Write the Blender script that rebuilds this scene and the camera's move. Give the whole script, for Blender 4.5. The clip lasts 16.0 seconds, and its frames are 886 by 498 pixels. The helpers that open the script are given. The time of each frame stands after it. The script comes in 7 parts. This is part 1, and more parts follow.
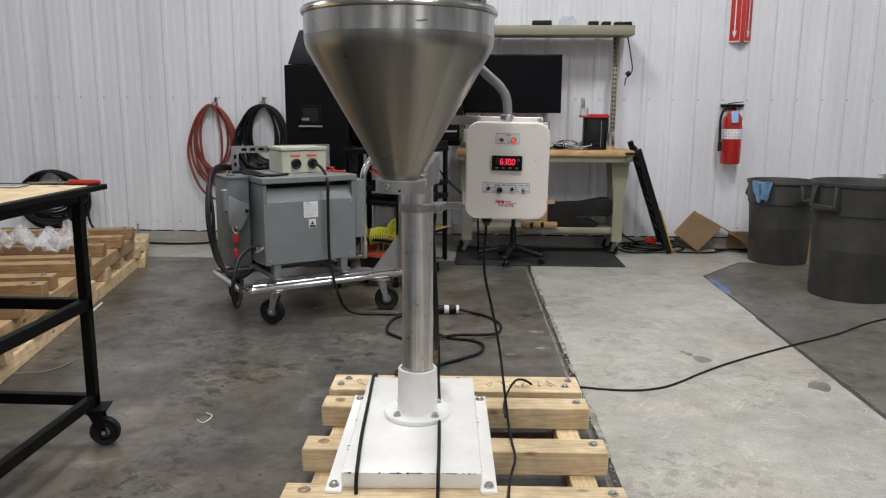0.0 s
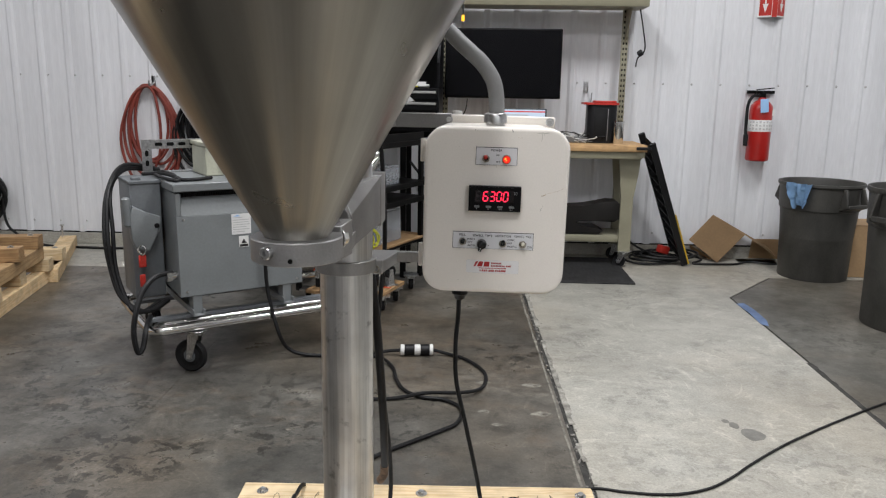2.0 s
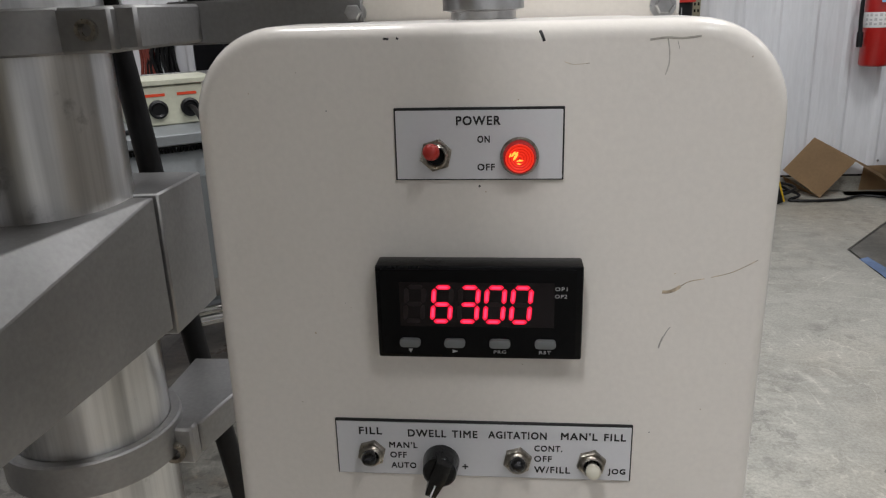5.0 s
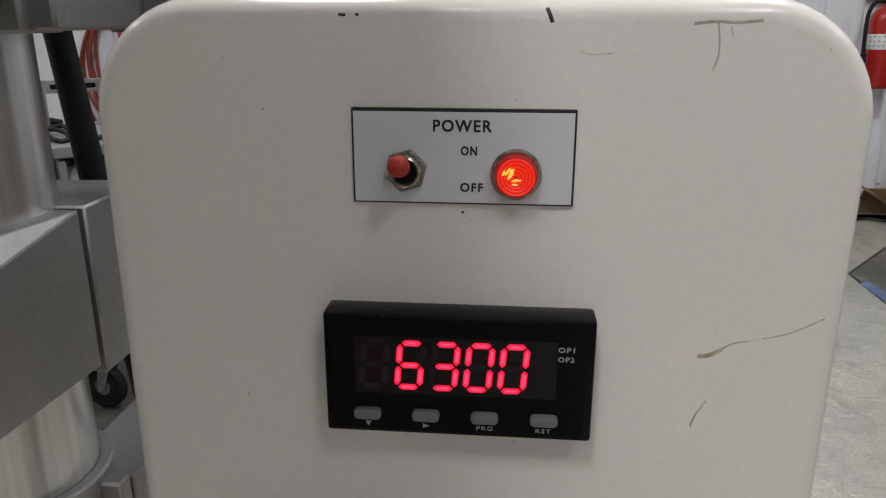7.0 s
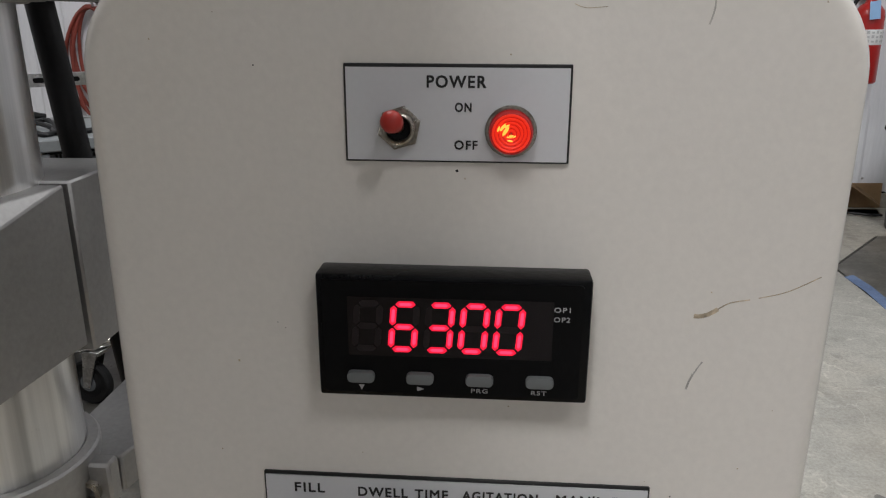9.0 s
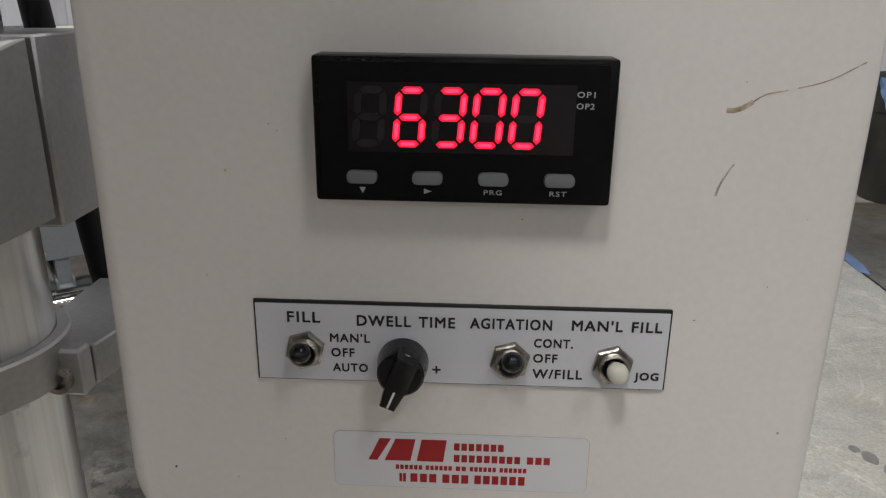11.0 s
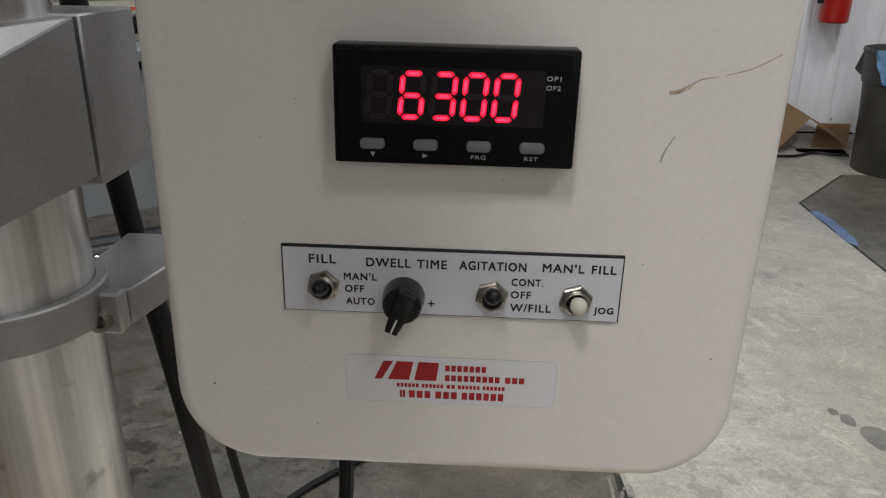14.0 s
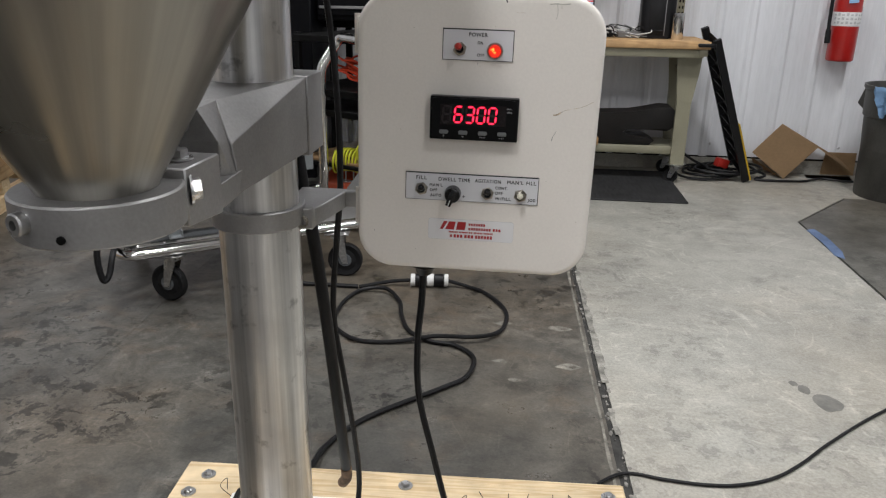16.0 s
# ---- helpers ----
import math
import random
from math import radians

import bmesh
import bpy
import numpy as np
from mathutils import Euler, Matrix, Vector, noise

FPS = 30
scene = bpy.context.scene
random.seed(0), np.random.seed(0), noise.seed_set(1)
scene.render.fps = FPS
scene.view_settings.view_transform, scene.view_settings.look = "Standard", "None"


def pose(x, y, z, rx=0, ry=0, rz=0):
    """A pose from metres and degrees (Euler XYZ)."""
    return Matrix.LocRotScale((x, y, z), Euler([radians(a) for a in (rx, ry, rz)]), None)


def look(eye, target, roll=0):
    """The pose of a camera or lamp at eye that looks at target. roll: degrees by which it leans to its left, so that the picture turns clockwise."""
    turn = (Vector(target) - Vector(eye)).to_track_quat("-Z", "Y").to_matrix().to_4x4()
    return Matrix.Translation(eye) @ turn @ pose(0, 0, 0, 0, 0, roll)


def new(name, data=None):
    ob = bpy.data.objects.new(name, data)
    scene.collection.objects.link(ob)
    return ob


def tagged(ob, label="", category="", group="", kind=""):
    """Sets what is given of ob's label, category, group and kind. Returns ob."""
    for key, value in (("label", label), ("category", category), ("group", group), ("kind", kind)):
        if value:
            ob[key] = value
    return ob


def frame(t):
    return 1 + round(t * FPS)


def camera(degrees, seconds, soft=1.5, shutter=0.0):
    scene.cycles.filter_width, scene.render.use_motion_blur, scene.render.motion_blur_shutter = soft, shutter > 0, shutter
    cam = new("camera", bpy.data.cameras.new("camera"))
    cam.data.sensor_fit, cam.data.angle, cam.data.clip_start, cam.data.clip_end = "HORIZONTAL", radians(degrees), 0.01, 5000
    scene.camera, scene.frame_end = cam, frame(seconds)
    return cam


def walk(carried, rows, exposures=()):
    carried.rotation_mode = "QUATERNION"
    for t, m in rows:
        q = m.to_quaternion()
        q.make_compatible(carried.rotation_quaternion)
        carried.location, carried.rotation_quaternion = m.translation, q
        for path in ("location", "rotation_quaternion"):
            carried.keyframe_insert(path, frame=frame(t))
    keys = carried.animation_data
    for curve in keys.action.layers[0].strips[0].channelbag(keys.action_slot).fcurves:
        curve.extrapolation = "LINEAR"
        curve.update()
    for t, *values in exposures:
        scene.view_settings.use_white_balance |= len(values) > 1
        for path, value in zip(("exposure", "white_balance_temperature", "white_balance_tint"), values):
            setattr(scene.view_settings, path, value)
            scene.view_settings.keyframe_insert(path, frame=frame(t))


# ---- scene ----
cam = camera(60.4, 16.0, 1.2)
PATH = [
    (0, (-0.039, -0.04, 1.331), (-0.134, 1.924, 0.968), 0.3),
    (0.5, (-0.008, 0.268, 1.345), (-0.112, 2.227, 0.957), 0.5),
    (1, (-0.015, 0.525, 1.34), (-0.121, 2.48, 0.93), 0.6),
    (1.5, (-0.031, 0.808, 1.362), (-0.106, 2.766, 0.959), 0.9),
    (2, (-0.001, 1.057, 1.357), (-0.065, 3.013, 0.946), 0.9),
    (2.5, (0.049, 1.3, 1.374), (-0.062, 3.255, 0.966), 0.5),
    (3, (0.042, 1.512, 1.363), (-0.085, 3.461, 0.932), -0.1),
    (3.5, (0.018, 1.706, 1.346), (-0.062, 3.647, 0.872), -0.4),
    (4, (0.029, 1.883, 1.326), (-0.059, 3.8, 0.762), -0.6),
    (4.5, (0.06, 2.056, 1.308), (-0.086, 3.957, 0.703), -1.5),
    (5, (0.068, 2.158, 1.296), (-0.126, 4.053, 0.687), -2.3),
    (5.2, (0.068, 2.181, 1.294), (-0.14, 4.08, 0.699), -2.1),
    (7.5, (0.069, 2.245, 1.28), (-0.104, 4.151, 0.699), -0.5),
    (8, (0.074, 2.241, 1.281), (-0.093, 4.147, 0.698), -0.6),
    (10.5, (0.051, 2.249, 1.216), (-0.048, 4.15, 0.602), -0.2),
    (11, (0.053, 2.249, 1.198), (-0.028, 4.14, 0.554), -0.1),
    (11.5, (0.052, 2.251, 1.184), (-0.022, 4.127, 0.494), -0.2),
    (12, (0.054, 2.25, 1.183), (-0.012, 4.114, 0.46), -0.2),
    (12.5, (0.058, 2.248, 1.183), (-0.019, 4.108, 0.452), -0.2),
    (13, (0.059, 2.246, 1.184), (-0.019, 4.103, 0.445), -0.2),
    (13.5, (0.059, 2.239, 1.188), (-0.021, 4.096, 0.451), -0.2),
    (14, (0.057, 2.189, 1.212), (-0.016, 4.052, 0.49), 0.6),
    (14.5, (0.058, 2.062, 1.247), (-0.014, 3.943, 0.571), 1.0),
    (15, (0.053, 1.889, 1.272), (-0.012, 3.781, 0.628), 1.1),
    (15.5, (0.064, 1.748, 1.291), (-0.026, 3.635, 0.634), 1.7),
    (16, (0.095, 1.642, 1.299), (-0.076, 3.521, 0.637), 1.1),
]
EXPOSURES = [(0, -0.05), (1.5, 0.02), (2.5, 0.08), (3.6, 0.0), (5.0, -0.3), (7.5, -0.37), (10.5, -0.31), (13.5, -0.34), (14.6, -0.29), (16.0, -0.09)]
walk(cam, [(t, look(eye, target, roll)) for t, eye, target, roll in PATH], EXPOSURES)

# ---- light ----
world = bpy.data.worlds.new("world")
scene.world = world
world.use_nodes = True
world.node_tree.nodes["Background"].inputs[0].default_value = (0.75, 0.8, 0.9, 1)
world.node_tree.nodes["Background"].inputs[1].default_value = 0.05


def area_lamp(name, x, y, z, sx, sy, watts, colour):
    d = bpy.data.lights.new(name, "AREA")
    d.shape, d.size, d.size_y, d.energy, d.color = "RECTANGLE", sx, sy, watts, colour
    ob = new(name, d)
    ob.matrix_basis = pose(x, y, z)
    return ob


# rows of ceiling lights over the hall, unseen and assumed
# the row at y=-8.1 is added to brighten the reflections on the drum
for lx, ly, watts in ((-4.5, -8.1, 52), (0.5, -8.1, 68), (5.4, -8.1, 80), (-5.0, -5.4, 16), (0.4, -5.4, 20), (5.4, -5.4, 45), (-6.0, -0.6, 8), (-0.6, -0.2, 118), (2.0, -0.4, 66), (-6.0, 4.3, 75), (-1.05, 4.0, 142), (2.0, 4.0, 135), (6.4, 4.3, 80)):
    area_lamp("assumed_ceiling_lamp", lx, ly, 5.3, 0.5, 1.25, watts, (0.985, 0.985, 1.0))

# ---- mesh helpers ----


FRAME = [Matrix.Identity(4)]


def group_frame(rows=((1, 0, 0, 0), (0, 1, 0, 0), (0, 0, 1, 0))):
    """Sets the frame in which the following group of things is laid out in the hall."""
    FRAME[0] = Matrix((*rows, (0, 0, 0, 1)))


def thing(name, m, label, category, group="", kind=""):
    ob = new(name)
    ob.empty_display_size = 0.1
    ob.matrix_basis = Matrix.Translation((FRAME[0] @ m).translation) @ m.to_3x3().to_4x4()
    return tagged(ob, label, category, group, kind)


def finish(name, bm, material, angle=38):
    bmesh.ops.recalc_face_normals(bm, faces=bm.faces)
    me = bpy.data.meshes.new(name)
    bm.to_mesh(me)
    bm.free()
    me.polygons.foreach_set("use_smooth", [True] * len(me.polygons))
    me.set_sharp_from_angle(angle=radians(angle))
    me.materials.append(material)
    return me


def total(ob):
    """The pose of ob in the world, from its chain of parents."""
    m = ob.matrix_basis.copy()
    while ob.parent:
        ob = ob.parent
        m = ob.matrix_basis @ m
    return m


def part(name, bm, material, parent, label="", world=True, angle=38):
    """One mesh under a thing or a part; world: the vertices are in world metres."""
    if world:
        bm.transform(total(parent).inverted() @ FRAME[0])
    ob = new(name, finish(name, bm, material, angle))
    ob.parent = parent
    return tagged(ob, label)


def solo(name, bm, material, label, category, group="", kind="", origin=(0, 0, 0), angle=38):
    origin = FRAME[0] @ Vector(origin)
    bm.transform(Matrix.Translation(origin).inverted() @ FRAME[0])
    ob = new(name, finish(name, bm, material, angle))
    ob.location = origin
    return tagged(ob, label, category, group, kind)


def B():
    return bmesh.new()


def merge(bm, tmp):
    me = bpy.data.meshes.new("tmp")
    tmp.to_mesh(me)
    tmp.free()
    bm.from_mesh(me)
    bpy.data.meshes.remove(me)
    return bm


def box(bm, lo, hi, bev=0.0, seg=1, m=None):
    """A box from corner to corner, with bevelled edges, turned by m."""
    t = B()
    c = [(a + b) / 2 for a, b in zip(lo, hi)]
    s = [abs(b - a) for a, b in zip(lo, hi)]
    bmesh.ops.create_cube(t, size=1, matrix=Matrix.Translation(c) @ Matrix.Diagonal((*s, 1)))
    if bev:
        bmesh.ops.bevel(t, geom=t.edges[:], offset=min(bev, 0.45 * min(s)), segments=seg, affect="EDGES", profile=0.5)
    if m:
        t.transform(m)
    return merge(bm, t)


def lathe(bm, prof, n=32, m=None, phase=0.0):
    """A turned body: (radius, height) from one end to the other; radius 0 closes it."""
    t = B()
    rings = []
    for r, z in prof:
        if r < 1e-6:
            rings.append([t.verts.new((0, 0, z))])
        else:
            rings.append([t.verts.new((r * math.cos(phase + 2 * math.pi * k / n), r * math.sin(phase + 2 * math.pi * k / n), z)) for k in range(n)])
    for a, b in zip(rings, rings[1:]):
        if len(a) == 1 and len(b) == 1:
            continue
        for k in range(n):
            j = (k + 1) % n
            if len(a) == 1:
                t.faces.new((a[0], b[j], b[k]))
            elif len(b) == 1:
                t.faces.new((a[k], a[j], b[0]))
            else:
                t.faces.new((a[k], a[j], b[j], b[k]))
    if m:
        t.transform(m)
    return merge(bm, t)


def along(p0, p1):
    """The pose that carries the z axis from p0 towards p1."""
    d = Vector(p1) - Vector(p0)
    return Matrix.Translation(p0) @ d.to_track_quat("Z", "Y").to_matrix().to_4x4(), d.length


def rod(bm, p0, p1, r, n=16, bev=0.0, phase=0.0):
    m, l = along(p0, p1)
    b = min(bev, r * 0.5, l * 0.4)
    prof = [(0, 0), (r - b, 0), (r, b), (r, l - b), (r - b, l), (0, l)] if b else [(0, 0), (r, 0), (r, l), (0, l)]
    return lathe(bm, prof, n, m, phase)


def hexbolt(bm, p0, p1, r):
    """A hexagon head with a washer under it, from p0 outwards to p1."""
    m, l = along(p0, p1)
    lathe(bm, [(0, 0), (r * 1.45, 0), (r * 1.45, l * 0.22), (0, l * 0.22)], 20, m)
    lathe(bm, [(0, 0), (r, l * 0.2), (r, l * 0.9), (r * 0.82, l), (0, l)], 6, m)
    return bm


def curve_points(pts, steps=6, closed=False):
    p = [Vector(q) for q in pts]
    n = len(p)
    out = []
    last = n if closed else n - 1
    for i in range(last):
        a, b, c, d = (p[(i + k) % n] if closed else p[min(max(i + k, 0), n - 1)] for k in (-1, 0, 1, 2))
        for s in range(steps):
            t = s / steps
            out.append(0.5 * (2 * b + (c - a) * t + (2 * a - 5 * b + 4 * c - d) * t * t + (3 * b - a - 3 * c + d) * t ** 3))
    if not closed:
        out.append(p[-1])
    return out


def sweep(bm, pts, r, n=8, steps=6, closed=False, flat=1.0):
    """A round tube, cable or hose along a smooth line through pts."""
    q = curve_points(pts, steps, closed) if steps > 1 else [Vector(v) for v in pts]
    t = B()
    rings, up = [], None
    m = len(q)
    for i in range(m):
        d = (q[(i + 1) % m] - q[i - 1]) if closed else (q[min(i + 1, m - 1)] - q[max(i - 1, 0)])
        d.normalize()
        if up is None:
            up = d.orthogonal().normalized()
        up = (up - d * up.dot(d)).normalized()
        side = d.cross(up)
        rings.append([t.verts.new(q[i] + (up * math.cos(a) + side * math.sin(a) * flat) * r) for a in (2 * math.pi * k / n for k in range(n))])
    pairs = list(zip(rings, rings[1:])) + ([(rings[-1], rings[0])] if closed else [])
    for a, b in pairs:
        shift = 0
        if closed and a is rings[-1]:
            shift = min(range(n), key=lambda s: (a[0].co - b[s].co).length)
        for k in range(n):
            j = (k + 1) % n
            t.faces.new((a[k], a[j], b[(j + shift) % n], b[(k + shift) % n]))
    if not closed:
        t.faces.new(rings[0][::-1])
        t.faces.new(rings[-1])
    return merge(bm, t)


def bent(pts, rad, k=5):
    """A line with its corners rounded to about rad, for bent pipes (sweep it with steps=1)."""
    p = [Vector(v) for v in pts]
    out = [p[0]]
    for a, b, c in zip(p, p[1:], p[2:]):
        d0, d1 = (a - b), (c - b)
        r0 = min(rad, d0.length * 0.45, d1.length * 0.45)
        s, e = b + d0.normalized() * r0, b + d1.normalized() * r0
        for i in range(k + 1):
            t = i / k
            out.append(s * (1 - t) ** 2 + b * 2 * t * (1 - t) + e * t * t)
    out.append(p[-1])
    return out


def prism(bm, poly, z0, z1, m=None, bev=0.0, seg=2):
    """A flat outline (x, y) drawn out from z0 to z1."""
    t = B()
    lo = [t.verts.new((x, y, z0)) for x, y in poly]
    hi = [t.verts.new((x, y, z1)) for x, y in poly]
    t.faces.new(lo[::-1])
    top = t.faces.new(hi)
    n = len(poly)
    for k in range(n):
        t.faces.new((lo[k], lo[(k + 1) % n], hi[(k + 1) % n], hi[k]))
    if bev:
        bmesh.ops.bevel(t, geom=list(top.edges), offset=bev, segments=seg, affect="EDGES", profile=0.6)
    if m:
        t.transform(m)
    return merge(bm, t)


def rounded(x0, y0, x1, y1, r, k=6):
    out = []
    for cx, cy, a0 in ((x1 - r, y1 - r, 0), (x0 + r, y1 - r, 90), (x0 + r, y0 + r, 180), (x1 - r, y0 + r, 270)):
        for i in range(k + 1):
            a = radians(a0 + 90 * i / k)
            out.append((cx + r * math.cos(a), cy + r * math.sin(a)))
    return out


def hull(bm, pts, bev=0.0, seg=1):
    t = B()
    for p in pts:
        t.verts.new(p)
    bmesh.ops.convex_hull(t, input=t.verts[:])
    bmesh.ops.dissolve_limit(t, angle_limit=radians(2), verts=t.verts[:], edges=t.edges[:])
    if bev:
        bmesh.ops.bevel(t, geom=t.edges[:], offset=bev, segments=seg, affect="EDGES", profile=0.5)
    return merge(bm, t)


def front(y):
    """The pose that lays an outline (x, z) on a wall seen from -y: drawn out towards the viewer."""
    return Matrix.Translation((0, y, 0)) @ pose(0, 0, 0, 90, 0, 0)


def lettering(parent, words, x0, x1, z0, z1, y, material, name="lettering", bold=0.0):
    """Words in the built-in font, fitted into x0..x1 and z0..z1 on a surface at y that faces -y."""
    cu = bpy.data.curves.new(name, "FONT")
    cu.body, cu.size, cu.resolution_u, cu.offset, cu.extrude = words, 1.0, 3, 0.0, 0.01
    cu.space_character, cu.space_word = 1.16, 1.25
    tmp = bpy.data.objects.new(name, cu)
    scene.collection.objects.link(tmp)
    me = bpy.data.meshes.new_from_object(tmp.evaluated_get(bpy.context.evaluated_depsgraph_get()))
    bpy.data.objects.remove(tmp)
    bpy.data.curves.remove(cu)
    bm = B()
    bm.from_mesh(me)
    bpy.data.meshes.remove(me)
    xs, ys = [v.co.x for v in bm.verts], [v.co.y for v in bm.verts]
    sx, sz = (x1 - x0) / (max(xs) - min(xs)), (z1 - z0) / (max(ys) - min(ys))
    w = 0.028 * bold * (z1 - z0) / 0.004
    sx, sz = sx - 2 * w / (max(xs) - min(xs)), sz - 2 * w / (max(ys) - min(ys))
    x0, z0 = x0 + w, z0 + w
    for v in bm.verts:
        v.co = Vector((x0 + (v.co.x - min(xs)) * sx, y - 0.0001 - 0.0001 * (v.co.z > 0), z0 + (v.co.y - min(ys)) * sz))
    if bold:
        thick = bm.copy()
        for k, (dx, dz) in enumerate(((w, w), (-w, w), (w, -w), (-w, -w))):
            t = bm.copy()
            t.transform(Matrix.Translation((dx, -0.00001 * (k + 1), dz)))
            merge(thick, t)
        bm.free()
        bm = thick
    return part(name, bm, material, parent)


# ---- materials ----


def nodes_of(name):
    m = bpy.data.materials.new(name)
    m.use_nodes = True
    t = m.node_tree
    return m, t.nodes, t.links, t.nodes["Principled BSDF"]


def mat(name, col, rough=0.5, metal=0.0, var=0.12, scale=6.0, fine=90.0, bump=0.1, stretch=(1, 1, 1), tint=None, coat=0.0, rnd=0.0, grime=0.0, spec=0.5):
    """A surface with variation at two scales, in metres."""
    m, n, l, p = nodes_of(name)
    tc, mp = n.new("ShaderNodeTexCoord"), n.new("ShaderNodeMapping")
    mp.inputs["Scale"].default_value = stretch
    l.new(tc.outputs["Object"], mp.inputs["Vector"])
    info = n.new("ShaderNodeObjectInfo")
    add = n.new("ShaderNodeVectorMath")
    add.operation = "MULTIPLY_ADD"
    l.new(info.outputs["Random"], add.inputs[0])
    add.inputs[1].default_value = (7.3, 3.1, 5.7)
    l.new(mp.outputs["Vector"], add.inputs[2])
    a, b = n.new("ShaderNodeTexNoise"), n.new("ShaderNodeTexNoise")
    a.inputs["Scale"].default_value, a.inputs["Detail"].default_value = scale, 5
    b.inputs["Scale"].default_value, b.inputs["Detail"].default_value = fine, 3
    for q in (a, b):
        l.new(add.outputs[0], q.inputs["Vector"])
    mix = n.new("ShaderNodeMix")
    mix.data_type = "RGBA"
    other = tint or tuple(c * (1 - 2.2 * var) for c in col)
    mix.inputs["A"].default_value, mix.inputs["B"].default_value = (*[min(1, c * (1 + var * 0.6)) for c in col], 1), (*other, 1)
    ramp = n.new("ShaderNodeMapRange")
    ramp.inputs["From Min"].default_value, ramp.inputs["From Max"].default_value = 0.3, 0.75
    l.new(a.outputs["Fac"], ramp.inputs["Value"])
    l.new(ramp.outputs["Result"], mix.inputs["Factor"])
    last = mix.outputs["Result"]
    f = n.new("ShaderNodeMapRange")
    f.inputs["From Min"].default_value, f.inputs["From Max"].default_value = 0.25, 0.75
    f.inputs["To Min"].default_value, f.inputs["To Max"].default_value = 1 - var * 0.9, 1 + var * 0.5
    l.new(b.outputs["Fac"], f.inputs["Value"])
    hsv = n.new("ShaderNodeHueSaturation")
    l.new(last, hsv.inputs["Color"])
    if rnd:
        k = n.new("ShaderNodeMapRange")
        k.inputs["To Min"].default_value, k.inputs["To Max"].default_value = 1 - rnd, 1 + rnd
        l.new(info.outputs["Random"], k.inputs["Value"])
        mul = n.new("ShaderNodeMath")
        mul.operation = "MULTIPLY"
        l.new(k.outputs["Result"], mul.inputs[0])
        l.new(f.outputs["Result"], mul.inputs[1])
        l.new(mul.outputs[0], hsv.inputs["Value"])
    else:
        l.new(f.outputs["Result"], hsv.inputs["Value"])
    last = hsv.outputs["Color"]
    if grime:
        g = n.new("ShaderNodeTexNoise")
        g.inputs["Scale"].default_value, g.inputs["Detail"].default_value, g.inputs["Roughness"].default_value = 22, 8, 0.7
        l.new(add.outputs[0], g.inputs["Vector"])
        gr = n.new("ShaderNodeMapRange")
        gr.inputs["From Min"].default_value, gr.inputs["From Max"].default_value = 0.66, 0.74
        gr.inputs["To Max"].default_value = grime
        l.new(g.outputs["Fac"], gr.inputs["Value"])
        gm = n.new("ShaderNodeMix")
        gm.data_type = "RGBA"
        gm.inputs["B"].default_value = (0.09, 0.075, 0.055, 1)
        l.new(last, gm.inputs["A"])
        l.new(gr.outputs["Result"], gm.inputs["Factor"])
        last = gm.outputs["Result"]
    l.new(last, p.inputs["Base Color"])
    r = n.new("ShaderNodeMapRange")
    r.inputs["To Min"].default_value, r.inputs["To Max"].default_value = max(0.02, rough - 0.1), min(1, rough + 0.1)
    l.new(a.outputs["Fac"], r.inputs["Value"])
    l.new(r.outputs["Result"], p.inputs["Roughness"])
    p.inputs["Metallic"].default_value = metal
    p.inputs["Coat Weight"].default_value = coat
    p.inputs["Specular IOR Level"].default_value = spec
    if bump:
        bp = n.new("ShaderNodeBump")
        bp.inputs["Strength"].default_value, bp.inputs["Distance"].default_value = bump, 0.002
        l.new(b.outputs["Fac"], bp.inputs["Height"])
        l.new(bp.outputs["Normal"], p.inputs["Normal"])
    return m


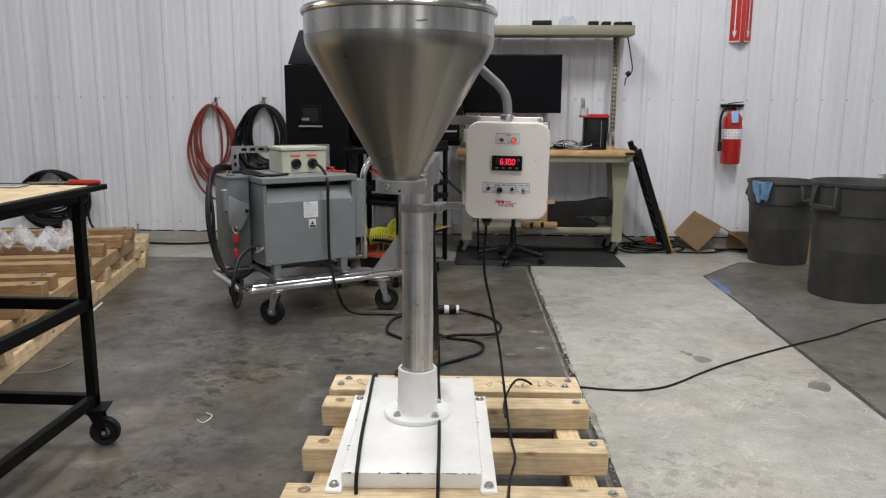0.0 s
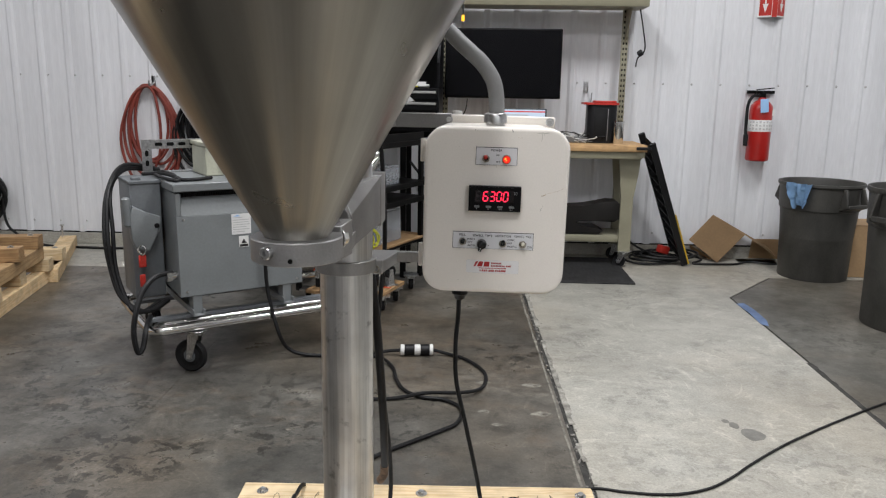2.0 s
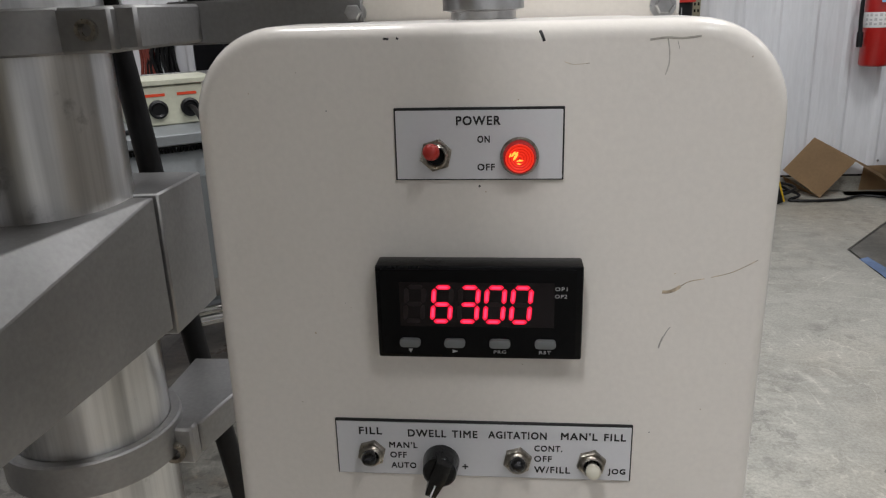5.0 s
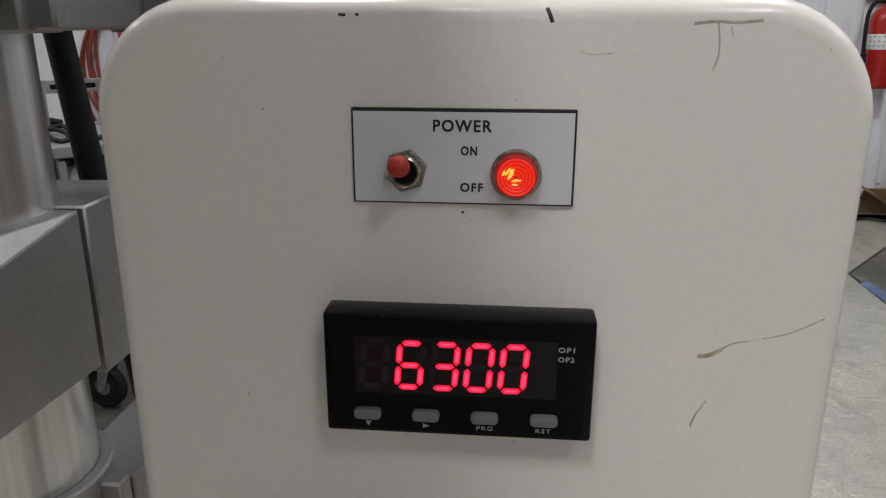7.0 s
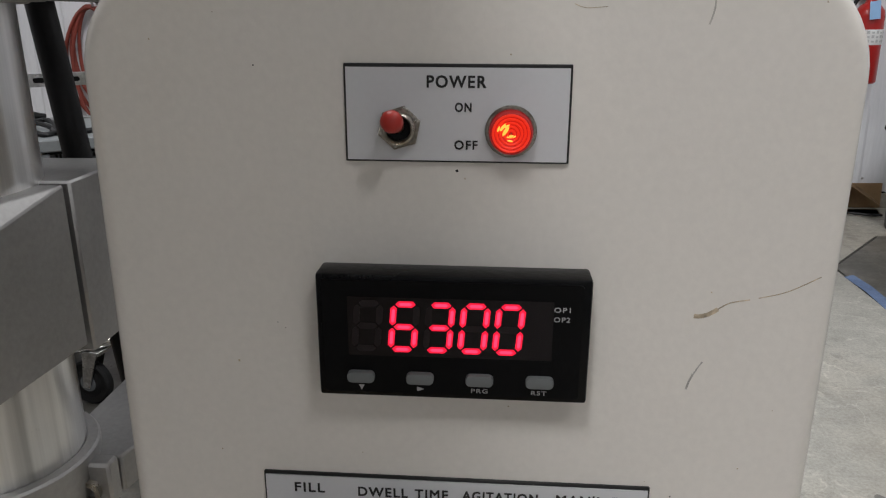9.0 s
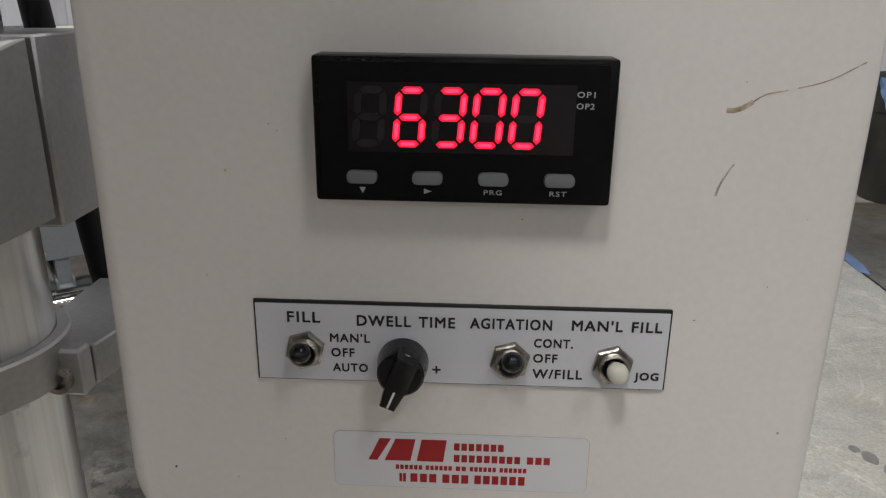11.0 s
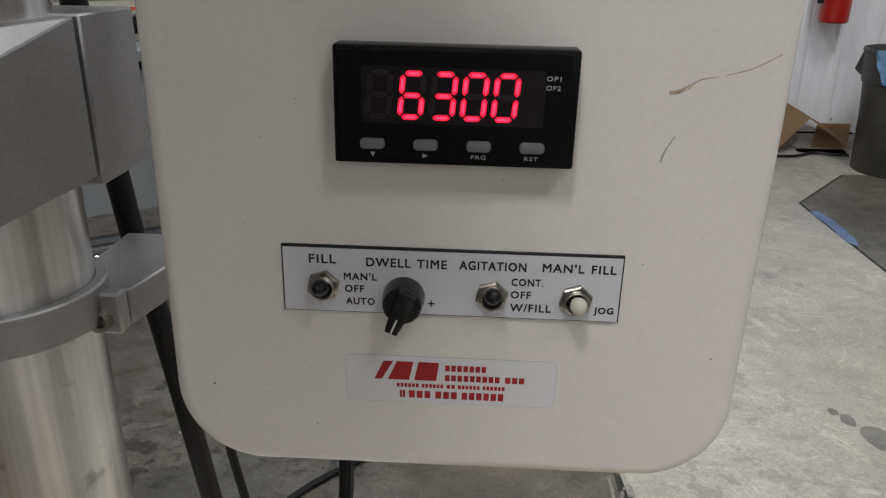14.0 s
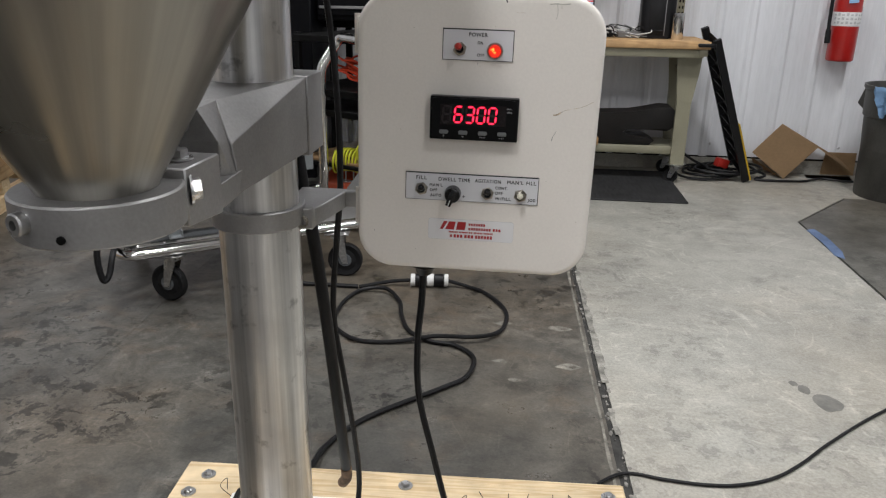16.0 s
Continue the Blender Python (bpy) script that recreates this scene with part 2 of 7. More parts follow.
def concrete(name, col, rough, warm, contrast, chalky=0.0, rust=0.0):
    """Trowelled concrete: clouds, dark scuffs, brownish stains, pale drag marks and fine grain."""
    m, n, l, p = nodes_of(name)
    tc = n.new("ShaderNodeTexCoord")

    def noise_at(s, detail, rg, off, bend=0.0, size=(1, 1, 1)):
        q, mp = n.new("ShaderNodeTexNoise"), n.new("ShaderNodeMapping")
        mp.inputs["Location"].default_value, mp.inputs["Scale"].default_value = off, size
        mp.inputs["Rotation"].default_value = (0, 0, 0.4 * bend)
        q.inputs["Distortion"].default_value = bend
        l.new(tc.outputs["Object"], mp.inputs["Vector"])
        l.new(mp.outputs["Vector"], q.inputs["Vector"])
        q.inputs["Scale"].default_value, q.inputs["Detail"].default_value, q.inputs["Roughness"].default_value = s, detail, rg
        return q.outputs["Fac"]

    def ranged(v, a, b, c=0.0, d=1.0):
        q = n.new("ShaderNodeMapRange")
        for k, x in zip(("From Min", "From Max", "To Min", "To Max"), (a, b, c, d)):
            q.inputs[k].default_value = x
        l.new(v, q.inputs["Value"])
        return q.outputs["Result"]

    def mixed(a, b, f):
        q = n.new("ShaderNodeMix")
        q.data_type = "RGBA"
        for s, v in (("A", a), ("B", b)):
            if isinstance(v, tuple):
                q.inputs[s].default_value = (*v, 1)
            else:
                l.new(v, q.inputs[s])
        l.new(f, q.inputs["Factor"])
        return q.outputs["Result"]

    def times(a, b):
        q = n.new("ShaderNodeMath")
        q.operation = "MULTIPLY"
        l.new(a, q.inputs[0])
        l.new(b, q.inputs[1])
        return q.outputs[0]

    cloud = noise_at(0.9, 6, 0.6, (3, 1, 0))
    scuff = noise_at(3.4, 10, 0.72, (0, 7, 0))
    patch = noise_at(13, 12, 0.72, (4, 2, 1), 0.4)
    where = noise_at(1.6, 4, 0.6, (8, 1, 2))
    smear = noise_at(5.0, 10, 0.75, (1, 3, 8), 0.5, (1.0, 1.6, 1.0))
    blot = noise_at(0.7, 5, 0.6, (11, 4, 0))
    grain = noise_at(95, 4, 0.75, (0, 0, 0))
    fleck = noise_at(34, 4, 0.8, (2, 9, 4))
    k = contrast
    f = ranged(cloud, 0.36, 0.64, 1 - 0.32 * k, 1 + 0.22 * k)
    f = times(f, ranged(scuff, 0.42, 0.6, 1 + 0.12 * k, 1 - 0.28 * k))
    spots = times(ranged(patch, 0.53, 0.556), ranged(where, 0.44, 0.58))
    f = times(f, ranged(spots, 0.0, 1.0, 1 + 0.05 * k, 1 - 0.55 * k))
    f = times(f, ranged(smear, 0.53, 0.63, 1 + 0.04 * k, 1 - 0.24 * k))
    chalk = noise_at(2.6, 9, 0.7, (6, 3, 2), 1.4)
    f = times(f, ranged(chalk, 0.56, 0.66, 1.0, 1 + 0.4 * k))
    f = times(f, ranged(grain, 0.35, 0.65, 1.13, 0.8))
    f = times(f, ranged(fleck, 0.66, 0.74, 1.0, 1 + 0.5 * k))
    if chalky:
        for sc_, off, size in ((1.5, (5, 2, 7), (1, 1, 1)), (3.1, (9, 5, 1), (1.0, 0.55, 1)), (2.2, (2, 8, 3), (0.5, 1.1, 1))):
            line = ranged(noise_at(sc_, 3, 0.55, off, 2.2, size), 0.472, 0.528, -1.0, 1.0)
            q = n.new("ShaderNodeMath")
            q.operation = "ABSOLUTE"
            l.new(line, q.inputs[0])
            seen = times(ranged(q.outputs[0], 0.0, 0.7, 1.0, 0.0), ranged(noise_at(4.5, 5, 0.7, off), 0.5, 0.62))
            f = times(f, ranged(seen, 0.0, 1.0, 1.0, 1 + chalky))
        pits = noise_at(21, 5, 0.75, (7, 7, 1))
        f = times(f, ranged(pits, 0.69, 0.73, 1.0, 1 - 0.9 * chalky))
    c = mixed(col, warm, ranged(blot, 0.44, 0.64, 0, 0.75))
    if rust:
        stain = times(ranged(noise_at(1.9, 7, 0.68, (3, 12, 5), 0.7, (0.7, 1.5, 1)), 0.5, 0.66), ranged(noise_at(11, 6, 0.7, (1, 6, 2)), 0.38, 0.6))
        c = mixed(c, (0.135, 0.093, 0.058), ranged(stain, 0, 1, 0, rust))
    tone = n.new("ShaderNodeHueSaturation")
    l.new(c, tone.inputs["Color"])
    l.new(f, tone.inputs["Value"])
    c = tone.outputs["Color"]
    l.new(c, p.inputs["Base Color"])
    l.new(ranged(scuff, 0.3, 0.7, rough - 0.12, rough + 0.12), p.inputs["Roughness"])
    bp = n.new("ShaderNodeBump")
    bp.inputs["Strength"].default_value, bp.inputs["Distance"].default_value = 0.15, 0.002
    l.new(scuff, bp.inputs["Height"])
    l.new(bp.outputs["Normal"], p.inputs["Normal"])
    return m


def timber(name, col, dark, axis):
    """Sawn softwood with growth-ring grain along one axis and a few knots."""
    m, n, l, p = nodes_of(name)
    tc, mp, info = n.new("ShaderNodeTexCoord"), n.new("ShaderNodeMapping"), n.new("ShaderNodeObjectInfo")
    s = [9.0, 9.0, 9.0]
    s[axis] = 0.55
    mp.inputs["Scale"].default_value = s
    off = n.new("ShaderNodeVectorMath")
    off.operation = "MULTIPLY_ADD"
    l.new(info.outputs["Random"], off.inputs[0])
    off.inputs[1].default_value = (9.1, 4.7, 6.3)
    l.new(tc.outputs["Object"], off.inputs[2])
    l.new(off.outputs[0], mp.inputs["Vector"])
    w = n.new("ShaderNodeTexNoise")
    w.inputs["Scale"].default_value, w.inputs["Detail"].default_value, w.inputs["Distortion"].default_value = 2.2, 2, 0.6
    l.new(mp.outputs["Vector"], w.inputs["Vector"])
    mul = n.new("ShaderNodeMath")
    mul.operation = "MULTIPLY"
    mul.inputs[1].default_value = 9
    l.new(w.outputs["Fac"], mul.inputs[0])
    fr = n.new("ShaderNodeMath")
    fr.operation = "PINGPONG"
    fr.inputs[1].default_value = 0.5
    l.new(mul.outputs[0], fr.inputs[0])
    ramp = n.new("ShaderNodeValToRGB")
    ramp.color_ramp.elements[0].color, ramp.color_ramp.elements[1].color = (*col, 1), (*dark, 1)
    ramp.color_ramp.elements[0].position, ramp.color_ramp.elements[1].position = 0.1, 0.55
    l.new(fr.outputs[0], ramp.inputs["Fac"])
    f = n.new("ShaderNodeTexNoise")
    f.inputs["Scale"].default_value, f.inputs["Detail"].default_value = 14, 5
    l.new(off.outputs[0], f.inputs["Vector"])
    vo = n.new("ShaderNodeTexVoronoi")
    vo.inputs["Scale"].default_value = 1.0
    mp2 = n.new("ShaderNodeMapping")
    s2 = [7.0, 7.0, 7.0]
    s2[axis] = 3.2
    mp2.inputs["Scale"].default_value = s2
    l.new(off.outputs[0], mp2.inputs["Vector"])
    l.new(mp2.outputs["Vector"], vo.inputs["Vector"])
    kn = n.new("ShaderNodeMapRange")
    kn.inputs["From Min"].default_value, kn.inputs["From Max"].default_value = 0.06, 0.12
    kn.inputs["To Min"].default_value, kn.inputs["To Max"].default_value = 0.9, 0.0
    l.new(vo.outputs["Distance"], kn.inputs["Value"])
    knot = n.new("ShaderNodeMix")
    knot.data_type = "RGBA"
    knot.inputs["B"].default_value = (0.11, 0.05, 0.02, 1)
    l.new(ramp.outputs["Color"], knot.inputs["A"])
    l.new(kn.outputs["Result"], knot.inputs["Factor"])
    v = n.new("ShaderNodeMapRange")
    v.inputs["From Min"].default_value, v.inputs["From Max"].default_value = 0.3, 0.7
    v.inputs["To Min"].default_value, v.inputs["To Max"].default_value = 0.78, 1.12
    l.new(f.outputs["Fac"], v.inputs["Value"])
    r2 = n.new("ShaderNodeMapRange")
    r2.inputs["To Min"].default_value, r2.inputs["To Max"].default_value = 0.86, 1.08
    l.new(info.outputs["Random"], r2.inputs["Value"])
    mm = n.new("ShaderNodeMath")
    mm.operation = "MULTIPLY"
    l.new(v.outputs["Result"], mm.inputs[0])
    l.new(r2.outputs["Result"], mm.inputs[1])
    hsv = n.new("ShaderNodeHueSaturation")
    l.new(knot.outputs["Result"], hsv.inputs["Color"])
    l.new(mm.outputs[0], hsv.inputs["Value"])
    l.new(hsv.outputs["Color"], p.inputs["Base Color"])
    p.inputs["Roughness"].default_value = 0.7
    bp = n.new("ShaderNodeBump")
    bp.inputs["Strength"].default_value, bp.inputs["Distance"].default_value = 0.25, 0.001
    l.new(fr.outputs[0], bp.inputs["Height"])
    l.new(bp.outputs["Normal"], p.inputs["Normal"])
    return m


def steel(name, col, rough, streak=0.12, turns=60.0, aniso=0.0, smudge=0.15, lengthwise=True, dings=0.0):
    """Bare metal of a turned body: fine streaks that run along the z axis, smudges and scratches."""
    m, n, l, p = nodes_of(name)
    tc = n.new("ShaderNodeTexCoord")
    sep = n.new("ShaderNodeSeparateXYZ")
    l.new(tc.outputs["Object"], sep.inputs[0])
    at = n.new("ShaderNodeMath")
    at.operation = "ARCTAN2"
    l.new(sep.outputs["Y"], at.inputs[0])
    l.new(sep.outputs["X"], at.inputs[1])
    comb = n.new("ShaderNodeCombineXYZ")
    k = n.new("ShaderNodeMath")
    k.operation = "MULTIPLY"
    k.inputs[1].default_value = turns / 6.28
    l.new(at.outputs[0], k.inputs[0])
    l.new(k.outputs[0], comb.inputs["X"])
    z = n.new("ShaderNodeMath")
    z.operation = "MULTIPLY"
    z.inputs[1].default_value = 1.2 if lengthwise else 90
    l.new(sep.outputs["Z"], z.inputs[0])
    l.new(z.outputs[0], comb.inputs["Y"])
    s = n.new("ShaderNodeTexNoise")
    s.inputs["Scale"].default_value, s.inputs["Detail"].default_value, s.inputs["Roughness"].default_value = 1.0, 4, 0.6
    l.new(comb.outputs[0], s.inputs["Vector"])
    g = n.new("ShaderNodeTexNoise")
    g.inputs["Scale"].default_value, g.inputs["Detail"].default_value = 7, 3
    l.new(tc.outputs["Object"], g.inputs["Vector"])
    r1 = n.new("ShaderNodeMapRange")
    for q, x in zip(("From Min", "From Max", "To Min", "To Max"), (0.3, 0.7, 1 - streak, 1 + streak * 0.5)):
        r1.inputs[q].default_value = x
    l.new(s.outputs["Fac"], r1.inputs["Value"])
    r2 = n.new("ShaderNodeMapRange")
    for q, x in zip(("From Min", "From Max", "To Min", "To Max"), (0.35, 0.75, 1.0, 1 - smudge)):
        r2.inputs[q].default_value = x
    l.new(g.outputs["Fac"], r2.inputs["Value"])
    mu = n.new("ShaderNodeMath")
    mu.operation = "MULTIPLY"
    l.new(r1.outputs["Result"], mu.inputs[0])
    l.new(r2.outputs["Result"], mu.inputs[1])
    if dings:
        d = n.new("ShaderNodeTexNoise")
        d.inputs["Scale"].default_value, d.inputs["Detail"].default_value, d.inputs["Roughness"].default_value = 26, 5, 0.62
        l.new(tc.outputs["Object"], d.inputs["Vector"])
        r3 = n.new("ShaderNodeMapRange")
        for q, x in zip(("From Min", "From Max", "To Min", "To Max"), (0.6, 0.7, 1.0, 1 - dings)):
            r3.inputs[q].default_value = x
        l.new(d.outputs["Fac"], r3.inputs["Value"])
        mu2 = n.new("ShaderNodeMath")
        mu2.operation = "MULTIPLY"
        l.new(mu.outputs[0], mu2.inputs[0])
        l.new(r3.outputs["Result"], mu2.inputs[1])
        mu = mu2
    hsv = n.new("ShaderNodeHueSaturation")
    hsv.inputs["Color"].default_value = (*col, 1)
    l.new(mu.outputs[0], hsv.inputs["Value"])
    l.new(hsv.outputs["Color"], p.inputs["Base Color"])
    p.inputs["Metallic"].default_value = 1.0
    rr = n.new("ShaderNodeMapRange")
    for q, x in zip(("From Min", "From Max", "To Min", "To Max"), (0.3, 0.7, rough - 0.02, rough + 0.04)):
        rr.inputs[q].default_value = x
    l.new(g.outputs["Fac"], rr.inputs["Value"])
    l.new(rr.outputs["Result"], p.inputs["Roughness"])
    if aniso:
        p.inputs["Anisotropic"].default_value = aniso
        p.inputs["Anisotropic Rotation"].default_value = 0.25
        ta = n.new("ShaderNodeTangent")
        ta.direction_type, ta.axis = "RADIAL", "Z"
        l.new(ta.outputs[0], p.inputs["Tangent"])
    return m


def glow(name, col, power, base=(0.05, 0.0, 0.0)):
    m, n, l, p = nodes_of(name)
    p.inputs["Base Color"].default_value = (*base, 1)
    p.inputs["Emission Color"].default_value = (*col, 1)
    p.inputs["Emission Strength"].default_value = power
    return m


def clear(name, col, rough, alpha):
    m, n, l, p = nodes_of(name)
    p.inputs["Base Color"].default_value = (*col, 1)
    p.inputs["Roughness"].default_value = rough
    p.inputs["Alpha"].default_value = alpha
    return m


# vertical streaks paint both smudges and the shading along the ribs
WALL = mat("wall_paint", (0.74, 0.748, 0.775), 0.35, var=0.06, scale=2.2, fine=40, bump=0.03, spec=0.4, stretch=(1.7, 1, 0.22))
ROOF = mat("ceiling_paint", (0.6, 0.6, 0.6), 0.6, var=0.05)
FLOOR_DARK = concrete("dark_concrete", (0.095, 0.091, 0.08), 0.35, (0.106, 0.086, 0.062), 1.1, 0.35, 0.55)
FLOOR_LIGHT = concrete("light_concrete", (0.365, 0.356, 0.318), 0.42, (0.36, 0.328, 0.27), 0.42, 0.34, 0.14)
FLOOR_MID = concrete("grey_concrete", (0.122, 0.118, 0.104), 0.4, (0.12, 0.106, 0.083), 0.75, 0.35, 0.3)
WORN = mat("worn_concrete_face", (0.24, 0.225, 0.19), 0.8, var=0.3, scale=25, fine=150, bump=0.4)
LIME = mat("pale_cement_smear", (0.36, 0.345, 0.305), 0.85, var=0.35, scale=18, fine=120, bump=0.3)
JOINT = mat("joint_filler", (0.05, 0.048, 0.044), 0.8, var=0.3, scale=20)
CRUMB = mat("crumbling_edge", (0.22, 0.21, 0.19), 0.9, rnd=0.3, var=0.4, scale=30, fine=200, bump=0.6)
TAPE_BLUE = mat("blue_tape", (0.16, 0.24, 0.42), 0.6, var=0.2)
WET = mat("oil_stain", (0.19, 0.185, 0.165), 0.35, var=0.2, scale=12)
WHITE = mat("white_enamel", (0.9, 0.89, 0.85), 0.34, var=0.04, scale=5, fine=60, bump=0.03, grime=0.55)
CREAM = mat("cream_enamel", (0.84, 0.795, 0.733), 0.2, var=0.035, scale=4, fine=320, bump=0.05, grime=0.06)
CREAM_BOX = mat("ivory_enamel", (0.53, 0.53, 0.42), 0.4, var=0.08, grime=0.25)
HOPPER = steel("brushed_stainless", (0.34, 0.328, 0.3), 0.29, streak=0.15, turns=46, aniso=0.8, smudge=0.07)
# brighter base and strong streaks paint the room's reflected bands onto the drum
DRUM = steel("drum_steel_painted_bands", (0.52, 0.51, 0.485), 0.24, streak=0.42, turns=30, aniso=0.7, smudge=0.05)
RIM = mat("rolled_steel_rim", (0.7, 0.69, 0.67), 0.22, metal=1.0, var=0.1, scale=14)
PIPE = steel("turned_aluminium_pipe", (0.84, 0.835, 0.825), 0.3, streak=0.34, turns=26, aniso=0.6, smudge=0.34, dings=0.42)
ALU = mat("milled_aluminium", (0.4, 0.395, 0.39), 0.55, metal=1.0, var=0.09, scale=9, fine=260, bump=0.06)
ZINC = mat("zinc_plate", (0.62, 0.62, 0.62), 0.3, metal=1.0, var=0.2, scale=60)
CHROME = mat("polished_tube", (0.75, 0.74, 0.72), 0.13, metal=1.0, var=0.08, scale=10)
NICKEL = mat("worn_nickel", (0.5, 0.46, 0.4), 0.3, metal=1.0, var=0.3, scale=200, fine=900)
BLACK = mat("black_plastic", (0.008, 0.008, 0.009), 0.4, var=0.2, fine=300, spec=0.3)
LEVER_BLACK = mat("glossy_black_plastic", (0.008, 0.008, 0.009), 0.18, var=0.1, bump=0)
KNOB = mat("glossy_black_plastic", (0.006, 0.006, 0.006), 0.22, var=0.2, fine=400, spec=0.5)
IVORY = mat("ivory_plastic", (0.68, 0.65, 0.54), 0.3, var=0.05)
BLACK_MATT = mat("black_rubber", (0.012, 0.012, 0.013), 0.65, var=0.3, fine=200, spec=0.25)
BLACK_STEEL = mat("black_painted_steel", (0.006, 0.006, 0.006), 0.45, var=0.3, scale=12, grime=0.05, spec=0.12)
CHEST = mat("black_powder_coat", (0.004, 0.004, 0.005), 0.35, var=0.2, spec=0.14)
CABLE = mat("black_cable_jacket", (0.008, 0.008, 0.009), 0.5, var=0.3, fine=250, spec=0.3)
GREY_STEEL = mat("grey_machine_enamel", (0.205, 0.22, 0.226), 0.42, var=0.08, scale=4, grime=0.2)
GREY_DARK = mat("dark_grey_enamel", (0.145, 0.156, 0.166), 0.42, var=0.12, grime=0.2)
BEIGE = mat("beige_bench_enamel", (0.27, 0.255, 0.18), 0.45, var=0.07, scale=5, grime=0.15)
BUTCHER = timber("maple_bench_top", (0.52, 0.33, 0.16), (0.42, 0.25, 0.11), 0)
PINE_X = timber("pine_beam", (0.72, 0.57, 0.36), (0.58, 0.41, 0.22), 0)
PINE_Y = timber("pine_runner", (0.76, 0.58, 0.35), (0.62, 0.42, 0.21), 1)
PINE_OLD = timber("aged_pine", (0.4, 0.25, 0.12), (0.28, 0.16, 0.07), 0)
PINE_OLD_Y = timber("aged_pine_runner", (0.46, 0.31, 0.16), (0.33, 0.2, 0.09), 1)
BIN = mat("grey_bin_plastic", (0.058, 0.056, 0.05), 0.5, var=0.26, scale=7, fine=120, grime=0.5, stretch=(1, 1, 0.55))
RED = mat("red_enamel", (0.44, 0.014, 0.011), 0.3, var=0.08, coat=0.3)
RED_PLASTIC = mat("red_plastic", (0.5, 0.03, 0.02), 0.4, var=0.1)
RED_HOSE = mat("red_rubber_hose", (0.25, 0.045, 0.03), 0.6, var=0.2, fine=200)
ORANGE = mat("orange_cord", (0.8, 0.07, 0.018), 0.5, var=0.15)
ORANGE_PAINT = mat("orange_red_paint", (0.62, 0.1, 0.035), 0.5, var=0.2, scale=9, grime=0.25)
YELLOW = mat("yellow_hose", (0.6, 0.6, 0.03), 0.45, var=0.15)
YELLOW_PAINT = mat("yellow_paint", (0.65, 0.42, 0.02), 0.5, var=0.2)
WHITE_PLASTIC = mat("white_plastic", (0.72, 0.72, 0.7), 0.45, var=0.08)
PAPER = mat("white_label", (0.75, 0.75, 0.74), 0.55, var=0.03)
STICKER = mat("white_sticker", (0.77, 0.76, 0.75), 0.35, var=0.02, scale=20, bump=0.0)
PLATE = mat("engraved_laminate", (0.68, 0.68, 0.695), 0.4, var=0.02, scale=20, fine=500, bump=0.02)
INK = mat("black_ink", (0.012, 0.012, 0.012), 0.5, var=0.1)
INK_RED = mat("red_ink", (0.42, 0.018, 0.02), 0.5, var=0.1)
INK_GREY = mat("pale_print", (0.5, 0.5, 0.5), 0.5, var=0.05)
BLUE_CLOTH = mat("blue_paper_cloth", (0.3, 0.5, 0.75), 0.8, var=0.12)
BLUE_TAG = mat("blue_tag", (0.33, 0.55, 0.85), 0.6, var=0.05)
CARD = mat("corrugated_cardboard", (0.42, 0.275, 0.145), 0.75, var=0.1, scale=3, fine=60)
CONDUIT = mat("grey_conduit", (0.2, 0.2, 0.2), 0.5, var=0.06, fine=200)
BELT = mat("brown_black_rubber", (0.009, 0.0072, 0.006), 0.55, var=0.3, scale=6, fine=60, bump=0.3, spec=0.3)
MAT_RUBBER = mat("ribbed_floor_mat", (0.022, 0.022, 0.023), 0.75, var=0.25, scale=10)
WINDOW = mat("smoked_window", (0.007, 0.004, 0.005), 0.14, var=0.1, bump=0)
GREY_KEY = mat("grey_key", (0.17, 0.18, 0.18), 0.5, var=0.05)
SCREEN = mat("dark_screen", (0.003, 0.003, 0.004), 0.14, var=0.1, bump=0, spec=0.15)
METER = mat("black_meter_case", (0.004, 0.004, 0.0045), 0.3, var=0.2, fine=300, spec=0.16)
LED = glow("led_segment", (1.0, 0.008, 0.045), 1.35)
LED_CORE = glow("led_segment_core", (1.0, 0.025, 0.07), 3.4)
LED_OFF = mat("unlit_segment", (0.011, 0.005, 0.006), 0.4, var=0.05, bump=0)
LAMP_RED = glow("lit_red_lens", (1.0, 0.03, 0.008), 0.8, (0.5, 0.02, 0.01))
LAMP_DIM = glow("dim_red_lens", (1.0, 0.02, 0.008), 0.42, (0.4, 0.01, 0.008))
LENS_RED = glow("red_lens_side", (1.0, 0.012, 0.01), 0.14, (0.38, 0.012, 0.012))
LAMP_HOT = glow("lit_lens_core", (1.0, 0.3, 0.04), 2.6, (0.5, 0.05, 0.01))
LAPTOP_LIT = glow("lit_laptop_screen", (0.62, 0.75, 0.95), 0.75, (0.1, 0.1, 0.1))
LAPTOP_RED = glow("lit_red_bar", (0.9, 0.1, 0.12), 0.6)
AMBER = glow("amber_light", (1.0, 0.5, 0.03), 1.6)
FILM = clear("clear_plastic_film", (0.85, 0.87, 0.9), 0.1, 0.3)
TUB = clear("clear_plastic_tub", (0.5, 0.53, 0.57), 0.22, 0.26)
SCUFF = mat("grey_scuff", (0.5, 0.48, 0.43), 0.6, var=0.2, scale=300)
FAINT = mat("faint_rub_mark", (0.5, 0.47, 0.41), 0.4, var=0.2, scale=300)
RUST_TINT = mat("brown_scuff", (0.6, 0.49, 0.35), 0.6, var=0.3, scale=300)
BROWN_RUST = mat("rusty_filings", (0.2, 0.12, 0.07), 0.8, var=0.4, scale=40)
SKIN = mat("grey_cast_housing", (0.36, 0.36, 0.355), 0.45, var=0.06)

# ---- structure ----
WALL_Y, RIB = 7.42, 0.2302
floor = thing("floor", pose(0, 0, 0), "stained concrete floor with a paler poured strip and open joints", "floor", kind="structure")


